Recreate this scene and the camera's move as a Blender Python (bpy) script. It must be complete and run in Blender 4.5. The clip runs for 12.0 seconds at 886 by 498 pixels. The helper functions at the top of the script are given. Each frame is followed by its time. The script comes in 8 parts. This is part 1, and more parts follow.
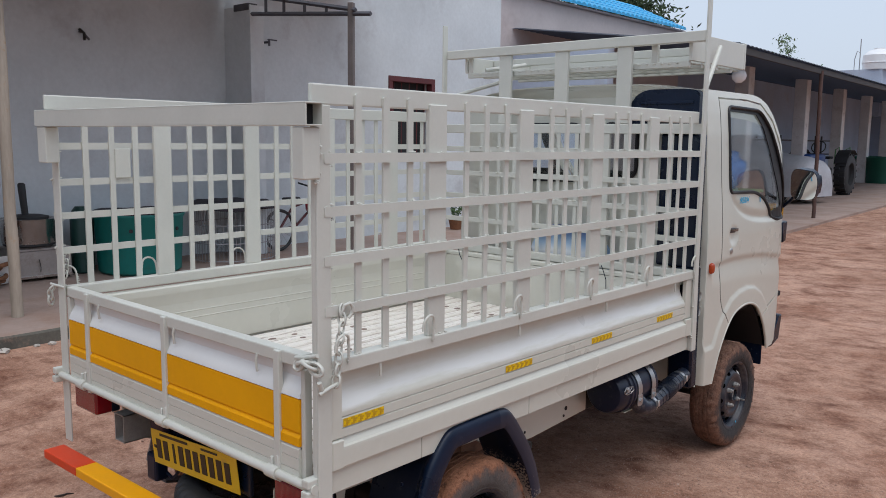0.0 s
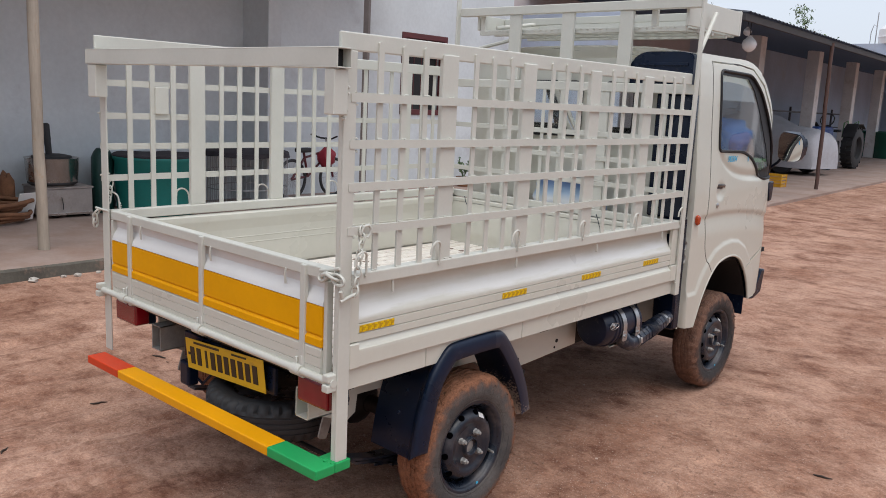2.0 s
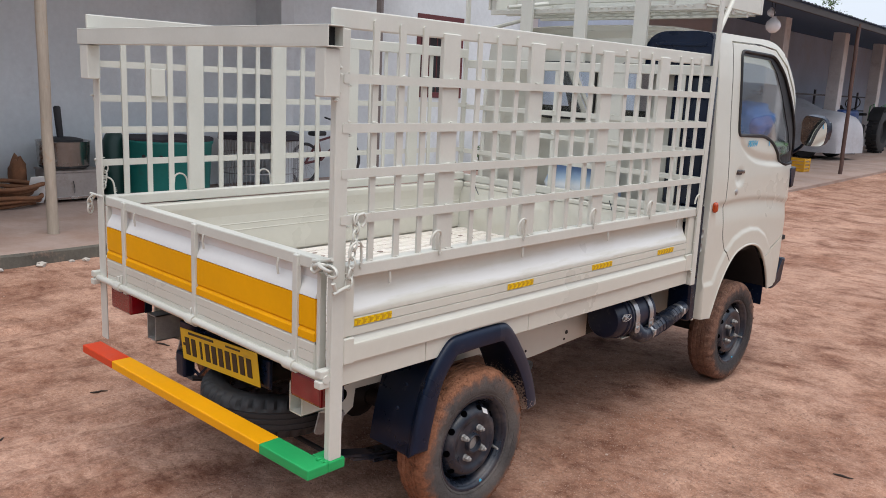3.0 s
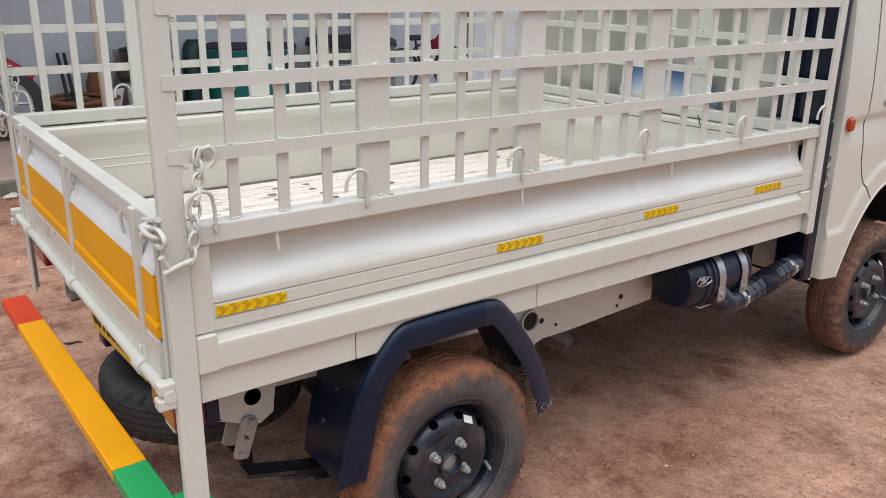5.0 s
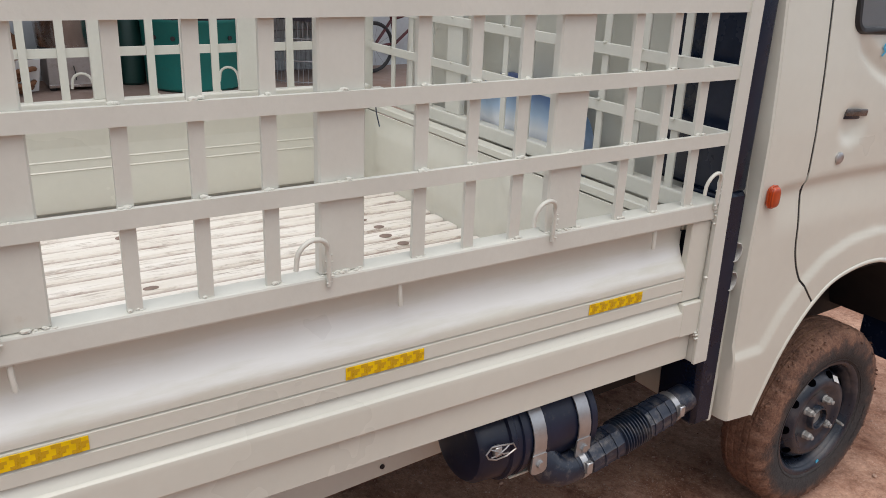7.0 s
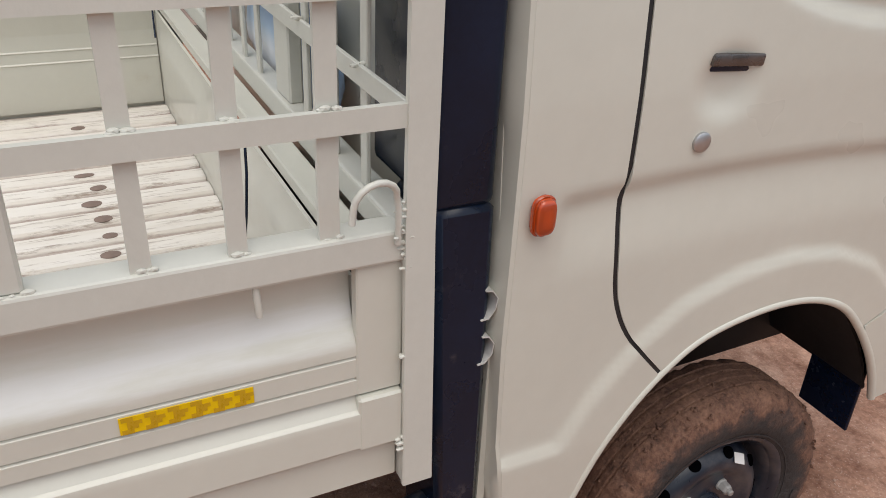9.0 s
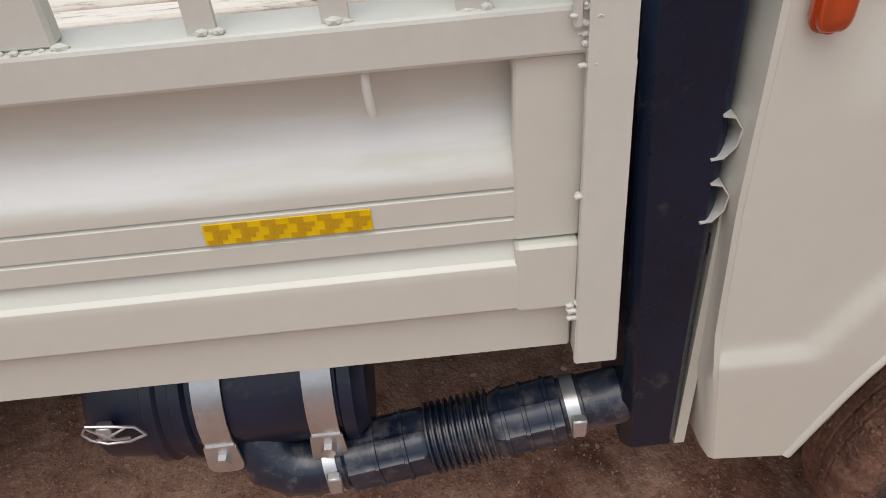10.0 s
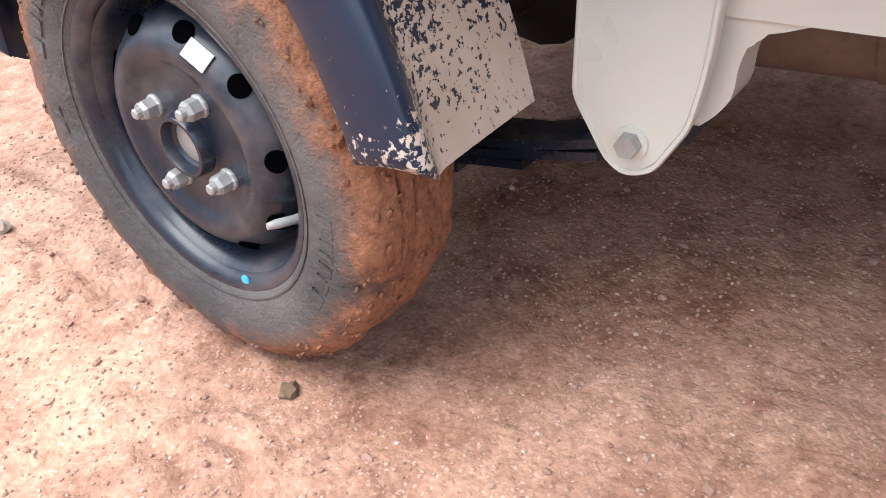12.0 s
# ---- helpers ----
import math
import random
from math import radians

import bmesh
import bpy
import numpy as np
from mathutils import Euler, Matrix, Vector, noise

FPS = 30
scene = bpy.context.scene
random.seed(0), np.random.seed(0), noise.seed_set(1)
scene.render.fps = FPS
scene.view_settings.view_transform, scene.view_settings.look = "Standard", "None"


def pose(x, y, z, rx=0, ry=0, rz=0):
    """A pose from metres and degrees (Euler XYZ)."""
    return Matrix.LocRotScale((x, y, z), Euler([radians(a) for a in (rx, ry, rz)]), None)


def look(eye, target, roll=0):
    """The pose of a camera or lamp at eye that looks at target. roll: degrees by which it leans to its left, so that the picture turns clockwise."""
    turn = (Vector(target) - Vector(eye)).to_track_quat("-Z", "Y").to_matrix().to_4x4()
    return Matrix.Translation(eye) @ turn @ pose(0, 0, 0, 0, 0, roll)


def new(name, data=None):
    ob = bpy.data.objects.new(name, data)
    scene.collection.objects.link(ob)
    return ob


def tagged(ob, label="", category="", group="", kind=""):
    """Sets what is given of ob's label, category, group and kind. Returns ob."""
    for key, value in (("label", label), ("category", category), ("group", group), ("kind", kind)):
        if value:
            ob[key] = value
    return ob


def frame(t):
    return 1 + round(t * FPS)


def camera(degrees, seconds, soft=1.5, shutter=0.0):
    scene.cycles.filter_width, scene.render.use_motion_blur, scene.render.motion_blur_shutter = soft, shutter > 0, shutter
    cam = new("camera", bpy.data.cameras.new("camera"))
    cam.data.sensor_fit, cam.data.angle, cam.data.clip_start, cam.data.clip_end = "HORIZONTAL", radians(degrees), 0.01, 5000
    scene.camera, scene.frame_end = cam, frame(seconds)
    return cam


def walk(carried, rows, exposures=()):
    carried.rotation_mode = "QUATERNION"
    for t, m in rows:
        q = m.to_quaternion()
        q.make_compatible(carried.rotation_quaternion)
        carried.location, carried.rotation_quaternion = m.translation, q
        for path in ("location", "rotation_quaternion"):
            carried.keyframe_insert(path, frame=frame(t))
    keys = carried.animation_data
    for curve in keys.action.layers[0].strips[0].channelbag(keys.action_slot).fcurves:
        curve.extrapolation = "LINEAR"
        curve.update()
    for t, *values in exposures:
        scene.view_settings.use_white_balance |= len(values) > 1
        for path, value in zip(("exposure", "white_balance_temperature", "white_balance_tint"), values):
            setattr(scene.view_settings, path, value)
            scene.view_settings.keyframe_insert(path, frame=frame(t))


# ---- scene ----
cam = camera(57.0, 12.0, soft=0.9)
PATH = [
    (0, (2.285, -1.968, 1.565), (0.966, -0.488, 1.298), 0.7),
    (0.5, (2.334, -2.037, 1.553), (1.000, -0.573, 1.277), 1.2),
    (1, (2.417, -2.142, 1.536), (1.078, -0.689, 1.228), 1.8),
    (1.5, (2.487, -2.199, 1.523), (1.159, -0.744, 1.173), 2.4),
    (2, (2.503, -2.215, 1.523), (1.187, -0.754, 1.162), 2.8),
    (2.5, (2.485, -2.190, 1.523), (1.170, -0.732, 1.140), 3.0),
    (3, (2.459, -2.083, 1.521), (1.115, -0.657, 1.118), 2.8),
    (3.2, (2.450, -1.998, 1.517), (1.077, -0.604, 1.101), 2.6),
    (4.8, (2.183, -1.229, 1.437), (0.673, -0.072, 0.819), 1.0),
    (5, (2.140, -1.115, 1.434), (0.613, 0.014, 0.807), 0.9),
    (5.5, (2.049, -0.809, 1.467), (0.473, 0.233, 0.810), 1.4),
    (6, (1.947, -0.502, 1.450), (0.348, 0.503, 0.792), 1.6),
    (6.5, (1.843, -0.208, 1.458), (0.268, 0.807, 0.759), 1.8),
    (7, (1.752, 0.106, 1.469), (0.193, 1.144, 0.766), 2.5),
    (7.5, (1.677, 0.395, 1.482), (0.150, 1.462, 0.753), 3.5),
    (7.7, (1.640, 0.512, 1.470), (0.132, 1.605, 0.741), 3.8),
    (9.3, (1.412, 1.205, 1.368), (-0.156, 1.769, 0.261), 0.8),
    (9.5, (1.380, 1.249, 1.334), (-0.200, 1.581, 0.153), -2.2),
    (10, (1.271, 1.307, 1.248), (-0.248, 1.348, -0.052), -4.7),
    (10.5, (1.180, 1.293, 1.175), (-0.179, 0.928, -0.246), -9.2),
    (10.6, (1.173, 1.271, 1.175), (-0.128, 0.793, -0.266), -11.0),
    (10.8, (1.182, 1.204, 1.168), (-0.027, 0.520, -0.270), -13.2),
    (11, (1.214, 1.111, 1.172), (0.059, 0.313, -0.252), -13.7),
    (11.2, (1.216, 0.967, 1.150), (0.106, 0.143, -0.296), -13.0),
    (11.5, (1.193, 0.797, 0.996), (0.093, -0.116, -0.403), -12.3),
    (11.8, (1.175, 0.674, 0.787), (0.015, -0.334, -0.494), -8.9),
    (12, (1.143, 0.663, 0.642), (-0.111, -0.403, -0.494), -6.2),
]
EXPOSURE = [(0.0, -0.12, 6150, 9), (0.5, -0.1, 6200, 9), (1.0, -0.05, 6350, 10), (2.0, 0.09, 6500, 10), (3.0, 0.22, 6500, 10), (5.0, 0.3, 6500, 10), (6.0, 0.11, 6500, 10), (7.0, 0.11, 6680, 10), (9.5, 0.08, 6750, 10), (10.5, 0.16, 6500, 10), (11.0, 0.27, 6350, 9), (11.5, 0.87, 6230, 8), (11.8, 1.27, 6150, 8), (12.0, 1.58, 6200, 8)]
walk(cam, [(t, look(eye, target, roll)) for t, eye, target, roll in PATH], EXPOSURE)

# ---- world, sun ----
world = bpy.data.worlds.new("overcast_sky")
scene.world = world
world.use_nodes = True
wn = world.node_tree.nodes
wl = world.node_tree.links
sky = wn.new("ShaderNodeTexSky")
sky.sky_type = "NISHITA"
sky.sun_disc = False
sky.sun_elevation = radians(70)
sky.sun_rotation = radians(100)
sky.air_density = 1.0
sky.dust_density = 5.0
sky.ozone_density = 1.0
wash = wn.new("ShaderNodeMixRGB")
wash.inputs[0].default_value = 0.72
wash.inputs[2].default_value = (6.25, 6.8, 7.7, 1)
wl.new(sky.outputs[0], wash.inputs[1])
wl.new(wash.outputs[0], wn["Background"].inputs[0])
wn["Background"].inputs[1].default_value = 0.138

sun = new("sun", bpy.data.lights.new("sun", "SUN"))
sun.data.energy = 1.45
sun.data.angle = radians(58)
sun.data.color = (1.0, 0.975, 0.94)
sun.matrix_world = look((3.2, -2.2, 10.5), (0, 0, 0))

# ---- materials ----
def tree_of(name, rgb, rough, metal=0.0):
    m = bpy.data.materials.new(name)
    m.use_nodes = True
    nt = m.node_tree
    b = nt.nodes["Principled BSDF"]
    b.inputs["Base Color"].default_value = (*rgb, 1)
    b.inputs["Roughness"].default_value = rough
    b.inputs["Metallic"].default_value = metal
    return m, nt, b


def noise_node(nt, scale, detail=4.0, rough=0.55, stretch=None):
    tc = nt.nodes.new("ShaderNodeTexCoord")
    n = nt.nodes.new("ShaderNodeTexNoise")
    n.inputs["Scale"].default_value = scale
    n.inputs["Detail"].default_value = detail
    n.inputs["Roughness"].default_value = rough
    src = tc.outputs["Object"]
    if stretch:
        mp = nt.nodes.new("ShaderNodeMapping")
        mp.inputs["Scale"].default_value = stretch
        nt.links.new(src, mp.inputs[0])
        src = mp.outputs[0]
    nt.links.new(src, n.inputs["Vector"])
    return n


def ramp_node(nt, src, stops):
    r = nt.nodes.new("ShaderNodeValToRGB")
    e = r.color_ramp.elements
    while len(e) < len(stops):
        e.new(0.5)
    for k, (p, c) in enumerate(stops):
        e[k].position = p
        e[k].color = (*c, 1) if len(c) == 3 else c
    nt.links.new(src, r.inputs[0])
    return r


def mix_node(nt, fac, a, b, mode="MIX"):
    mx = nt.nodes.new("ShaderNodeMixRGB")
    mx.blend_type = mode
    for k, v in enumerate((fac, a, b)):
        if isinstance(v, (int, float)):
            mx.inputs[k].default_value = v
        elif isinstance(v, tuple):
            mx.inputs[k].default_value = (*v, 1)
        else:
            nt.links.new(v, mx.inputs[k])
    return mx


def bump_node(nt, src, strength, dist, b, prev=None):
    bp = nt.nodes.new("ShaderNodeBump")
    bp.inputs["Strength"].default_value = strength
    bp.inputs["Distance"].default_value = dist
    nt.links.new(src, bp.inputs["Height"])
    if prev:
        nt.links.new(prev.outputs[0], bp.inputs["Normal"])
    nt.links.new(bp.outputs[0], b.inputs["Normal"])
    return bp


def surface(name, rgb, rough=0.5, metal=0.0, var=0.12, big=2.0, fine=60.0, bump=0.15, depth=0.001,
            dirt=None, dirt_at=(0.58, 0.72), dirt_scale=6.0, coat=0.0, stretch=None, rvar=0.1, spec=0.5):
    """Colour varied at two scales, fine relief, and stains with a shape of their own."""
    m, nt, b = tree_of(name, rgb, rough, metal)
    b.inputs["Specular IOR Level"].default_value = spec
    n1 = noise_node(nt, big, 5, 0.6, stretch)
    n2 = noise_node(nt, fine, 3, 0.6, stretch)
    lo = tuple(c * (1 - var) for c in rgb)
    hi = tuple(min(1, c * (1 + var)) for c in rgb)
    r1 = ramp_node(nt, n1.outputs["Fac"], [(0.3, lo), (0.7, hi)])
    r2 = ramp_node(nt, n2.outputs["Fac"], [(0.3, (1 - var * 0.6,) * 3), (0.7, (1, 1, 1))])
    col = mix_node(nt, 1.0, r1.outputs[0], r2.outputs[0], "MULTIPLY")
    if dirt:
        n3 = noise_node(nt, dirt_scale, 6, 0.7)
        mask = ramp_node(nt, n3.outputs["Fac"], [(dirt_at[0], (0, 0, 0)), (dirt_at[1], (1, 1, 1))])
        col = mix_node(nt, mask.outputs[0], col.outputs[0], dirt)
    nt.links.new(col.outputs[0], b.inputs["Base Color"])
    rr = ramp_node(nt, n1.outputs["Fac"], [(0.3, (max(0, rough - rvar),) * 3), (0.7, (min(1, rough + rvar),) * 3)])
    nt.links.new(rr.outputs[0], b.inputs["Roughness"])
    if bump:
        bump_node(nt, n2.outputs["Fac"], bump, depth, b)
    if coat:
        b.inputs["Coat Weight"].default_value = coat
        b.inputs["Coat Roughness"].default_value = 0.12
    return m


CREAM = (0.612, 0.606, 0.532)
M_CREAM = surface("cream_paint", CREAM, 0.33, var=0.045, big=1.3, fine=35, bump=0.06, depth=0.0006, coat=0.35,
                  dirt=(0.50, 0.43, 0.33), dirt_at=(0.66, 0.92), dirt_scale=3.0)


def panel_mat():
    """The cream panels with a rough brushed band of white along the rolled edge."""
    m = surface("cream_panel_paint", CREAM, 0.33, var=0.045, big=1.3, fine=35, bump=0.06, depth=0.0006, coat=0.35,
                dirt=(0.50, 0.43, 0.33), dirt_at=(0.66, 0.92), dirt_scale=3.0)
    nt = m.node_tree
    b = nt.nodes["Principled BSDF"]
    was = b.inputs["Base Color"].links[0].from_socket
    tc = nt.nodes.new("ShaderNodeTexCoord")
    sep = nt.nodes.new("ShaderNodeSeparateXYZ")
    nt.links.new(tc.outputs["Object"], sep.inputs[0])
    n = noise_node(nt, 9, 5, 0.65, (1.0, 0.35, 3.0))
    wob = nt.nodes.new("ShaderNodeMath")
    wob.operation = "MULTIPLY_ADD"
    nt.links.new(n.outputs["Fac"], wob.inputs[0])
    wob.inputs[1].default_value = 0.09
    nt.links.new(sep.outputs[2], wob.inputs[2])
    mr = nt.nodes.new("ShaderNodeMapRange")
    mr.inputs["From Min"].default_value = 0.90
    mr.inputs["From Max"].default_value = 0.98
    nt.links.new(wob.outputs[0], mr.inputs["Value"])
    band = ramp_node(nt, mr.outputs[0], [(0.05, (0, 0, 0)), (0.30, (0.65, 0.65, 0.65)), (0.55, (0.5, 0.5, 0.5)), (0.85, (0, 0, 0))])
    col = mix_node(nt, band.outputs[0], was, (0.75, 0.755, 0.75))
    nt.links.new(col.outputs[0], b.inputs["Base Color"])
    return m


M_PANEL = panel_mat()
M_CAGE = surface("brushed_cream_enamel", (0.605, 0.602, 0.54), 0.38, var=0.05, big=4, fine=90, bump=0.22, depth=0.001,
                 dirt=(0.46, 0.40, 0.31), dirt_at=(0.70, 0.9), dirt_scale=9.0)
M_BAND = surface("yellow_paint", (0.82, 0.370, 0.002), 0.42, spec=0.10, var=0.06, big=3, fine=50, bump=0.06,
                 dirt=(0.46, 0.25, 0.05), dirt_at=(0.68, 0.85), dirt_scale=5)
M_WHITE = surface("white_overspray", (0.74, 0.74, 0.72), 0.40, var=0.04, big=3, fine=40, bump=0.08)
M_BLACK = surface("black_plastic", (0.0045, 0.0115, 0.031), 0.30, var=0.3, big=5, fine=120, bump=0.12, depth=0.0005,
                  dirt=(0.11, 0.095, 0.095), dirt_at=(0.62, 0.92), dirt_scale=17)
M_BLACK.node_tree.nodes["Principled BSDF"].inputs["Specular IOR Level"].default_value = 0.32
M_HOSE = surface("dusty_black_rubber_hose", (0.0065, 0.0115, 0.032), 0.38, var=0.3, big=6, fine=120, bump=0.15, depth=0.0006,
                 dirt=(0.12, 0.10, 0.09), dirt_at=(0.58, 0.95), dirt_scale=32)
M_DUSTY = surface("dust_rubbed_rubber", (0.012, 0.019, 0.037), 0.34, var=0.35, big=14, fine=140, bump=0.25, depth=0.0008,
                  dirt=(0.15, 0.135, 0.125), dirt_at=(0.50, 0.78), dirt_scale=38, coat=0.2)
M_STEELB = surface("black_wheel_paint", (0.014, 0.020, 0.033), 0.32, var=0.3, big=9, fine=90, bump=0.12, depth=0.0006,
                   dirt=(0.115, 0.095, 0.088), dirt_at=(0.50, 0.80), dirt_scale=9, rvar=0.15)
M_GALV = surface("zinc_plate", (0.50, 0.50, 0.50), 0.36, 0.85, var=0.15, big=8, fine=100, bump=0.15, dirt=(0.30, 0.20, 0.15), dirt_at=(0.6, 0.8), dirt_scale=12)
M_NUT = surface("dusty_steel", (0.38, 0.37, 0.355), 0.5, 0.35, var=0.2, big=20, fine=150, bump=0.2)
M_SHACKLE = surface("dusty_zinc", (0.40, 0.375, 0.345), 0.6, 0.2, var=0.2, big=20, fine=150, bump=0.2)
# near-black for discs that stand for the shade inside holes
M_PIT_SHADE = surface("hole_shade", (0.0015, 0.0015, 0.002), 1.0, var=0.2, bump=0)
M_PIT_SHADE.node_tree.nodes["Principled BSDF"].inputs["Specular IOR Level"].default_value = 0.0
M_SILENCER = surface("dusty_brown_steel", (0.23, 0.155, 0.115), 0.8, var=0.25, big=7, fine=60, bump=0.25, dirt=(0.10, 0.07, 0.055), dirt_at=(0.5, 0.75), dirt_scale=9)
M_UNDER = surface("dark_underbody", (0.012, 0.011, 0.012), 0.7, var=0.3, big=6, fine=60, bump=0.3)
M_RED = surface("red_paint", (0.66, 0.060, 0.016), 0.42, spec=0.25, var=0.08, big=6, fine=60, bump=0.08, dirt=(0.35, 0.12, 0.07), dirt_at=(0.66, 0.85))
M_GREEN = surface("green_paint", (0.022, 0.37, 0.110), 0.42, spec=0.25, var=0.08, big=6, fine=60, bump=0.08, dirt=(0.30, 0.30, 0.2), dirt_at=(0.68, 0.85), dirt_scale=10)
M_ORANGE = surface("amber_paint", (0.84, 0.37, 0.004), 0.42, spec=0.2, var=0.06, big=6, fine=60, bump=0.08, dirt=(0.42, 0.22, 0.06), dirt_at=(0.68, 0.85), dirt_scale=8)
M_PLATE = surface("plate_yellow", (0.68, 0.44, 0.02), 0.4, var=0.06, big=8, fine=60, bump=0.05, dirt=(0.35, 0.2, 0.08), dirt_at=(0.62, 0.85), dirt_scale=9)
M_INK = surface("black_ink", (0.02, 0.015, 0.015), 0.5, var=0.1, bump=0)
M_CYAN = surface("cyan_ink", (0.06, 0.45, 0.72), 0.5, var=0.1, bump=0)
M_RUBBERSEAL = surface("seal_rubber", (0.014, 0.014, 0.016), 0.55, var=0.2, bump=0.1)


def lens_mat(name, rgb):
    m, nt, b = tree_of(name, rgb, 0.12)
    b.inputs["Coat Weight"].default_value = 0.5
    w = nt.nodes.new("ShaderNodeTexWave")
    w.inputs["Scale"].default_value = 60
    tc = nt.nodes.new("ShaderNodeTexCoord")
    nt.links.new(tc.outputs["Object"], w.inputs[0])
    r = ramp_node(nt, w.outputs["Fac"], [(0.2, tuple(c * 0.7 for c in rgb)), (0.8, rgb)])
    nt.links.new(r.outputs[0], b.inputs["Base Color"])
    bump_node(nt, w.outputs["Fac"], 0.3, 0.001, b)
    return m


M_LENS_R = lens_mat("tail_lamp_lens", (0.22, 0.004, 0.010))
M_LENS_O = lens_mat("amber_lens", (0.52, 0.062, 0.008))


def glass_mat(name, tint=(0.75, 0.85, 0.82), rough=0.02):
    m, nt, b = tree_of(name, tint, rough)
    b.inputs["Transmission Weight"].default_value = 1.0
    b.inputs["IOR"].default_value = 1.45
    return m


M_GLASS = glass_mat("window_glass", (0.93, 0.97, 0.97))


def tyre_mat(name, mud_lo, mud_mid, mud_hi, edge, dust_rgb):
    """Black rubber with mud caked on the tread and dusted on the sidewall; edge: the radius where the mud begins."""
    m, nt, b = tree_of(name, (0.03, 0.03, 0.03), 0.8)
    geo = nt.nodes.new("ShaderNodeTexCoord")
    sep = nt.nodes.new("ShaderNodeSeparateXYZ")
    nt.links.new(geo.outputs["Object"], sep.inputs[0])

    def calc(op, a, c, d=None):
        n = nt.nodes.new("ShaderNodeMath")
        n.operation = op
        for k, v in enumerate((a, c, d)):
            if v is None:
                continue
            if isinstance(v, (int, float)):
                n.inputs[k].default_value = v
            else:
                nt.links.new(v, n.inputs[k])
        return n.outputs[0]

    yy = calc("MULTIPLY", sep.outputs[1], sep.outputs[1])
    zz = calc("MULTIPLY", sep.outputs[2], sep.outputs[2])
    rad = calc("SQRT", calc("ADD", yy, zz), 0.0)
    n0 = noise_node(nt, 5, 4, 0.6)
    n1 = noise_node(nt, 26, 6, 0.7)
    n2 = noise_node(nt, 150, 4, 0.65)
    wob = calc("MULTIPLY_ADD", n1.outputs["Fac"], 0.085, rad)
    wob = calc("MULTIPLY_ADD", n0.outputs["Fac"], 0.060, wob)
    rubber = ramp_node(nt, n2.outputs["Fac"], [(0.3, (0.020, 0.020, 0.023)), (0.75, (0.050, 0.047, 0.047))])
    dmask = ramp_node(nt, n0.outputs["Fac"], [(0.34, (0.18, 0.18, 0.18)), (0.66, (0.80, 0.80, 0.80))])
    dust = mix_node(nt, dmask.outputs[0], rubber.outputs[0], dust_rgb)
    tone = mix_node(nt, 0.5, n1.outputs["Fac"], n2.outputs["Fac"])
    mud_c = ramp_node(nt, tone.outputs[0], [(0.34, mud_lo), (0.47, mud_mid), (0.62, mud_hi)])
    mask = ramp_node(nt, wob, [(edge + 0.044, (0, 0, 0)), (edge + 0.066, (0.4, 0.4, 0.4)), (edge + 0.080, (1, 1, 1))])
    col = mix_node(nt, mask.outputs[0], dust.outputs[0], mud_c.outputs[0])
    nt.links.new(col.outputs[0], b.inputs["Base Color"])
    bp = bump_node(nt, n2.outputs["Fac"], 0.6, 0.003, b)
    bump_node(nt, n1.outputs["Fac"], 0.8, 0.012, b, bp)
    return m


M_TYRE = tyre_mat("muddy_rubber", (0.080, 0.034, 0.019), (0.215, 0.086, 0.041), (0.32, 0.140, 0.074), 0.246, (0.135, 0.120, 0.110))
M_TYRE_F = tyre_mat("brown_muddy_rubber", (0.060, 0.031, 0.022), (0.145, 0.072, 0.047), (0.25, 0.132, 0.085), 0.236, (0.038, 0.032, 0.031))
M_SPARE = surface("clean_tyre_rubber", (0.028, 0.028, 0.03), 0.7, var=0.25, big=6, fine=90, bump=0.25, dirt=(0.10, 0.08, 0.07), dirt_at=(0.6, 0.85))


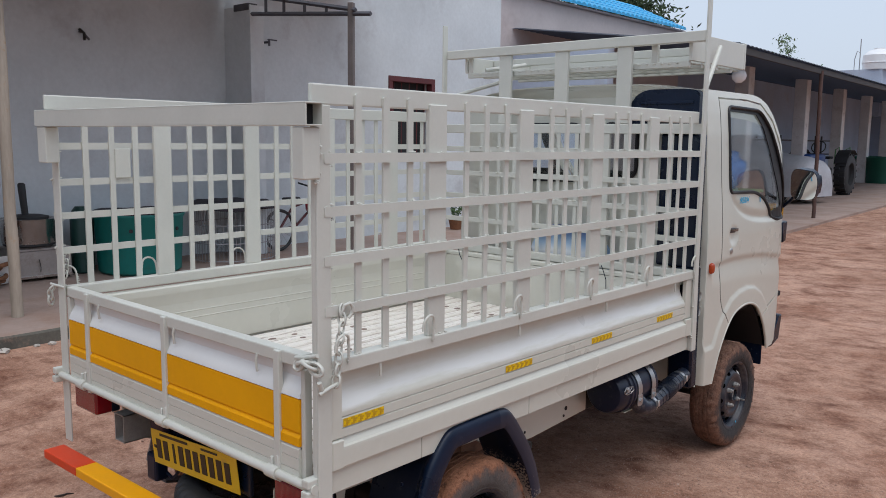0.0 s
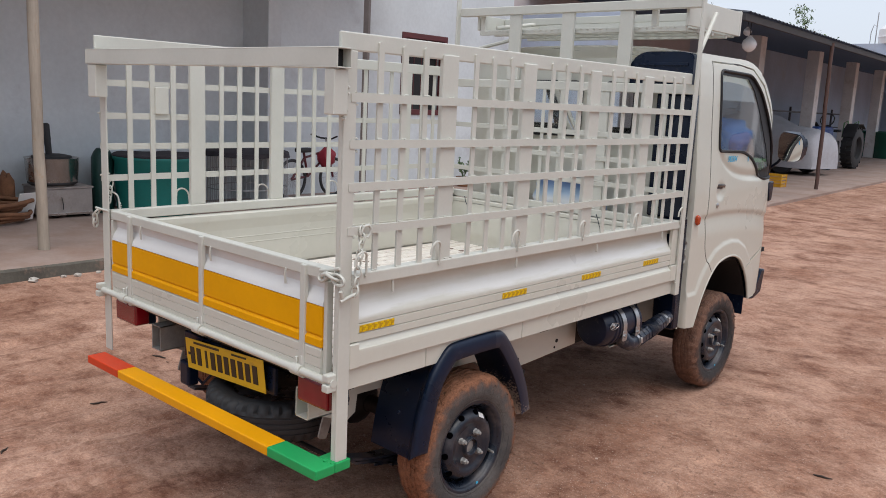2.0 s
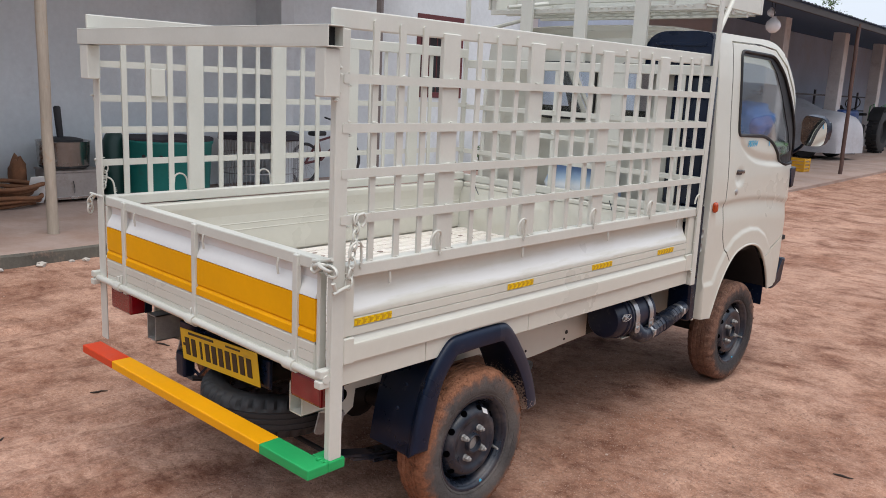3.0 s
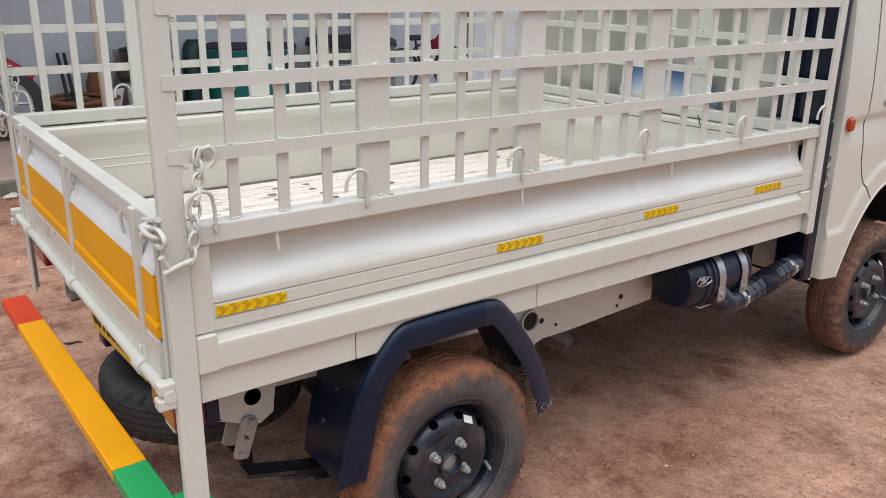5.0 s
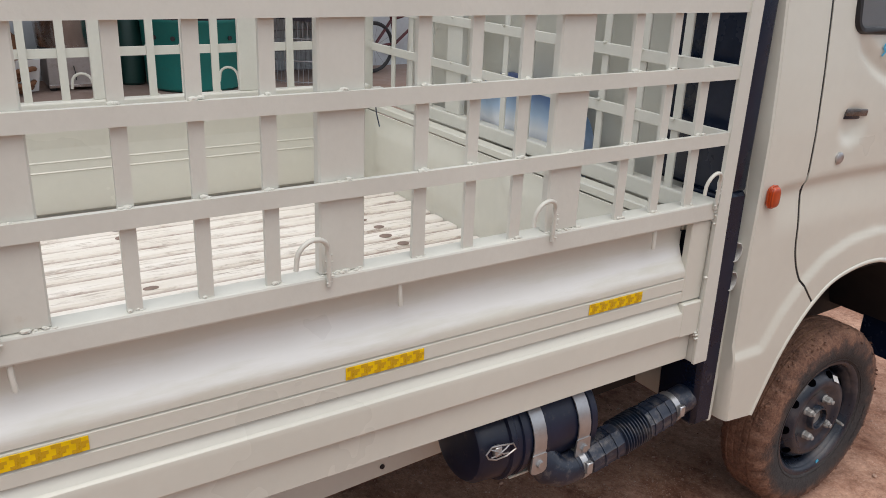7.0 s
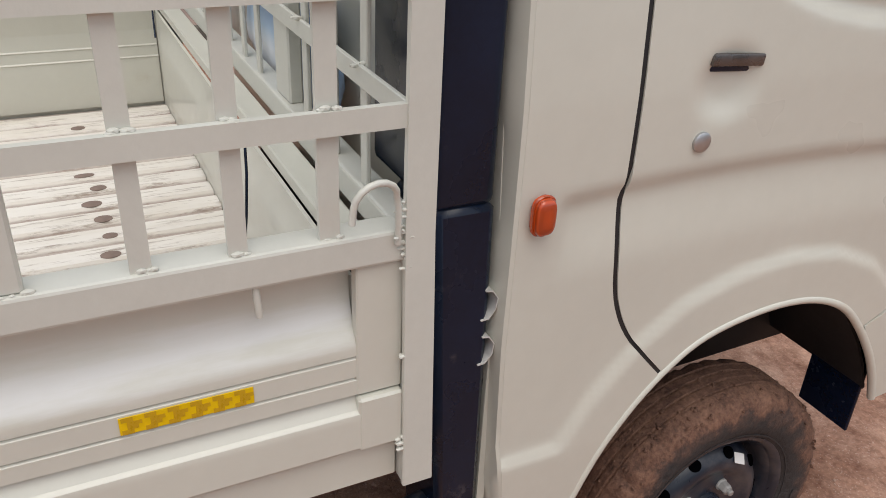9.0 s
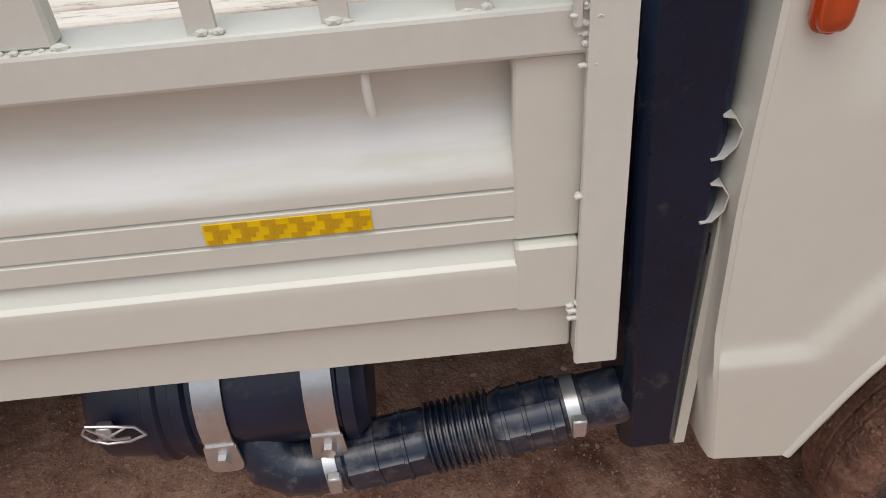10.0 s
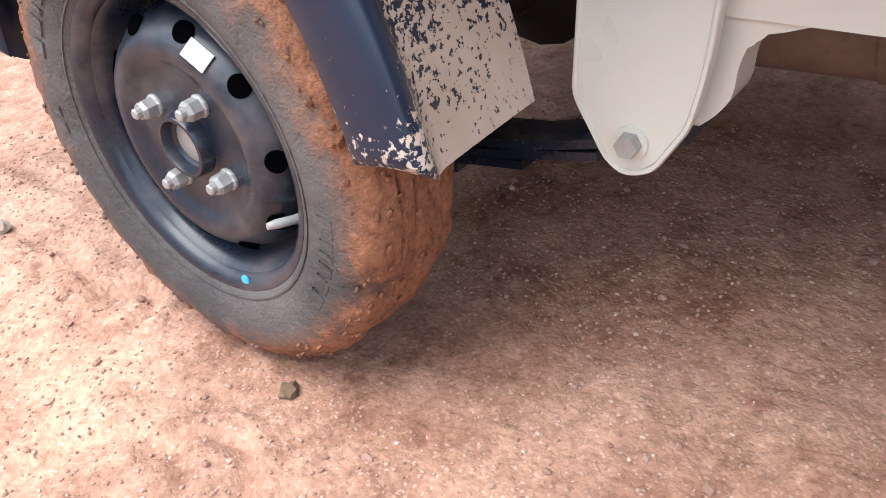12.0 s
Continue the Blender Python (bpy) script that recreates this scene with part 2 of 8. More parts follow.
def mud_flap_mat():
    m, nt, b = tree_of("mud_splashed_plastic", (0.03, 0.03, 0.035), 0.5)
    n1 = noise_node(nt, 150, 4.5, 0.62)
    n2 = noise_node(nt, 7, 3, 0.5)
    n3 = noise_node(nt, 16, 4, 0.6)
    tc = nt.nodes.new("ShaderNodeTexCoord")
    sep = nt.nodes.new("ShaderNodeSeparateXYZ")
    nt.links.new(tc.outputs["Object"], sep.inputs[0])

    def span(src, a, b, lo, hi):
        r = nt.nodes.new("ShaderNodeMapRange")
        for key, v in (("From Min", a), ("From Max", b), ("To Min", lo), ("To Max", hi)):
            r.inputs[key].default_value = v
        nt.links.new(src, r.inputs["Value"])
        return r

    def plus(a, b):
        ad = nt.nodes.new("ShaderNodeMath")
        ad.operation = "ADD"
        nt.links.new(a, ad.inputs[0])
        nt.links.new(b, ad.inputs[1])
        return ad

    # splashes thicken downwards and away from the outer edge
    low = span(sep.outputs[2], 0.60, 0.36, -0.30, 0.145)
    inn = span(sep.outputs[0], 0.748, 0.690, -0.22, 0.02)
    s1 = plus(n1.outputs["Fac"], low.outputs[0])
    blot = span(n3.outputs["Fac"], 0.3, 0.7, -0.09, 0.09)
    s2 = plus(s1.outputs[0], blot.outputs[0])
    ad = plus(s2.outputs[0], inn.outputs[0])
    mask = ramp_node(nt, ad.outputs[0], [(0.53, (0, 0, 0)), (0.56, (1, 1, 1))])
    mud = ramp_node(nt, n2.outputs["Fac"], [(0.3, (0.42, 0.33, 0.26)), (0.7, (0.60, 0.50, 0.42))])
    base = ramp_node(nt, n2.outputs["Fac"], [(0.3, (0.006, 0.012, 0.030)), (0.7, (0.012, 0.021, 0.046))])
    col = mix_node(nt, mask.outputs[0], base.outputs[0], mud.outputs[0])
    nt.links.new(col.outputs[0], b.inputs["Base Color"])
    rr = ramp_node(nt, mask.outputs[0], [(0, (0.33,) * 3), (1, (0.9,) * 3)])
    nt.links.new(rr.outputs[0], b.inputs["Roughness"])
    bump_node(nt, mask.outputs[0], 0.6, 0.002, b)
    return m


M_FLAP = mud_flap_mat()


def bed_mat():
    """Worn cream bed floor: scraped streaks along the ribs, red dirt lodged in patches."""
    m, nt, b = tree_of("worn_bed_floor", (0.66, 0.62, 0.53), 0.5)
    n1 = noise_node(nt, 3, 5, 0.6, (6.0, 1.0, 6.0))
    n2 = noise_node(nt, 22, 6, 0.75, (5.0, 0.45, 1.0))
    n3 = noise_node(nt, 70, 3, 0.6)
    n4 = noise_node(nt, 2.2, 4, 0.6)
    base = ramp_node(nt, n1.outputs["Fac"], [(0.3, (0.70, 0.655, 0.585)), (0.7, (0.82, 0.79, 0.74))])
    fade = ramp_node(nt, n4.outputs["Fac"], [(0.35, (0.35, 0.35, 0.35)), (0.65, (1, 1, 1))])
    mask = ramp_node(nt, n2.outputs["Fac"], [(0.53, (0, 0, 0)), (0.64, (0.9, 0.9, 0.9))])
    both = mix_node(nt, 1.0, mask.outputs[0], fade.outputs[0], "MULTIPLY")
    col = mix_node(nt, both.outputs[0], base.outputs[0], (0.25, 0.185, 0.14))
    # red dirt lodged between the ribs
    tc = nt.nodes.new("ShaderNodeTexCoord")
    sep = nt.nodes.new("ShaderNodeSeparateXYZ")
    nt.links.new(tc.outputs["Object"], sep.inputs[0])
    wob = nt.nodes.new("ShaderNodeMath")
    wob.operation = "MULTIPLY_ADD"
    nt.links.new(n2.outputs["Fac"], wob.inputs[0])
    wob.inputs[1].default_value = -0.012
    nt.links.new(sep.outputs[2], wob.inputs[2])
    mr = nt.nodes.new("ShaderNodeMapRange")
    for key, v in (("From Min", 0.6895), ("From Max", 0.6850), ("To Min", 0.0), ("To Max", 0.62)):
        mr.inputs[key].default_value = v
    nt.links.new(wob.outputs[0], mr.inputs["Value"])
    col = mix_node(nt, mr.outputs[0], col.outputs[0], (0.27, 0.19, 0.15))
    nt.links.new(col.outputs[0], b.inputs["Base Color"])
    bump_node(nt, n3.outputs["Fac"], 0.3, 0.001, b)
    return m


M_BED = bed_mat()


def grain_node(nt, scale):
    tc = nt.nodes.new("ShaderNodeTexCoord")
    v = nt.nodes.new("ShaderNodeTexVoronoi")
    v.inputs["Scale"].default_value = scale
    v.inputs["Randomness"].default_value = 1.0
    nt.links.new(tc.outputs["Object"], v.inputs["Vector"])
    return v


def soil_mat():
    """Red laterite: dry pinkish dust over damp dark red earth, crumbs of several sizes."""
    m, nt, b = tree_of("red_soil", (0.4, 0.2, 0.12), 0.95)
    big = noise_node(nt, 0.5, 5, 0.6)
    pat = noise_node(nt, 1.4, 8, 0.66, (1.15, 1.0, 1.0))
    clod = noise_node(nt, 24.0, 4, 0.6)
    mid = noise_node(nt, 11.0, 5, 0.62)
    fin = noise_node(nt, 60.0, 4, 0.6)
    lump = grain_node(nt, 48.0)
    crumb = grain_node(nt, 130.0)
    grit = grain_node(nt, 330.0)
    base = ramp_node(nt, big.outputs["Fac"], [(0.28, (0.315, 0.180, 0.124)), (0.5, (0.400, 0.246, 0.178)), (0.72, (0.500, 0.330, 0.254))])
    damp = ramp_node(nt, pat.outputs["Fac"], [(0.34, (0.66, 0.54, 0.48)), (0.45, (0.89, 0.84, 0.82)), (0.53, (1, 1, 1)), (0.68, (1.14, 1.12, 1.10))])
    c0 = mix_node(nt, 1.0, base.outputs[0], damp.outputs[0], "MULTIPLY")
    m1 = ramp_node(nt, clod.outputs["Fac"], [(0.34, (0.72, 0.66, 0.63)), (0.45, (1, 1, 1)), (0.68, (1.08, 1.08, 1.08))])
    c0 = mix_node(nt, 0.55, c0.outputs[0], m1.outputs[0], "MULTIPLY")
    m2 = ramp_node(nt, mid.outputs["Fac"], [(0.30, (0.80, 0.75, 0.73)), (0.46, (1, 1, 1)), (0.72, (1.08, 1.07, 1.06))])
    c1 = mix_node(nt, 1.0, c0.outputs[0], m2.outputs[0], "MULTIPLY")
    m3 = ramp_node(nt, fin.outputs["Fac"], [(0.30, (0.70, 0.66, 0.64)), (0.5, (1, 1, 1)), (0.72, (1.16, 1.15, 1.14))])
    c2 = mix_node(nt, 0.7, c1.outputs[0], m3.outputs[0], "MULTIPLY")
    tint = ramp_node(nt, crumb.outputs["Color"], [(0.2, (0.72, 0.68, 0.66)), (0.55, (1, 1, 1)), (0.95, (1.28, 1.29, 1.29))])
    c3 = mix_node(nt, 0.42, c2.outputs[0], tint.outputs[0], "MULTIPLY")
    pale = ramp_node(nt, grit.outputs["Color"], [(0.80, (0, 0, 0)), (0.90, (0.45, 0.45, 0.45))])
    c4 = mix_node(nt, pale.outputs[0], c3.outputs[0], (0.62, 0.47, 0.40))
    spot = noise_node(nt, 3.2, 11, 0.76, (1.0, 1.3, 1.0))
    wet = ramp_node(nt, spot.outputs["Fac"], [(0.36, (0.52, 0.43, 0.40)), (0.43, (0.75, 0.68, 0.65)), (0.50, (0.94, 0.91, 0.90)), (0.58, (1.07, 1.06, 1.05))])
    c4 = mix_node(nt, 1.0, c4.outputs[0], wet.outputs[0], "MULTIPLY")
    drag = noise_node(nt, 1.7, 8, 0.66, (1.0, 1.5, 1.0))
    rut = ramp_node(nt, drag.outputs["Fac"], [(0.34, (0.60, 0.50, 0.46)), (0.40, (0.86, 0.81, 0.79)), (0.46, (1, 1, 1)), (0.68, (1.08, 1.07, 1.06))])
    c4 = mix_node(nt, 1.0, c4.outputs[0], rut.outputs[0], "MULTIPLY")
    # wheel-churned streaks along the way in, behind the truck
    lane = noise_node(nt, 1.5, 9, 0.66, (6.5, 1.1, 1.0))
    churn = ramp_node(nt, lane.outputs["Fac"], [(0.35, (0.58, 0.49, 0.46)), (0.42, (0.84, 0.79, 0.77)), (0.48, (1, 1, 1)), (0.66, (1.08, 1.07, 1.06))])
    tc = nt.nodes.new("ShaderNodeTexCoord")
    sep = nt.nodes.new("ShaderNodeSeparateXYZ")
    nt.links.new(tc.outputs["Object"], sep.inputs[0])
    back = nt.nodes.new("ShaderNodeMapRange")
    for key, v in (("From Min", 0.1), ("From Max", -0.7), ("To Min", 0.0), ("To Max", 0.9)):
        back.inputs[key].default_value = v
    nt.links.new(sep.outputs[1], back.inputs["Value"])
    c5 = mix_node(nt, 1.0, c4.outputs[0], churn.outputs[0], "MULTIPLY")
    c4 = mix_node(nt, back.outputs[0], c4.outputs[0], c5.outputs[0])
    nt.links.new(c4.outputs[0], b.inputs["Base Color"])
    b.inputs["Specular IOR Level"].default_value = 0.25
    bp = bump_node(nt, mid.outputs["Fac"], 0.42, 0.020, b)
    bp = bump_node(nt, clod.outputs["Fac"], 0.40, 0.012, b, bp)
    hump = ramp_node(nt, lump.outputs["Distance"], [(0.0, (1, 1, 1)), (0.75, (0, 0, 0))])
    bp = bump_node(nt, hump.outputs[0], 0.10, 0.008, b, bp)
    bp = bump_node(nt, fin.outputs["Fac"], 0.60, 0.006, b, bp)
    inv = ramp_node(nt, crumb.outputs["Distance"], [(0.0, (1, 1, 1)), (0.7, (0, 0, 0))])
    bump_node(nt, inv.outputs[0], 0.25, 0.004, b, bp)
    return m


M_SOIL = soil_mat()


# ---- mesh helpers ----
def part(name, bm, mat, parent=None, label="", smooth=None, mtx=None):
    """One mesh object from a bmesh, under a thing or a part. smooth: the angle in degrees under which edges shade smoothly."""
    bmesh.ops.recalc_face_normals(bm, faces=bm.faces)
    me = bpy.data.meshes.new(name)
    if smooth is not None:
        for f in bm.faces:
            f.smooth = True
        lim = radians(smooth)
        for e in bm.edges:
            if len(e.link_faces) == 2 and e.calc_face_angle(0) > lim:
                e.smooth = False
    bm.to_mesh(me)
    bm.free()
    for k in (mat if isinstance(mat, (list, tuple)) else [mat]):
        me.materials.append(k)
    ob = new(name, me)
    if parent is not None:
        ob.parent = parent
    if mtx is not None:
        ob.matrix_basis = mtx
    if label:
        tagged(ob, label)
    return ob


def again(ob, mtx, parent=None):
    """Another object on the same mesh."""
    o = bpy.data.objects.new(ob.name.split(".")[0], ob.data)
    scene.collection.objects.link(o)
    o.parent = parent if parent is not None else ob.parent
    o.matrix_basis = mtx
    return o


def box(bm, x0, x1, y0, y1, z0, z1, bevel=0.0, seg=1, m=None):
    vs = [bm.verts.new((x, y, z)) for x in (x0, x1) for y in (y0, y1) for z in (z0, z1)]
    fs = [bm.faces.new([vs[k] for k in q]) for q in ((0, 1, 3, 2), (4, 6, 7, 5), (0, 4, 5, 1), (2, 3, 7, 6), (0, 2, 6, 4), (1, 5, 7, 3))]
    if bevel:
        es = list({e for f in fs for e in f.edges})
        r = bmesh.ops.bevel(bm, geom=es, offset=bevel, segments=seg, affect="EDGES", profile=0.5)
        vs = list({v for f in r["faces"] for v in f.verts} | {v for v in vs if v.is_valid})
    if m is not None:
        bmesh.ops.transform(bm, matrix=m, verts=vs)
    return vs


def boxed(*a, **k):
    bm = bmesh.new()
    box(bm, *a, **k)
    return bm


def sweep(bm, pts, r, n=8, cap=True, closed=False):
    """A round bar along points; r may be a list."""
    pts = [Vector(p) for p in pts]
    rings = []
    up = None
    for i, p in enumerate(pts):
        if closed:
            d = pts[(i + 1) % len(pts)] - pts[i - 1]
        else:
            d = pts[min(i + 1, len(pts) - 1)] - pts[max(i - 1, 0)]
        d.normalize()
        if up is None:
            up = Vector((0, 0, 1)) if abs(d.z) < 0.9 else Vector((1, 0, 0))
        a = d.cross(up).normalized()
        up = a.cross(d).normalized()
        rr = r[i] if isinstance(r, (list, tuple)) else r
        rings.append([bm.verts.new(p + rr * (a * math.cos(t) + up * math.sin(t))) for t in (2 * math.pi * k / n for k in range(n))])
    pairs = list(zip(rings, rings[1:])) + ([(rings[-1], rings[0])] if closed else [])
    for A, B in pairs:
        for k in range(n):
            bm.faces.new((A[k], A[(k + 1) % n], B[(k + 1) % n], B[k]))
    if cap and not closed:
        bm.faces.new(rings[0][::-1])
        bm.faces.new(rings[-1])
    return rings


def swept(pts, r, n=8, **k):
    bm = bmesh.new()
    sweep(bm, pts, r, n, **k)
    return bm


def prism(bm, poly, axis, a, b):
    """A polygon in the plane across axis (0 x, 1 y, 2 z), drawn out from a to b."""
    def at(p, v):
        q = list(p)
        q.insert(axis, v)
        return q
    A = [bm.verts.new(at(p, a)) for p in poly]
    B = [bm.verts.new(at(p, b)) for p in poly]
    n = len(poly)
    bm.faces.new(A)
    bm.faces.new(B[::-1])
    for k in range(n):
        bm.faces.new((A[k], B[k], B[(k + 1) % n], A[(k + 1) % n]))
    return A + B


def prismed(poly, axis, a, b, bevel=0.0):
    bm = bmesh.new()
    prism(bm, poly, axis, a, b)
    if bevel:
        bmesh.ops.bevel(bm, geom=list(bm.edges), offset=bevel, segments=1, affect="EDGES")
    return bm


def strip(bm, line, axis, a, b, thick, steps=1):
    """A bent sheet: an open line in the plane across axis, with a thickness to its right, drawn out from a to b."""
    pts = [Vector(p) for p in line]
    off = []
    for i, p in enumerate(pts):
        d = (pts[min(i + 1, len(pts) - 1)] - pts[max(i - 1, 0)]).normalized()
        off.append(p + Vector((d.y, -d.x)) * thick)
    loop = pts + off[::-1]
    rows = []
    for s in range(steps + 1):
        v = a + (b - a) * s / steps
        row = []
        for p in loop:
            q = [p.x, p.y]
            q.insert(axis, v)
            row.append(bm.verts.new(q))
        rows.append(row)
    n = len(loop)
    for A, B in zip(rows, rows[1:]):
        for k in range(n):
            bm.faces.new((A[k], A[(k + 1) % n], B[(k + 1) % n], B[k]))
    m = len(pts)
    for row in (rows[0], rows[-1]):
        for k in range(m - 1):
            bm.faces.new((row[k], row[k + 1], row[n - 2 - k], row[n - 1 - k]))


def lathe(bm, prof, n=48, axis=0, closed=False):
    """Turn a profile of (along the axis, radius) round the axis."""
    rings = []
    for a, r in prof:
        ring = []
        for k in range(n):
            t = 2 * math.pi * k / n
            q = [r * math.cos(t), r * math.sin(t)]
            q.insert(axis, a)
            ring.append(bm.verts.new(q))
        rings.append(ring)
    prs = list(zip(rings, rings[1:])) + ([(rings[-1], rings[0])] if closed else [])
    for A, B in prs:
        for k in range(n):
            bm.faces.new((A[k], A[(k + 1) % n], B[(k + 1) % n], B[k]))
    if not closed:
        if prof[0][1] > 1e-6:
            bm.faces.new(rings[0][::-1])
        if prof[-1][1] > 1e-6:
            bm.faces.new(rings[-1])
    return rings


from mathutils import geometry


def smooth01(t):
    t = min(1, max(0, t))
    return t * t * (3 - 2 * t)


def inside(p, poly):
    c = False
    j = len(poly) - 1
    for i in range(len(poly)):
        xi, yi = poly[i]
        xj, yj = poly[j]
        if (yi > p[1]) != (yj > p[1]) and p[0] < (xj - xi) * (p[1] - yi) / (yj - yi) + xi:
            c = not c
        j = i
    return c


def fine_loop(poly, step):
    out = []
    for a, b in zip(poly, poly[1:] + poly[:1]):
        d = math.hypot(b[0] - a[0], b[1] - a[1])
        n = max(1, int(d / step))
        out += [(a[0] + (b[0] - a[0]) * k / n, a[1] + (b[1] - a[1]) * k / n) for k in range(n)]
    return out


def rounded(poly, r, n=5):
    """A polygon with its corners rounded; r may be a list."""
    out = []
    m = len(poly)
    for i in range(m):
        p, a, b = Vector(poly[i]), Vector(poly[i - 1]), Vector(poly[(i + 1) % m])
        rr = r[i] if isinstance(r, (list, tuple)) else r
        da, db = (a - p), (b - p)
        rr = min(rr, da.length * 0.49, db.length * 0.49)
        if rr < 1e-5:
            out.append(tuple(p))
            continue
        s, e = p + da.normalized() * rr, p + db.normalized() * rr
        for k in range(n + 1):
            t = k / n
            out.append(tuple(s * (1 - t) ** 2 + p * 2 * t * (1 - t) + e * t * t))
    return out


def skin(outline, holes, place, thick, step=0.03):
    """A panel cut to an outline with holes, on a fine net, laid by place(u, v, depth) and given a thickness."""
    loops = [fine_loop(outline, step)] + [fine_loop(h, step) for h in holes]
    pts, edges = [], []
    for lp in loops:
        s = len(pts)
        pts += lp
        edges += [(s + k, s + (k + 1) % len(lp)) for k in range(len(lp))]
    us = [p[0] for p in outline]
    vs = [p[1] for p in outline]
    rim = list(pts)
    nu, nv = int((max(us) - min(us)) / step) + 1, int((max(vs) - min(vs)) / step) + 1
    arr = np.array(rim)
    for i in range(1, nu):
        for j in range(1, nv):
            p = (min(us) + i * step, min(vs) + j * step)
            if inside(p, outline) and not any(inside(p, h) for h in holes):
                if ((arr[:, 0] - p[0]) ** 2 + (arr[:, 1] - p[1]) ** 2).min() > (0.45 * step) ** 2:
                    pts.append(p)
    vv, ee, ff, *_ = geometry.delaunay_2d_cdt([Vector(p) for p in pts], edges, [], 0, 1e-6)
    bm = bmesh.new()
    A = [bm.verts.new(place(p.x, p.y, 0.0)) for p in vv]
    B = [bm.verts.new(place(p.x, p.y, thick)) for p in vv]
    count = {}
    for f in ff:
        c = ((vv[f[0]].x + vv[f[1]].x + vv[f[2]].x) / 3, (vv[f[0]].y + vv[f[1]].y + vv[f[2]].y) / 3)
        if not inside(c, outline) or any(inside(c, h) for h in holes):
            continue
        bm.faces.new([A[k] for k in f])
        bm.faces.new([B[k] for k in reversed(f)])
        for k in range(len(f)):
            e = (f[k], f[(k + 1) % len(f)])
            count[e] = 1
    for a, b in count:
        if (b, a) not in count:
            bm.faces.new((A[b], A[a], B[a], B[b]))
    for v in [v for v in bm.verts if not v.link_faces]:
        bm.verts.remove(v)
    return bm


def thing(name, loc, label, category, group=""):
    o = new(name)
    o.empty_display_size = 0.1
    o.location = loc
    return tagged(o, label, category, group)

# ---- the truck ----
truck = thing("mini_truck", (0, 0, 0), "cream mini cargo truck with welded lattice cage, parked on red soil", "truck")

Y_REAR, Y_FRONT = -0.702, 1.4705
BARS = (1.515, 1.384, 1.261, 1.133)
WIDE = (-0.251, 0.172, 0.606, 1.031)
SLIM = (-0.556, -0.456, -0.361, -0.126, -0.031, 0.063, 0.308, 0.402, 0.498, 0.737, 0.832, 0.926, 1.168, 1.260, 1.355)


def weld(bm, p, r=0.006, n=3):
    """A short uneven bead of weld."""
    for k in range(n):
        q = Vector(p) + Vector((random.uniform(-0.5, 0.5), random.uniform(-1.6, 1.6), random.uniform(-0.7, 0.3))) * r
        s = r * random.uniform(0.55, 1.0)
        bmesh.ops.create_icosphere(bm, subdivisions=1, radius=s, matrix=Matrix.Translation(q) @ Matrix.Diagonal((1, random.uniform(1.0, 1.9), random.uniform(0.6, 0.9), 1)))


def hook(parent, y, s, x):
    """A bent rod hook for ropes, welded on the rail; s is 1 on one side of the bed and -1 on the other."""
    pts = [(s * (x - 0.004), y + 0.004, 0.990), (s * x, y + 0.002, 1.035)]
    for k in range(9):
        a = math.pi * k / 8
        pts.append((s * (x + 0.014 * math.sin(a * 0.7)), y - 0.026 + 0.026 * math.cos(a), 1.047 + 0.025 * math.sin(a)))
    pts.append((s * (x + 0.012), y - 0.054, 1.030))
    bm = swept(pts, 0.0038, 8)
    for k in range(6):
        weld(bm, (s * (x - 0.002), y + 0.005, 0.998 + 0.008 * k), 0.0032, 2)
    part("rope_hook", bm, M_CAGE, parent, smooth=50)


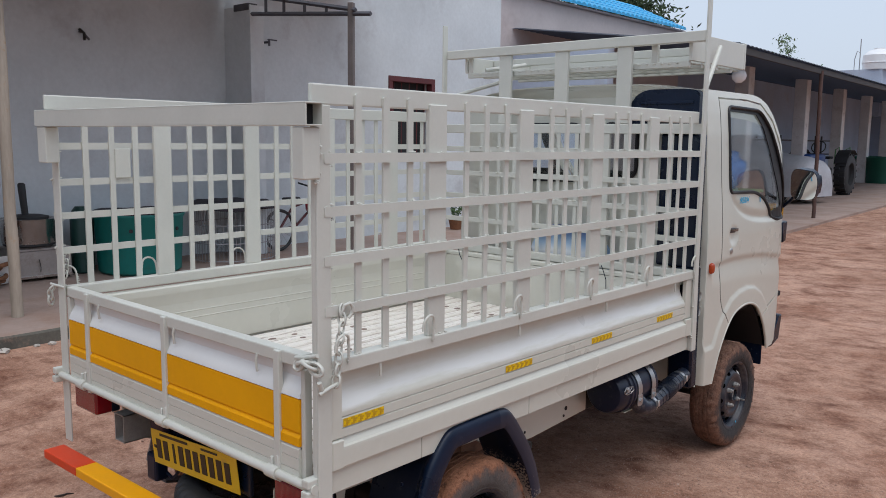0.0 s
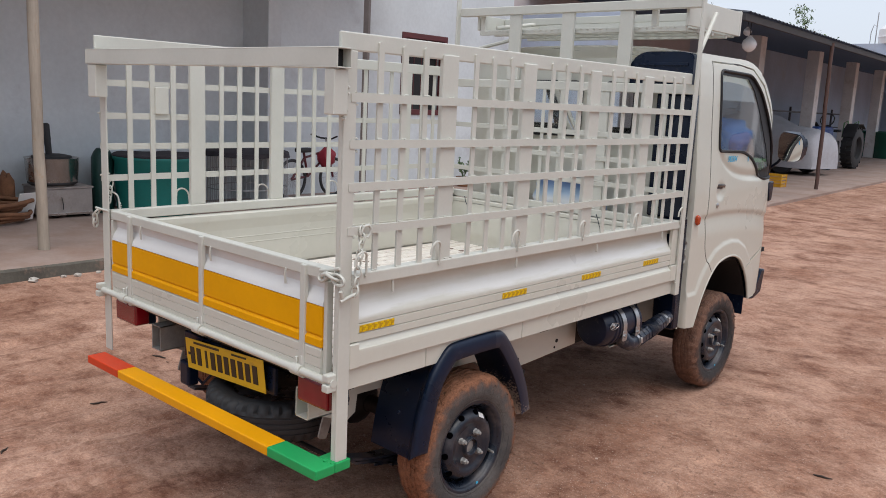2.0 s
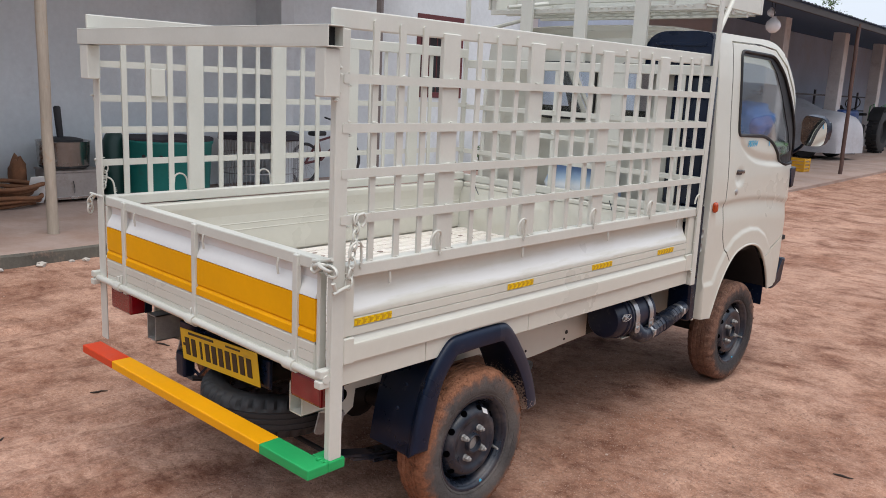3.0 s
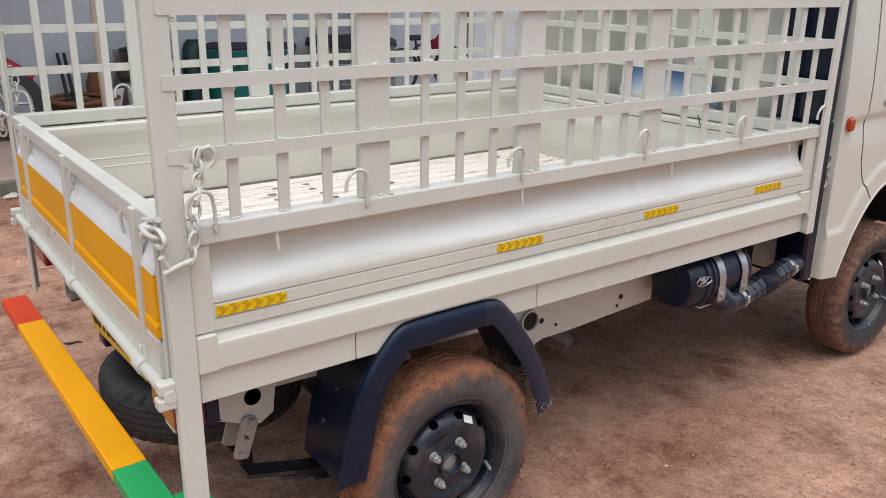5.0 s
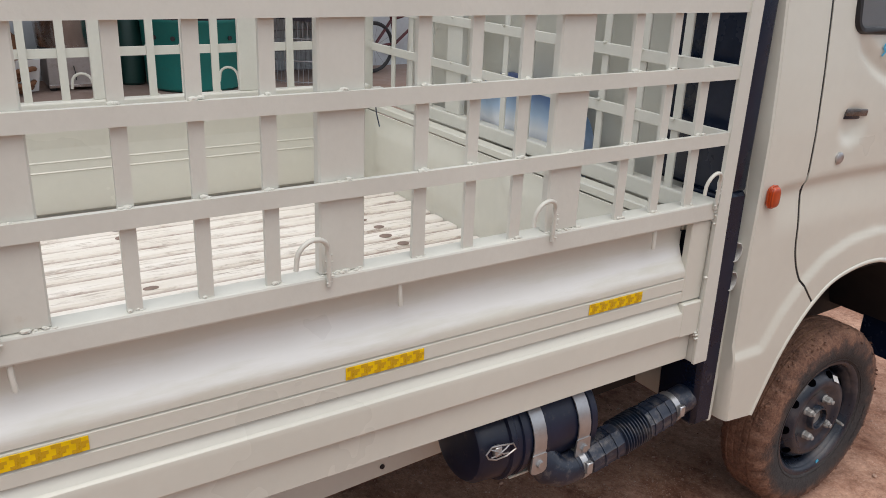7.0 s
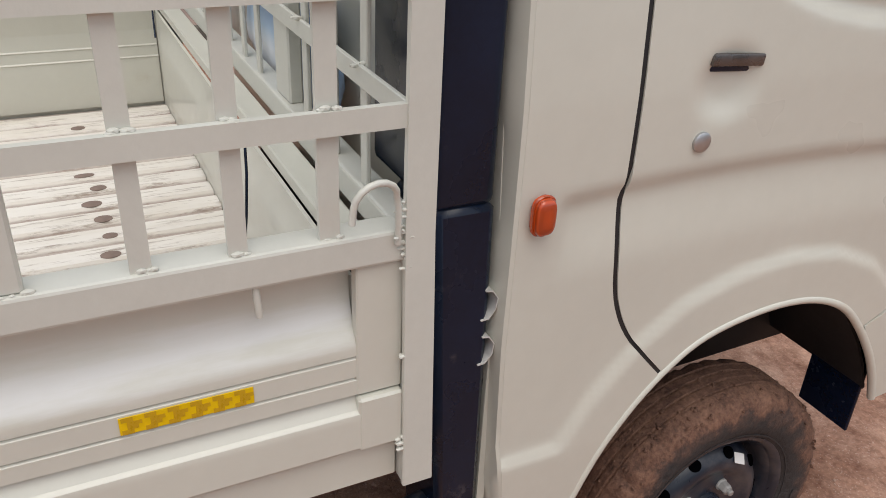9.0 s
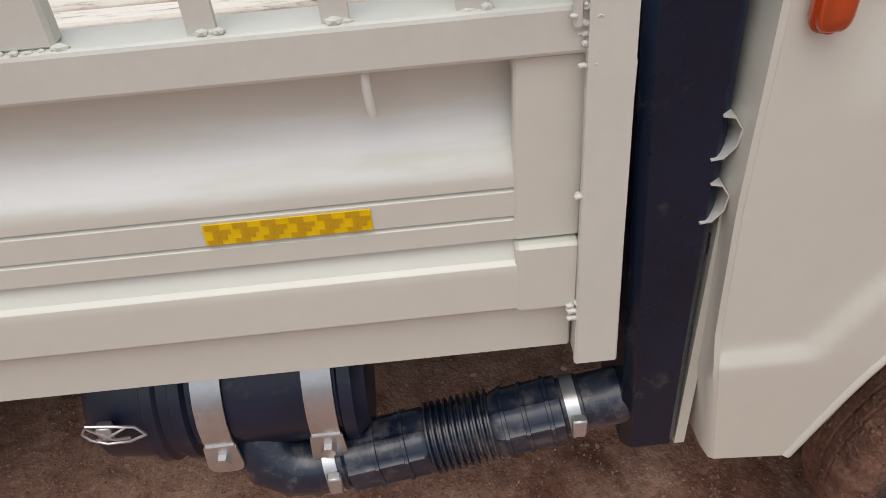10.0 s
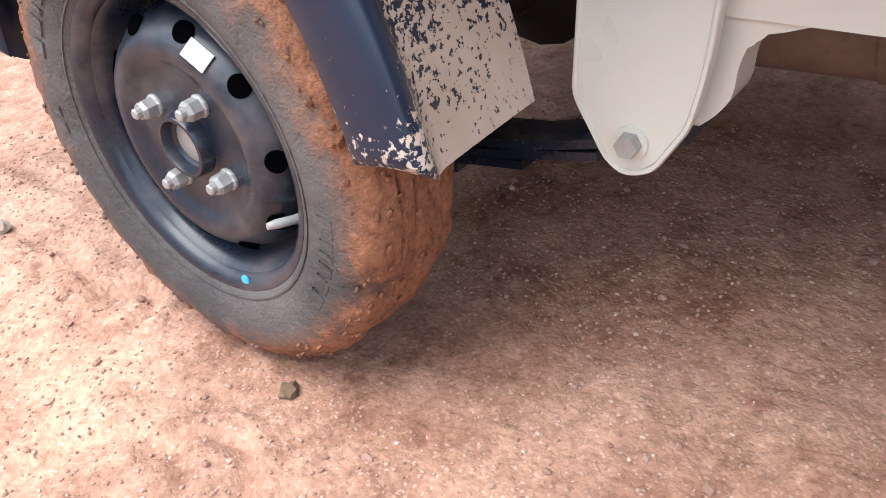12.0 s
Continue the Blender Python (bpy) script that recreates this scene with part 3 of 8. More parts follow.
def cage_side(s):
    """One lattice side of the cage with its rail, posts, bars and hooks."""
    def X(a, b):
        return (min(s * a, s * b), max(s * a, s * b))
    rail = part("cage_rail", boxed(*X(0.700, 0.741), -0.652, 1.4405, 0.965, 1.004, 0.004, 2), M_CAGE, truck)
    plate = boxed(*X(0.714, 0.727), Y_REAR, 1.4405, 1.644, 1.695, 0.004, 2)
    part("top_plate", plate, M_CAGE, rail)
    low, back = (0.426, -0.699) if s > 0 else (0.418, -0.676)
    bm = boxed(*X(0.735, 0.742), back, -0.653, low, 1.644, 0.003, 2)
    box(bm, *X(0.718 if s > 0 else 0.690, 0.7352), back, back + 0.007, low, 1.644, 0.003, 2)
    for z in BARS + (0.985,):
        for k in range(4):
            weld(bm, (s * 0.738, -0.653, z - 0.018 + 0.012 * k), 0.005, 2)
    part("corner_post", bm, M_CAGE, rail)
    top = 2.30 if s > 0 else 2.165
    bm = prismed([(1.440, 0.634), (1.482, 0.634), (1.4745, 0.86), (Y_FRONT, 1.0), (Y_FRONT, top), (1.4355, top), (1.4355, 1.0)], 0, *X(0.7385, 0.7475), bevel=0.002)
    box(bm, *X(0.716, 0.7384), 1.4412, 1.476, 0.636, 0.956, 0.002)
    for k in range(8):
        weld(bm, (s * 0.743, 1.4365, 0.962 + 0.007 * k), 0.0050, 2)
    for z in (0.70, 0.708, 0.715, 0.84):
        weld(bm, (s * 0.743, 1.440, z), 0.0042, 3)
    part("corner_post", bm, M_CAGE, rail)
    for z in BARS:
        bm = bmesh.new()
        poly = rounded([(-0.676, z - 0.0125), (1.471, z - 0.0125), (1.471, z + 0.0125), (-0.676, z + 0.0125)], 0.004, 3)
        prism(bm, poly, 0, *X(0.7353, 0.7445))
        for y in SLIM + WIDE + (-0.672, 1.462):
            weld(bm, (s * 0.7375, y, z + 0.0135), 0.0052, 5)
        part("lattice_bar", bm, M_CAGE, rail)
    for y in SLIM:
        h = 0.0105 + random.uniform(-0.001, 0.001)
        top = 1.672 + random.uniform(-0.004, 0.004)
        dx = random.uniform(-0.004, 0.004)
        bm = bmesh.new()
        poly = [(y - h, 1.002), (y + h, 1.002), (y + h + dx, top - 0.004), (y + h - 0.004 + dx, top), (y - h + 0.004 + dx, top), (y - h + dx, top - 0.004)]
        prism(bm, poly, 0, *X(0.7275, 0.7345))
        weld(bm, (s * 0.733, y, 1.005), 0.005, 3)
        weld(bm, (s * 0.733, y + 0.006, 1.005), 0.005, 2)
        part("lattice_upright", bm, M_CAGE, rail)
    for y in WIDE:
        bm = boxed(*X(0.715, 0.7345), y - 0.0365, y + 0.0365, 1.003, 1.66, 0.003)
        for k in range(7):
            weld(bm, (s * 0.735, y - 0.033 + 0.011 * k, 1.005), 0.0045, 2)
        part("wide_upright", bm, M_CAGE, rail)
        hook(rail, y - 0.031, s, 0.748)
    hook(rail, 1.424, s, 0.748)
    hook(rail, -0.604, s, 0.748)
    if s < 0:
        rail.location = (0, -0.026, 0.008)
    return rail


right_rail = cage_side(1)
left_rail = cage_side(-1)
bm = boxed(-0.7275, -0.722, -0.447, -0.385, 1.395, 1.506, 0.002)
part("blank_tag_plate", bm, M_CAGE, left_rail)
for y in (-0.476, 0.156, 0.706, 1.275):
    part("rail_peg", swept([(0.731, y, 0.970), (0.7335, y, 0.950), (0.732, y + 0.002, 0.926)], 0.004, 8), M_CAGE, right_rail, smooth=50)

# side panels: pressed sheet with a rolled upper part, two grooves, a step and a sill below
PROFILE = [(0.703, 0.968), (0.701, 0.938), (0.7035, 0.912), (0.710, 0.893), (0.719, 0.878), (0.727, 0.868), (0.7305, 0.861),
           (0.7315, 0.855), (0.7315, 0.8455), (0.7272, 0.843), (0.7315, 0.8405), (0.7315, 0.8155), (0.7272, 0.813), (0.7315, 0.8105),
           (0.7315, 0.790), (0.7285, 0.7875), (0.7245, 0.786), (0.7258, 0.781), (0.7345, 0.7690), (0.7382, 0.7672), (0.7398, 0.7655), (0.7405, 0.7625), (0.7405, 0.755),
           (0.7405, 0.714), (0.7385, 0.710), (0.727, 0.708)]
for s in (1, -1):
    bm = bmesh.new()
    line = [(s * x, z) for x, z in PROFILE]
    strip(bm, line, 1, -0.614, 1.386, 0.012 * s, 24)
    panel = part("side_panel", bm, M_PANEL, truck, smooth=25)
    bm = bmesh.new()
    strip(bm, [(s * x, z) for x, z in ((0.684, 0.966), (0.6790, 0.960), (0.6780, 0.938), (0.6795, 0.933), (0.6985, 0.889), (0.6990, 0.884), (0.6990, 0.851), (0.6965, 0.848), (0.6990, 0.845), (0.6990, 0.822), (0.6965, 0.819), (0.6990, 0.816), (0.6990, 0.700))], 1, -0.612, 1.384, 0.002 * s, 12)
    part("inner_panel", bm, M_CREAM, panel, smooth=25)
    for y0, y1 in ((-0.6525, -0.612), (1.384, 1.4405)):
        bm = boxed(min(s * 0.716, s * 0.7335), max(s * 0.716, s * 0.7335), y0, y1, 0.789, 0.964, 0.002)
        part("panel_end", bm, M_CREAM, panel)
        bm = boxed(min(s * 0.716, s * 0.7415), max(s * 0.716, s * 0.7415), y0, y1, 0.7085, 0.787, 0.003)
        part("panel_end", bm, M_CREAM, panel)
    for y0, y1 in ((-0.648, -0.3015), (-0.2995, 0.2305), (0.2325, 1.439)):
        part("sill", boxed(min(s * 0.706, s * 0.7285), max(s * 0.706, s * 0.7255), y0, y1, 0.640, 0.7065, 0.002), M_CREAM, panel)


M_TAPE = surface("reflective_tape", (0.80, 0.52, 0.006), 0.42, var=0.10, big=30, fine=500, bump=0.12, depth=0.0004, spec=0.2)
M_TAPE_DARK = surface("tape_ochre", (0.62, 0.36, 0.008), 0.35, var=0.15, big=40, fine=400, bump=0.1)


def tape(y0, y1):
    """A strip of yellow reflective tape with a row of stepped ochre arrows."""
    bm = boxed(0.7318, 0.7332, y0, y1, 0.8165, 0.8385, 0.0004)
    tp = part("reflector_tape", bm, M_TAPE, truck, "yellow reflective tape with ochre arrows")
    n = 6
    w = (y1 - y0) / n
    h = 0.022 / 4
    first = None
    for k in range(n):
        mt = Matrix.Translation((0, y0 + w * k, 0))
        if first is None:
            bm = bmesh.new()
            c = w * 0.98
            prism(bm, [(0.10 * c, 0.8167), (0.62 * c, 0.8167), (0.62 * c, 0.8225), (0.84 * c, 0.8225), (0.84 * c, 0.8275), (c, 0.8275), (c, 0.8325), (0.62 * c, 0.8325), (0.62 * c, 0.8383), (0.10 * c, 0.8383),
                       (0.10 * c, 0.8325), (0.34 * c, 0.8325), (0.34 * c, 0.8225), (0.10 * c, 0.8225)], 0, 0.7333, 0.7337)
            first = part("tape_arrow", bm, M_TAPE_DARK, tp, mtx=mt)
        else:
            again(first, mt, tp)


for y0, y1 in ((-0.608, -0.462), (0.087, 0.233), (0.612, 0.756), (1.124, 1.264)):
    tape(y0, y1)

# bed floor of pressed ribs
bm = bmesh.new()
line = [(-0.70, 0.690)]
x = -0.67
while x < 0.66:
    line += [(x, 0.690), (x + 0.006, 0.699), (x + 0.052, 0.699), (x + 0.058, 0.690)]
    x += 0.0735
line.append((0.70, 0.690))
strip(bm, line, 1, -0.655, 1.385, 0.012, 8)
floor_bed = part("bed_floor", bm, M_BED, truck, "worn ribbed cream steel bed floor")
M_HOLE = surface("rusty_hole", (0.24, 0.175, 0.145), 0.85, var=0.3, bump=0)
hole_mesh = None
for yr, ks in ((1.165, (1, 2, 3, 5, 6, 7, 8, 9, 10, 11)), (0.51, (1, 2, 3, 8, 9)), (0.232, (1, 2, 3, 4, 5, 6, 7)), (0.118, (1,)), (0.064, (2, 3)), (-0.30, (2, 3, 4, 9, 10, 11))):
    for k in ks:
        xx = -0.67 + 0.0735 * k + 0.041
        yy = yr + random.uniform(-0.012, 0.012)
        if hole_mesh is None:
            bm = bmesh.new()
            poly = [(0.0125 * math.cos(a), 0.016 * math.sin(a)) for a in (2 * math.pi * q / 14 for q in range(14))]
            prism(bm, poly, 2, 0.0, 0.0012)
            hole_mesh = part("drain_hole", bm, M_HOLE, floor_bed, mtx=Matrix.Translation((xx, yy, 0.6992)))
        else:
            again(hole_mesh, Matrix.Translation((xx, yy, 0.6992)) @ Matrix.Diagonal((random.uniform(0.8, 1.2), random.uniform(0.8, 1.3), 1, 1)))
# lower frame of the bed: cross beams and chassis rails
for y in (-0.62, -0.45, 0.42, 0.85, 1.30):
    part("cross_beam", boxed(-0.70, 0.70, y - 0.03, y + 0.03, 0.625, 0.676, 0.003), M_UNDER, floor_bed)
for s in (1, -1):
    bm = bmesh.new()
    sx = lambda a, b: (min(s * a, s * b), max(s * a, s * b))
    prism(bm, [(-0.56, 0.50), (-0.56, 0.595), (0.99, 0.595), (0.99, 0.4148), (0.60, 0.396), (0.40, 0.396), (0.25, 0.48)], 0, *sx(0.42, 0.485))
    rail = part("chassis_rail", bm, M_CREAM, truck)
    bm = bmesh.new()
    prism(bm, [(0.991, 0.4148), (0.991, 0.595), (2.5, 0.595), (2.5, 0.45)], 0, *sx(0.42, 0.484))
    part("rail_front", bm, M_UNDER, rail)
    # dark discs on the rail face stand for shade inside its holes
    for y, z, r in ((0.545, 0.430, 0.0055), (0.483, 0.457, 0.009), (0.834, 0.458, 0.009), (0.819, 0.429, 0.0055), (-0.58, 0.555, 0.006), (-0.56, 0.555, 0.006)):
        b2 = bmesh.new()
        bmesh.ops.create_cone(b2, segments=14, radius1=r, radius2=r, depth=0.003, cap_ends=True, matrix=Matrix.Translation((s * 0.486, y, z)) @ Matrix.Rotation(radians(90), 4, "Y"))
        part("rail_hole_disc", b2, M_UNDER, rail)
    # spring hanger with its bolt, leaf spring and shackle
    edge = [(0.324, 0.61), (0.442, 0.61), (0.438, 0.43), (0.432, 0.352), (0.421, 0.300), (0.389, 0.248), (0.362, 0.239), (0.343, 0.250), (0.307, 0.312), (0.313, 0.41)]
    poly = rounded(edge, [0, 0, 0.02, 0.02, 0.012, 0.012, 0.010, 0.012, 0.012, 0.02], 4)
    hg = part("spring_hanger", prismed(poly, 0, *sx(0.487, 0.508), bevel=0.004), M_CREAM, truck, smooth=40)
    part("hanger_rim", swept([(s * 0.5075, y, z) for y, z in rounded(edge[2:] + edge[:1], [0, 0.02, 0.012, 0.012, 0.010, 0.012, 0.012, 0.02, 0], 4)], 0.0034, 6), M_CREAM, hg, smooth=60)
    part("spring_hanger_web", prismed(rounded([(0.40, 0.61), (0.56, 0.61), (0.52, 0.40), (0.482, 0.386), (0.458, 0.380), (0.449, 0.353), (0.447, 0.321), (0.434, 0.302), (0.417, 0.286), (0.395, 0.300)], [0, 0, 0.01, 0.01, 0.012, 0.01, 0.012, 0.01, 0.004, 0.01], 4), 0, *sx(0.43, 0.478), bevel=0.003), M_CREAM, hg)
    b2 = bmesh.new()
    bmesh.ops.create_cone(b2, segments=24, radius1=0.0175, radius2=0.0170, depth=0.004, cap_ends=True, matrix=Matrix.Translation((s * 0.5095, 0.368, 0.274)) @ Matrix.Rotation(radians(90), 4, "Y"))
    part("washer", b2, M_CREAM, hg)
    b2 = bmesh.new()
    bmesh.ops.create_cone(b2, segments=6, radius1=0.0128, radius2=0.0118, depth=0.014, cap_ends=True, matrix=Matrix.Translation((s * 0.516, 0.368, 0.274)) @ Matrix.Rotation(radians(90), 4, "Y"))
    part("bolt", b2, M_NUT, hg)
    b2 = bmesh.new()
    lathe(b2, [(0.0, 0.034), (0.012, 0.034), (0.012, 0.029), (0.0, 0.029)], 24, 0, True)
    part("pipe_end", b2, M_CREAM, hg, mtx=Matrix.Translation((s * 0.508 - (0.012 if s < 0 else 0), 0.408, 0.485)))
    # dark disc that paints the shade within the pipe end
    b2 = bmesh.new()
    bmesh.ops.create_cone(b2, segments=20, radius1=0.029, radius2=0.029, depth=0.004, cap_ends=True, matrix=Matrix.Translation((s * 0.510, 0.408, 0.485)) @ Matrix.Rotation(radians(90), 4, "Y"))
    part("pipe_shade_plug", b2, M_UNDER, hg)
    bm = bmesh.new()
    for k in range(4):
        half = 0.44 - 0.09 * k
        zz = 0.205 - 0.012 * k
        line = [(-0.03 + half * t, zz + 0.075 * (half * t / 0.44) ** 2) for t in (-1, -0.6, -0.2, 0.2, 0.6, 1)]
        strip(bm, line, 0, s * 0.43, s * 0.487, 0.010)
    part("leaf_spring", bm, M_STEELB, truck)
    bm = bmesh.new()
    link = rounded([(-0.480, 0.454), (-0.440, 0.440), (-0.475, 0.337), (-0.511, 0.348)], [0.018, 0.018, 0.010, 0.010], 4)
    prism(bm, link, 0, *sx(0.4965, 0.5035))
    shk = part("spring_shackle", bm, M_SHACKLE, truck, "dusty steel spring shackle with a punched letter")
    b2 = bmesh.new()
    prism(b2, link, 0, *sx(0.424, 0.431))
    part("shackle_plate", b2, M_SHACKLE, shk)
    for y, z in ((-0.460, 0.434), (-0.492, 0.352)):
        b2 = bmesh.new()
        bmesh.ops.create_cone(b2, segments=6, radius1=0.011, radius2=0.010, depth=0.010, cap_ends=True, matrix=Matrix.Translation((s * (0.508 if z > 0.4 else 0.502), y, z)) @ Matrix.Rotation(radians(90), 4, "Y"))
        part("shackle_bolt", b2, M_NUT, shk)
    if s > 0:
        b2 = bmesh.new()
        for a, b, c, d in ((-0.006, -0.008, 0.0, 0.009), (0.006, -0.008, 0.0, 0.009), (-0.0035, -0.002, 0.0035, -0.002)):
            sweep(b2, [(0, a, b), (0, c, d)], 0.0011, 4)
        part("letter_a", b2, M_INK, shk, mtx=pose(0.5037, -0.477, 0.395, 16, 0, 0))
    bm = prismed([(-0.60, 0.60), (-0.375, 0.60), (-0.397, 0.468), (-0.399, 0.436), (-0.434, 0.415), (-0.475, 0.425), (-0.519, 0.447), (-0.554, 0.459), (-0.552, 0.51), (-0.60, 0.53)], 0, *sx(0.486, 0.494), bevel=0.002)
    brk = part("shackle_bracket", bm, M_CREAM, truck)
    # dark disc in place of the shaded hole in the bracket
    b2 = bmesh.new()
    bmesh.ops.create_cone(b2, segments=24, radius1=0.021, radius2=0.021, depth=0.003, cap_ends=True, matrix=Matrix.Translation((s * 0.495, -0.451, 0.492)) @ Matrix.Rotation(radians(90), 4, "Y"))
    part("bracket_hole_disc", b2, M_PIT_SHADE, brk)
bm = swept([(-0.55, 0, 0.265), (-0.12, 0, 0.265)], 0.035, 14)
sweep(bm, [(0.12, 0, 0.265), (0.55, 0, 0.265)], 0.035, 14)
sweep(bm, [(-0.14, 0, 0.265), (-0.07, 0, 0.265), (0.07, 0, 0.265), (0.14, 0, 0.265)], [0.04, 0.11, 0.11, 0.04], 16)
part("rear_axle", bm, M_UNDER, truck, smooth=40)
part("propeller_shaft", swept([(0, 0.1, 0.28), (0, 1.3, 0.38)], 0.03, 12), M_UNDER, truck, smooth=40)
bm = swept([(0.12, 0.99, 0.305), (0.12, 0.97, 0.303), (0.12, 0.30, 0.275), (0.12, 0.28, 0.274)], [0.03, 0.072, 0.072, 0.03], 20)
sil = part("silencer", bm, M_SILENCER, truck, "dusty brown exhaust silencer", smooth=40)
for y in (0.30, 0.515, 0.97):
    part("silencer_band", swept([(0.12, y - 0.010, 0.275 + 0.042 * (y - 0.3)), (0.12, y + 0.010, 0.276 + 0.042 * (y - 0.3))], 0.076, 20), M_SILENCER, sil, smooth=40)
pipe_line = [(0.12, 0.66, 0.345), (0.20, 0.672, 0.340), (0.26, 0.675, 0.330), (0.33, 0.680, 0.318), (0.41, 0.688, 0.310)]
bm = swept(pipe_line, 0.022, 16, cap=False)
sweep(bm, pipe_line, 0.0185, 16, cap=False)
pipe = part("exhaust_pipe", bm, M_NUT, truck, "dusty grey exhaust pipe with an open end", smooth=40)
# dark disc set in the bore to stand for its shadow
part("pipe_bore_shade", swept([(0.37, 0.684, 0.3140), (0.372, 0.6842, 0.3138)], 0.0184, 16), M_UNDER, pipe)
# unseen tank and gearbox blocks, sized to keep light from under the bed
part("fuel_tank", boxed(-0.66, -0.50, 0.68, 1.36, 0.28, 0.60, 0.03, 3), M_UNDER, truck, smooth=40)
part("gearbox_light_block", boxed(-0.17, 0.17, 1.02, 1.56, 0.27, 0.62, 0.05, 3), M_UNDER, truck, smooth=40)
# front axle housing, engine and wheel housings, dark under the cab
part("engine_block", boxed(-0.40, 0.40, 1.55, 2.20, 0.40, 0.70, 0.03), M_UNDER, truck)
part("front_axle", swept([(-0.55, 2.1, 0.25), (0.55, 2.1, 0.25)], 0.03, 10), M_UNDER, truck, smooth=40)


# ---- wheels ----
def tyre_mesh(mat, name, parent, mtx, mud=0.004):
    """A ribbed road tyre, turned about its local x, its tread half filled and lumpy with mud."""
    bm = bmesh.new()
    R = 0.270
    prof = [(-0.050, 0.168), (-0.062, 0.175), (-0.071, 0.200), (-0.0735, 0.225), (-0.071, 0.240), (-0.066, 0.252), (-0.059, 0.2605), (-0.050, 0.2660), (-0.041, 0.268)]
    for x0 in (-0.030, -0.010, 0.010, 0.030):
        prof += [(x0 - 0.0035, R - 0.001), (x0 - 0.002, R - 0.0045), (x0 + 0.002, R - 0.0045), (x0 + 0.0035, R - 0.001)]
    prof += [(0.041, 0.268), (0.050, 0.2660), (0.059, 0.2605), (0.066, 0.252), (0.071, 0.240), (0.0735, 0.225), (0.071, 0.200), (0.062, 0.175), (0.050, 0.168)]
    n = 150
    rings = lathe(bm, prof, n, 0, True)
    for ring in rings:
        for k, v in enumerate(ring):
            rr = math.hypot(v.co.y, v.co.z)
            if rr < 0.236:
                continue
            w = smooth01((rr - 0.236) / 0.02)
            d = mud * (1.2 * noise.noise(v.co * 26) + 0.9 * noise.noise(v.co * 70) + 0.25)
            if abs(v.co.x) > 0.045 and k % 3 == 0:
                d -= 0.0022 * max(0.0, 0.6 + noise.noise(v.co * 9))
            if mud < 0.002 and abs(v.co.x) > 0.036:
                d += (-0.011 if mud == 0 else -0.005) if k % 4 == 0 else 0.0
            v.co.y *= 1 + w * d / rr
            v.co.z *= 1 + w * d / rr
            v.co.x *= 1 + w * 0.5 * d / 0.07
    return part(name, bm, mat, parent, smooth=50, mtx=mtx)


def raised_arc(bm, r, a0, a1, x, w, h):
    """A raised arc band on a sidewall."""
    n = max(6, int(abs(a1 - a0) * 14))
    prev = None
    for k in range(n + 1):
        a = a0 + (a1 - a0) * k / n
        c, s = math.cos(a), math.sin(a)
        q = [bm.verts.new((x + dx, rr * c, rr * s)) for rr, dx in ((r, 0), (r, h), (r + w, h), (r + w, 0))]
        if prev:
            for j in range(3):
                bm.faces.new((prev[j], prev[j + 1], q[j + 1], q[j]))
        prev = q


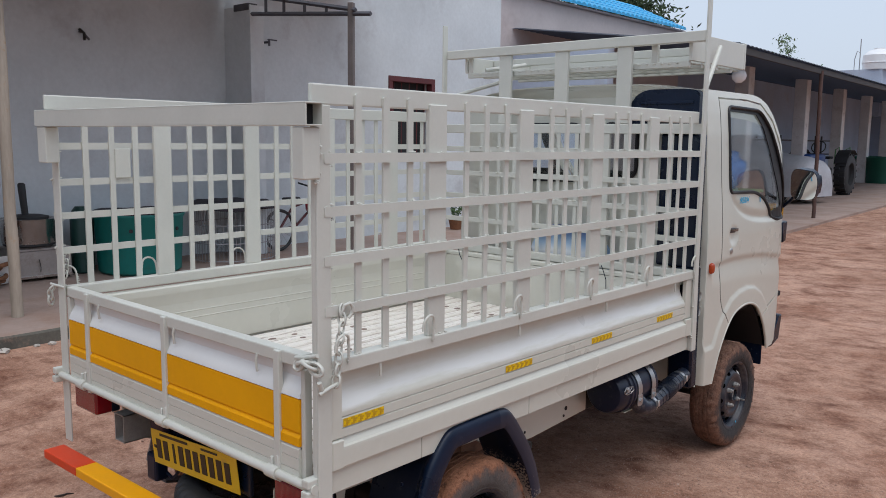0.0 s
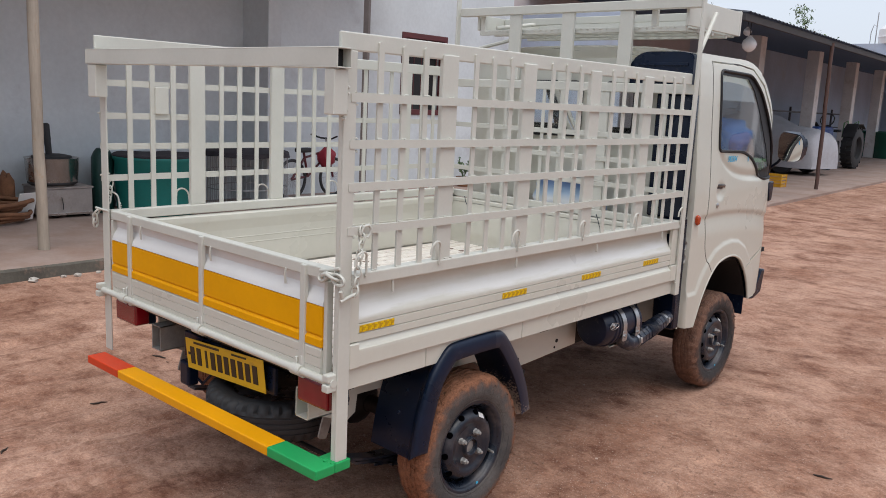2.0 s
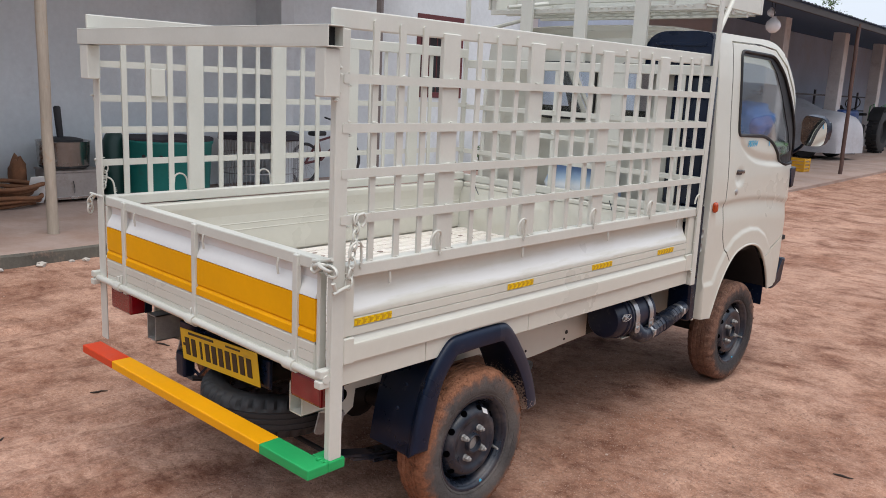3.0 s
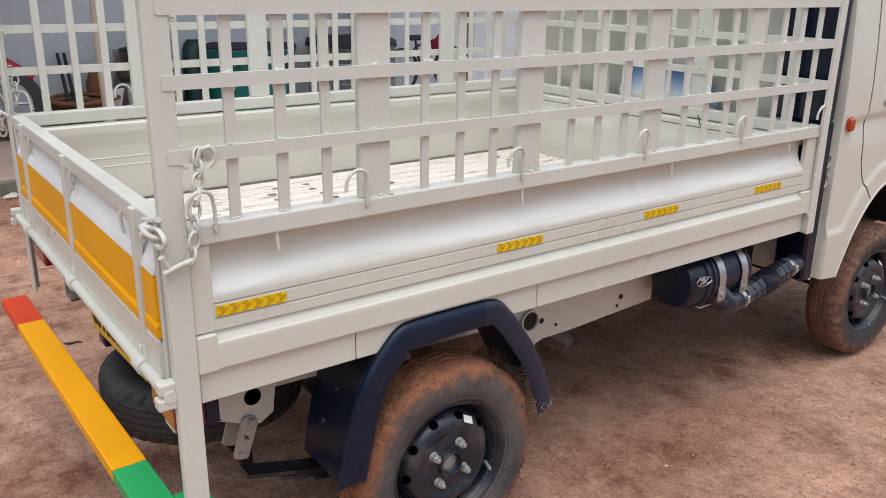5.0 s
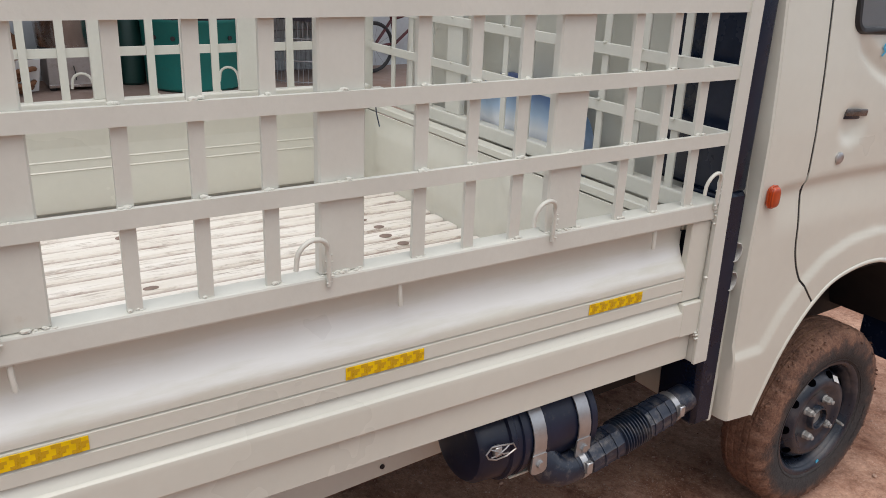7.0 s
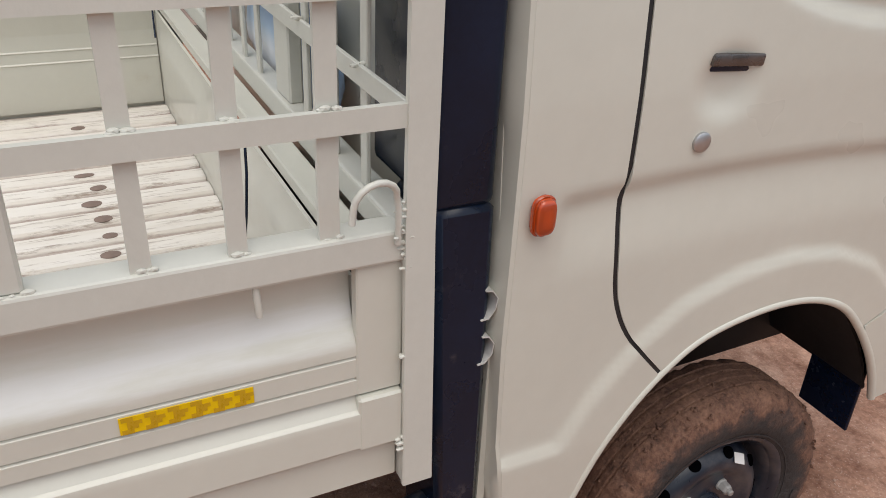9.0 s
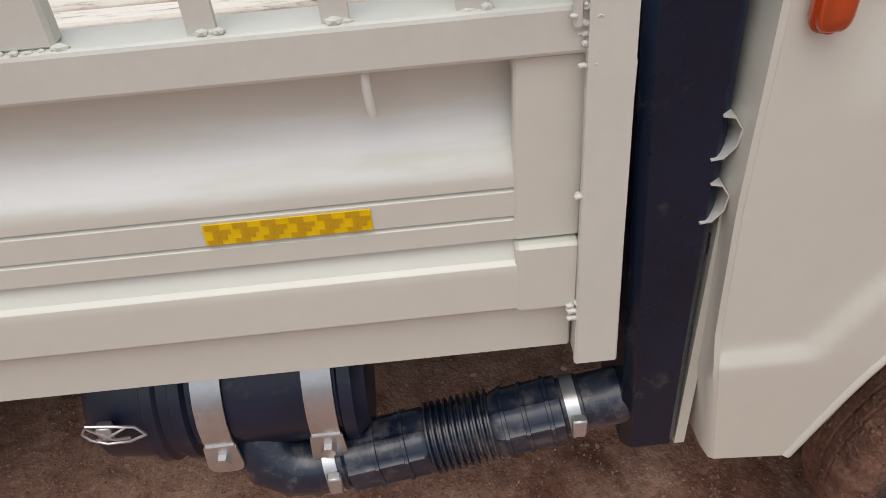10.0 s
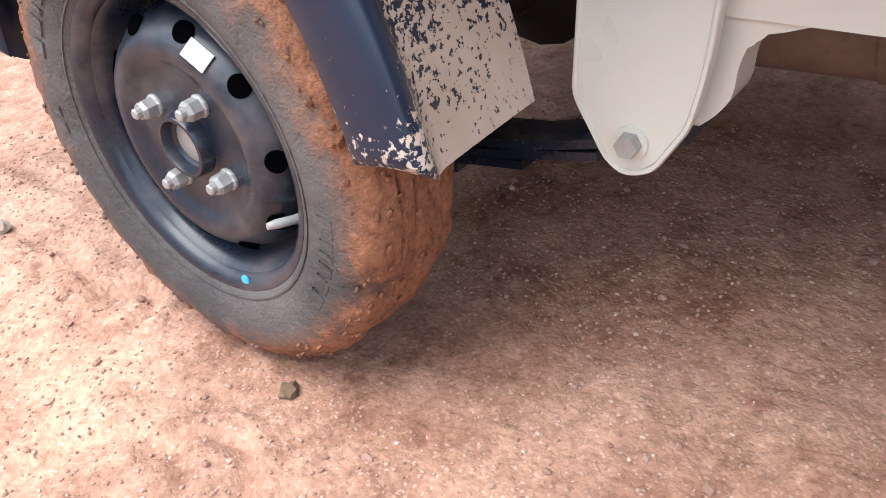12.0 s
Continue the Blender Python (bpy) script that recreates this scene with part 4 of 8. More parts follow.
def wheel(m, full, rubber, mud=0.004):
    """A steel disc wheel with its tyre, four nuts, hub ring and valve; its outer face looks along its local x."""
    bm = bmesh.new()
    prof = [(-0.055, 0.172), (-0.050, 0.150), (-0.02, 0.146), (0.028, 0.148), (0.040, 0.152), (0.052, 0.160), (0.057, 0.168), (0.060, 0.175), (0.0615, 0.174), (0.0615, 0.1715),
            (0.0595, 0.1655), (0.055, 0.1605), (0.048, 0.1575), (0.040, 0.1555), (0.036, 0.1525), (0.030, 0.1490), (0.018, 0.1465), (0.008, 0.1445), (0.005, 0.1425), (0.008, 0.1395),
            (0.022, 0.1360), (0.034, 0.1310), (0.044, 0.1240), (0.051, 0.1165), (0.0545, 0.1095), (0.0555, 0.103), (0.0545, 0.096), (0.051, 0.089), (0.047, 0.082), (0.0455, 0.076),
            (0.0455, 0.040), (0.0465, 0.0365), (0.060, 0.0350), (0.0625, 0.0335), (0.0625, 0.0295), (0.060, 0.0285), (0.050, 0.0275), (0.047, 0.024), (0.0465, 0.0)]
    lathe(bm, prof, 64, 0)
    w = part("wheel", bm, M_STEELB, truck, "dusty black steel disc wheel with a muddy tyre", smooth=35, mtx=m)
    tyre_mesh(rubber, "tyre", w, Matrix.Identity(4), mud)
    if not full:
        return w
    rn = random.Random(4)
    bm = bmesh.new()
    for k in range(620 if mud > 0.002 else 320):
        a, x = rn.uniform(0, 6.2832), rn.uniform(-0.02, 0.0735)
        rr = 0.269 if x < 0.045 else 0.269 - 0.030 * ((x - 0.045) / 0.0285) ** 2
        r = rn.uniform(0.0012, 0.0036)
        bmesh.ops.create_icosphere(bm, subdivisions=1, radius=r, matrix=Matrix.Translation((x, rr * math.cos(a), rr * math.sin(a))) @ Matrix.Rotation(a, 4, "X") @ Matrix.Diagonal((rn.uniform(0.8, 1.8), 0.7, rn.uniform(0.8, 1.8), 1)))
    tagged(part("dried_mud", bm, rubber, w, smooth=60), kind="stuff")
    bm = bmesh.new()
    for a0, a1 in ((0.55, 0.66), (0.69, 0.78), (0.81, 0.87), (0.90, 0.94), (0.97, 1.01), (1.04, 1.14), (3.4, 3.5), (3.54, 3.64), (3.68, 3.72), (3.76, 3.86), (3.9, 4.0), (4.3, 4.36), (4.4, 4.46)):
        raised_arc(bm, 0.205, a0 - 1.2, a1 - 1.2, 0.0712, 0.017, 0.0026)
    raised_arc(bm, 0.181, 0, 6.2832, 0.0640, 0.002, 0.0022)
    part("sidewall_mark", bm, rubber, w)
    nut = None
    for k in range(4):
        a = radians(56 + 90 * k)
        t = Matrix.Translation((0.050, 0.057 * math.cos(a), 0.057 * math.sin(a)))
        if nut is None:
            bm = bmesh.new()
            ring = []
            for x0, r in ((-0.006, 0.0128), (-0.002, 0.0126), (0.0001, 0.0112), (0.012, 0.0110), (0.0165, 0.0088)):
                ring.append([bm.verts.new((x0, r * math.cos(q * math.pi / 6), r * math.sin(q * math.pi / 6)) if x0 < 0.0001 else (x0, r * (1.0 if q % 2 == 0 else 0.885) * math.cos(q * math.pi / 6), r * (1.0 if q % 2 == 0 else 0.885) * math.sin(q * math.pi / 6))) for q in range(12)])
            for A, B in zip(ring, ring[1:]):
                for q in range(12):
                    bm.faces.new((A[q], A[(q + 1) % 12], B[(q + 1) % 12], B[q]))
            bm.faces.new(ring[-1])
            sweep(bm, [(0.015, 0, 0), (0.022, 0, 0), (0.0235, 0, 0)], [0.0062, 0.0062, 0.0045], 10)
            nut = part("wheel_nut", bm, M_NUT, w, mtx=t)
        else:
            again(nut, t @ Matrix.Rotation(0.4 * k, 4, "X"), w)
    # vent holes: dark discs laid on the rim, their inner shade painted, nothing cut
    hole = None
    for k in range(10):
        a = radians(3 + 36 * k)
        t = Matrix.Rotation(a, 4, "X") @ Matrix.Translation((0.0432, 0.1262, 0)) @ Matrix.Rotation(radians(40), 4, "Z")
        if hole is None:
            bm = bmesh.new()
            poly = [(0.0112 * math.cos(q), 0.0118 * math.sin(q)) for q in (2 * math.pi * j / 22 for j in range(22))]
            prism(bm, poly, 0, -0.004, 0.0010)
            hole = part("vent_hole_disc", bm, M_PIT_SHADE, w, mtx=t)
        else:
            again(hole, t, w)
    part("valve", swept([(0.028, 0.136, -0.060), (0.044, 0.130, -0.058), (0.060, 0.124, -0.0555), (0.068, 0.121, -0.0545)], [0.006, 0.005, 0.005, 0.0035], 10), M_NUT, w, smooth=50)
    bm = bmesh.new()
    lathe(bm, [(0.0468, 0.0235), (0.0485, 0.021), (0.0495, 0.010), (0.0497, 0.0)], 24, 0)
    part("hub_cap", bm, M_NUT, w, smooth=40)
    bm = boxed(0.0, 0.0012, -0.010, 0.010, -0.0155, 0.0155, 0.0004)
    part("paper_label", bm, M_WHITE, w, mtx=Matrix.Rotation(radians(62), 4, "X") @ Matrix.Translation((0.0500, 0.1190, 0)) @ Matrix.Rotation(radians(41), 4, "Z"))
    bm = bmesh.new()
    prism(bm, [(0.006 * math.cos(q), 0.006 * math.sin(q)) for q in (2 * math.pi * j / 12 for j in range(12))], 0, 0, 0.0022)
    part("paint_dot", bm, M_CYAN, w, mtx=Matrix.Translation((0.0575, 0.0445, -0.1560)))
    return w


wheel(pose(0.664, -0.030, 0.274), True, M_TYRE)
wheel(pose(0.640, 2.085, 0.274), True, M_TYRE_F, 0.0012)
wheel(pose(-0.664, -0.030, 0.274, 0, 0, 180), False, M_TYRE)
wheel(pose(-0.640, 2.085, 0.274, 0, 0, 180), False, M_TYRE_F)
sp = tyre_mesh(M_SPARE, "spare_tyre", truck, pose(0.10, -0.43, 0.375, 0, 90, 0), 0.0)
bm = bmesh.new()
lathe(bm, [(-0.05, 0.172), (0.0, 0.15), (0.03, 0.14), (0.03, 0.0)], 32, 0)
part("spare_rim", bm, M_STEELB, sp, smooth=35)
bm = swept([(-0.22, -0.44, 0.45), (-0.22, -0.44, 0.252), (0.42, -0.44, 0.252), (0.42, -0.44, 0.45)], 0.009, 8)
part("spare_carrier", bm, M_UNDER, truck)

# ---- mudguards over the rear wheels ----
ARCH_BACK = [(-0.360, 0.312), (-0.352, 0.366), (-0.338, 0.435), (-0.318, 0.512), (-0.289, 0.590), (-0.258, 0.636), (-0.226, 0.672), (-0.203, 0.692), (-0.178, 0.702), (-0.140, 0.705), (-0.04, 0.707), (0.050, 0.7065)]
ARCH_FORE = [(0.050, 0.7065), (0.088, 0.702), (0.114, 0.688), (0.138, 0.664), (0.164, 0.632), (0.192, 0.594), (0.222, 0.551), (0.252, 0.498), (0.276, 0.445), (0.297, 0.380), (0.313, 0.318)]


def glide(pts, n):
    """Points of a smooth curve through pts."""
    out = []
    for i in range(len(pts) - 1):
        p0, p1, p2, p3 = (Vector(pts[max(0, min(len(pts) - 1, k))]) for k in (i - 1, i, i + 1, i + 2))
        for q in range(n):
            t = q / n
            out.append(0.5 * (2 * p1 + (p2 - p0) * t + (2 * p0 - 5 * p1 + 4 * p2 - p3) * t * t + (3 * p1 - p0 - 3 * p2 + p3) * t ** 3))
    return out + [Vector(pts[-1])]


def guard_sheet(arch, s, x_in):
    """A moulded sheet over the wheel that rolls softly into a deep outer lip."""
    sec = [(x_in, -0.034), (0.60, -0.034), (0.680, -0.032), (0.696, -0.026), (0.708, -0.014), (0.719, -0.006), (0.729, -0.004), (0.737, -0.007), (0.7425, -0.015), (0.7455, -0.027), (0.7470, -0.042), (0.7475, -0.060), (0.744, -0.066), (0.742, -0.066), (0.7410, -0.046), (0.7385, -0.030), (0.735, -0.020), (0.729, -0.013), (0.719, -0.014), (0.708, -0.022), (0.696, -0.033), (0.680, -0.039), (0.60, -0.040), (x_in, -0.040)]
    line = glide(arch, 4)
    bm = bmesh.new()
    rows = []
    for i, p in enumerate(line):
        d = (line[min(i + 1, len(line) - 1)] - line[max(i - 1, 0)]).normalized()
        nrm = Vector((-d.y, d.x))
        # the lower outer corner is rounded off
        left = sum((b - a).length for a, b in zip(line[i:], line[i + 1:])) if line[-1].y < 0.5 else sum((b - a).length for a, b in zip(line[:i], line[1:i + 1]))
        w = max(0.0, 1 - left / 0.10) * (1 if line[-1].y < 0.5 else -1)
        rows.append([bm.verts.new((s * x, *(p + nrm * o - d * w * 0.040 * min(1.0, max(0.0, (x - 0.690) / 0.058)) ** 2.2))) for x, o in sec])
    m = len(sec)
    for A, B in zip(rows, rows[1:]):
        for k in range(m):
            bm.faces.new((A[k], A[(k + 1) % m], B[(k + 1) % m], B[k]))
    for row in (rows[0], rows[-1]):
        for k in range(m // 2 - 1):
            bm.faces.new((row[k], row[k + 1], row[m - 2 - k], row[m - 1 - k]))
    return bm


for s in (1, -1):
    guard = part("mudguard", guard_sheet(ARCH_BACK, s, 0.50), M_BLACK, truck, "glossy navy-black plastic mudguard", smooth=40)
    part("front_flap", guard_sheet(ARCH_FORE, s, 0.535), M_FLAP, guard, "black flap splashed with dried mud", smooth=40)
    for y, z in ((-0.318, 0.545), (-0.355, 0.475)):
        bm = bmesh.new()
        bmesh.ops.create_cone(bm, segments=12, radius1=0.007, radius2=0.005, depth=0.006, cap_ends=True, matrix=Matrix.Translation((s * 0.66, y, z)) @ Matrix.Rotation(radians(70), 4, "X"))
        part("guard_rivet", bm, M_BLACK, guard)

# ---- tailgate ----
TAIL = [(-0.700, 0.978), (-0.696, 0.948), (-0.700, 0.936), (-0.712, 0.916), (-0.718, 0.904), (-0.720, 0.896), (-0.720, 0.809), (-0.7165, 0.805), (-0.7165, 0.797), (-0.723, 0.790), (-0.723, 0.771)]
LOWER = [(-0.723, 0.771), (-0.7185, 0.768), (-0.7185, 0.763), (-0.723, 0.760), (-0.723, 0.741), (-0.7185, 0.738), (-0.723, 0.735), (-0.723, 0.709), (-0.719, 0.706), (-0.723, 0.703), (-0.723, 0.674)]


def tail_sheet(line, name, mat, parent, x0=-0.632, x1=0.702, t=0.012):
    bm = bmesh.new()
    strip(bm, line, 0, x0, x1, t, 12)
    return part(name, bm, mat, parent, smooth=25)


tail = part("tailgate", boxed(-0.642, 0.711, -0.730, -0.694, 0.980, 1.016, 0.004, 2), M_CAGE, truck, "cream tailgate with a yellow band")
tail.location = (-0.035, 0.032, 0.0)
tail_sheet(TAIL[:6], "gate_panel", M_WHITE, tail)
tail_sheet(TAIL[5:], "gate_band", M_BAND, tail)
tail_sheet(LOWER, "gate_panel", M_CREAM, tail)
for x, w, z0 in ((-0.480, 0.012, 0.655), (0.040, 0.012, 0.655), (0.614, 0.012, 0.655)):
    bm = boxed(x - w, x + w, -0.740, -0.7235, z0, 1.013, 0.003, 2)
    part("gate_bar", bm, M_CAGE, tail)
for x0, x1 in ((0.702, 0.718), (-0.650, -0.632)):
    part("gate_bar", boxed(x0, x1, -0.727, -0.702, 0.674, 0.977, 0.002), M_CAGE, tail)
for x in (-0.40, 0.09, 0.515):
    part("gate_peg", swept([(x + 0.006, -0.730, 0.985), (x + 0.004, -0.734, 0.968), (x, -0.727, 0.935)], 0.004, 8), M_CAGE, tail, smooth=50)
part("maker_plate", boxed(0.075, 0.165, -0.7218, -0.720, 0.814, 0.878, 0.0008), M_BAND, tail)
rod = part("hinge_rod", swept([(-0.728, -0.748, 0.667), (0.770, -0.748, 0.667)], 0.0125, 12), M_CAGE, truck, smooth=40)
rod.location = (-0.030, 0.038, 0.012)
for x in (-0.525, 0.026, 0.596):
    bm = swept([(x - 0.022, -0.748, 0.667), (x + 0.022, -0.748, 0.667)], 0.018, 12)
    box(bm, x - 0.018, x - 0.006, -0.748, -0.7235, 0.660, 0.705, 0.002)
    box(bm, x + 0.010, x + 0.020, -0.748, -0.7235, 0.660, 0.715, 0.002)
    part("hinge", bm, M_CAGE, rod, smooth=40)
for x in (-0.716, 0.752):
    bm = boxed(x - 0.014, x + 0.014, -0.768, -0.728, 0.670, 0.694, 0.004, 2)
    box(bm, x - 0.012, x + 0.016, -0.772, -0.732, 0.640, 0.664, 0.004, 2)
    part("rod_end", bm, M_CAGE, rod)


def chain(pts, parent, r=0.0032, size=(0.017, 0.011)):
    """Welded chain links strung along a line."""
    pts = [Vector(p) for p in pts]
    seg = []
    for a, b in zip(pts, pts[1:]):
        n = max(1, round((b - a).length / 0.024))
        seg += [(a + (b - a) * (k + 0.5) / n, (b - a).normalized()) for k in range(n)]
    bm = bmesh.new()
    for k, (c, d) in enumerate(seg):
        side = d.cross(Vector((1, 0.3, 0.2))).normalized()
        if k % 2:
            side = d.cross(side)
        loop = []
        for q in range(12):
            a = 2 * math.pi * q / 12
            loop.append(c + d * size[0] * math.cos(a) + side * size[1] * math.sin(a))
        sweep(bm, loop, r, 6, closed=True)
    return part("chain", bm, M_CAGE, parent, smooth=60)


ch = chain([(0.745, -0.622, 1.142), (0.752, -0.628, 1.100), (0.756, -0.640, 1.05), (0.757, -0.644, 1.0), (0.757, -0.650, 0.965), (0.757, -0.656, 0.945)], truck)
part("chain_hook", swept([(0.746, -0.628, 1.120), (0.754, -0.622, 1.146), (0.757, -0.606, 1.150), (0.757, -0.596, 1.138), (0.757, -0.600, 1.122), (0.756, -0.610, 1.112)], 0.0048, 8), M_CAGE, ch, smooth=50)
part("chain_pin", swept([(0.757, -0.648, 0.948), (0.757, -0.676, 0.942), (0.755, -0.706, 0.931)], 0.0055, 8), M_CAGE, ch, smooth=50)
part("chain_pin", swept([(0.757, -0.708, 0.963), (0.752, -0.694, 0.934)], 0.0062, 8), M_CAGE, ch, smooth=50)
ch = chain([(0.668, -0.708, 0.990), (0.712, -0.712, 1.006), (0.752, -0.704, 0.990)], truck, 0.0052, (0.023, 0.014))
part("chain_pin", swept([(0.66, -0.704, 1.008), (0.70, -0.706, 1.016), (0.745, -0.703, 1.028)], 0.0055, 8), M_CAGE, ch, smooth=50)
chain([(-0.745, -0.66, 1.125), (-0.752, -0.665, 1.08), (-0.752, -0.67, 1.04)], truck)
ch = chain([(-0.755, -0.712, 1.012), (-0.778, -0.716, 0.985), (-0.782, -0.712, 0.945)], truck, 0.0042, (0.02, 0.012))
part("chain_pin", swept([(-0.69, -0.700, 1.012), (-0.772, -0.714, 1.018)], 0.005, 8), M_CAGE, ch, smooth=50)

# removable top crossbar in two sockets behind the corner posts
bm = bmesh.new()
for z0, z1, y0, y1 in ((1.6440, 1.6480, -0.760, -0.706), (1.592, 1.596, -0.760, -0.706)):
    box(bm, -0.728, 0.778, y0, y1, z0, z1, 0.001)
for y0, y1 in ((-0.760, -0.756), (-0.710, -0.706)):
    box(bm, -0.728, 0.778, y0, y1, 1.596, 1.6440)
bar = part("crossbar", bm, M_CAGE, truck, "hollow cream top crossbar with an open end")
# dark plate added inside the tube to draw the shade of its depth
part("tube_shade_plug", boxed(0.735, 0.745, -0.755, -0.711, 1.597, 1.643), M_UNDER, bar)
bm = boxed(-0.718, -0.652, -0.757, -0.709, 1.466, 1.590, 0.003)
part("socket", bm, M_CAGE, bar)
bm = boxed(0.722, 0.766, -0.757, -0.7055, 1.466, 1.590, 0.003)
for k in range(6):
    weld(bm, (0.746, -0.704, 1.46 + 0.022 * k), 0.007, 3)
part("socket", bm, M_CAGE, bar)

# ---- rear bumper, lamps, plate ----
lean = pose(0, 0, 0.411, 0, 0, 1.05)
bump = part("rear_bumper", boxed(-0.455, 0.498, -0.793, -0.718, -0.016, 0.016, 0.004, 2), M_ORANGE, truck, "steel bumper painted red, amber and green", mtx=lean)
part("bumper_section", boxed(-0.702, -0.455, -0.793, -0.718, -0.016, 0.016, 0.004, 2), M_RED, bump, "red bumper end")
bm = boxed(0.498, 0.735, -0.793, -0.718, -0.016, 0.016, 0.004, 2)
box(bm, 0.658, 0.735, -0.718, -0.655, -0.016, 0.016, 0.004, 2)
part("bumper_section", bm, M_GREEN, bump, "green bumper end")
bm = bmesh.new()
for k in range(8):
    weld(bm, (0.690 + 0.005 * k, -0.712, 0.017), 0.008, 3)
part("weld_bead", bm, M_GREEN, bump)
for x0, x1 in ((-0.665, -0.500), (0.542, 0.692)):
    lamp = part("tail_lamp", boxed(x0, x1, -0.693, -0.630, 0.570, 0.653, 0.008, 2), M_LENS_R, truck, "dark red tail lamp")
    part("lamp_housing", boxed(x0 + 0.004, x1 - 0.004, -0.632, -0.600, 0.568, 0.656, 0.004), M_BLACK, lamp)
for x0 in (-0.440, 0.488):
    bm = bmesh.new()
    for q in ((x0, x0 + 0.004, 0.490, 0.590), (x0 + 0.062, x0 + 0.066, 0.490, 0.590), (x0, x0 + 0.066, 0.490, 0.494), (x0, x0 + 0.066, 0.586, 0.590)):
        box(bm, q[0], q[1], -0.655, -0.55, q[2], q[3])
    part("chassis_end", bm, M_CREAM if x0 > 0 else M_NUT, truck)
part("number_plate_bracket", boxed(-0.25, 0.33, -0.622, -0.607, 0.50, 0.60, 0.003), M_BLACK, truck)
tilt = pose(0.048, -0.640, 0.546, 4, -4.0, 0)
plate = part("number_plate", boxed(-0.25, 0.25, -0.0015, 0.0015, -0.06, 0.06, 0.001), M_PLATE, truck, "yellow number plate with dark bars", mtx=tilt)
for k in range(10):
    x = -0.205 + 0.044 * k + (0.006 if k > 1 else 0)
    w = 0.014 if k != 2 else 0.006
    part("plate_bar", boxed(x - w, x + w, -0.0035, -0.0014, -0.036, 0.030), M_INK, plate)
part("plate_bar", boxed(-0.235, -0.222, -0.0035, -0.0014, -0.004, 0.006), M_INK, plate)
part("plate_bar", boxed(-0.19, -0.02, -0.0035, -0.0014, 0.044, 0.052), M_INK, plate)
part("plate_bar", boxed(0.06, 0.15, -0.0035, -0.0014, 0.044, 0.050), M_INK, plate)
part("plate_lamp", boxed(-0.33, -0.265, -0.60, -0.55, 0.36, 0.46, 0.01, 2), M_BLACK, truck)
part("wiring", swept([(-0.30, -0.56, 0.40), (-0.24, -0.55, 0.37), (-0.20, -0.53, 0.42), (-0.10, -0.50, 0.46)], 0.006, 8), M_BLACK, truck, smooth=60)

# ---- air filter and its hose ----
bm = bmesh.new()
lathe(bm, [(0.915, 0.0), (0.915, 0.060), (0.920, 0.078), (0.930, 0.086), (0.985, 0.090), (0.988, 0.097), (1.000, 0.097), (1.004, 0.092), (1.016, 0.092), (1.018, 0.097), (1.030, 0.097), (1.034, 0.090), (1.195, 0.090), (1.198, 0.095), (1.212, 0.095), (1.216, 0.088), (1.226, 0.080), (1.228, 0.0)], 40, 1)
bmesh.ops.translate(bm, verts=bm.verts, vec=(0.612, 0, 0.530))
air = part("air_filter", bm, M_HOSE, truck, "black plastic air filter canister", smooth=35)
for y in (1.058, 1.176):
    bm = bmesh.new()
    pts = []
    for k in range(15):
        a = radians(110 - 200 * k / 14)
        pts.append((0.612 + 0.0965 * math.cos(a), 0.530 + 0.0965 * math.sin(a)))
    pts = pts[:9] + [(0.7065, 0.515), (0.7065, 0.478)]
    strip(bm, pts, 1, y - 0.016, y + 0.016, 0.003)
    st = part("filter_strap", bm, M_GALV, air, "bright zinc strap", smooth=40)
    bm = prismed(rounded([(y - 0.021, 0.466), (y + 0.021, 0.466), (y + 0.018, 0.512), (y - 0.018, 0.512)], [0.012, 0.012, 0.002, 0.002], 4), 0, 0.7045, 0.7085, 0.001)
    bmesh.ops.create_cone(bm, segments=6, radius1=0.009, radius2=0.0085, depth=0.008, cap_ends=True, matrix=Matrix.Translation((0.712, y, 0.490)) @ Matrix.Rotation(radians(90), 4, "Y"))
    part("strap_bolt", bm, M_GALV, st)
part("filter_bracket", boxed(0.50, 0.652, 1.03, 1.20, 0.426, 0.432, 0.001), M_CREAM, air)
bm = swept([(0.707, 0.922, 0.556), (0.710, 0.932, 0.572), (0.711, 0.955, 0.570), (0.712, 0.982, 0.566), (0.712, 0.990, 0.552), (0.710, 0.970, 0.541), (0.709, 0.945, 0.539), (0.707, 0.928, 0.545)], 0.0018, 6, closed=True)
sweep(bm, [(0.708, 0.930, 0.566), (0.713, 0.944, 0.560), (0.715, 0.958, 0.552), (0.711, 0.972, 0.548)], 0.0018, 6)
sweep(bm, [(0.708, 0.934, 0.546), (0.713, 0.948, 0.553), (0.715, 0.962, 0.563), (0.711, 0.974, 0.567)], 0.0016, 6)
box(bm, 0.700, 0.713, 0.940, 0.956, 0.546, 0.568, 0.002)
part("wire_latch", bm, M_GALV, air, smooth=50)
bm = swept([(0.640, 1.085, 0.510), (0.668, 1.090, 0.475), (0.685, 1.105, 0.450), (0.690, 1.130, 0.438), (0.692, 1.155, 0.438), (0.692, 1.175, 0.441)], [0.041, 0.039, 0.037, 0.0355, 0.034, 0.034], 24)
part("hose_elbow", bm, M_DUSTY, air, smooth=45)
# hose: ribbed sleeve, bellows, ribbed sleeve
H0, H1 = Vector((0.692, 1.162, 0.440)), Vector((0.684, 1.500, 0.500))
HS = 0.745
dirn = (H1 - H0).normalized()
pts, rad = [], []
def hp(t, r):
    pts.append(H0 + (H1 - H0) * t)
    rad.append(r * HS)


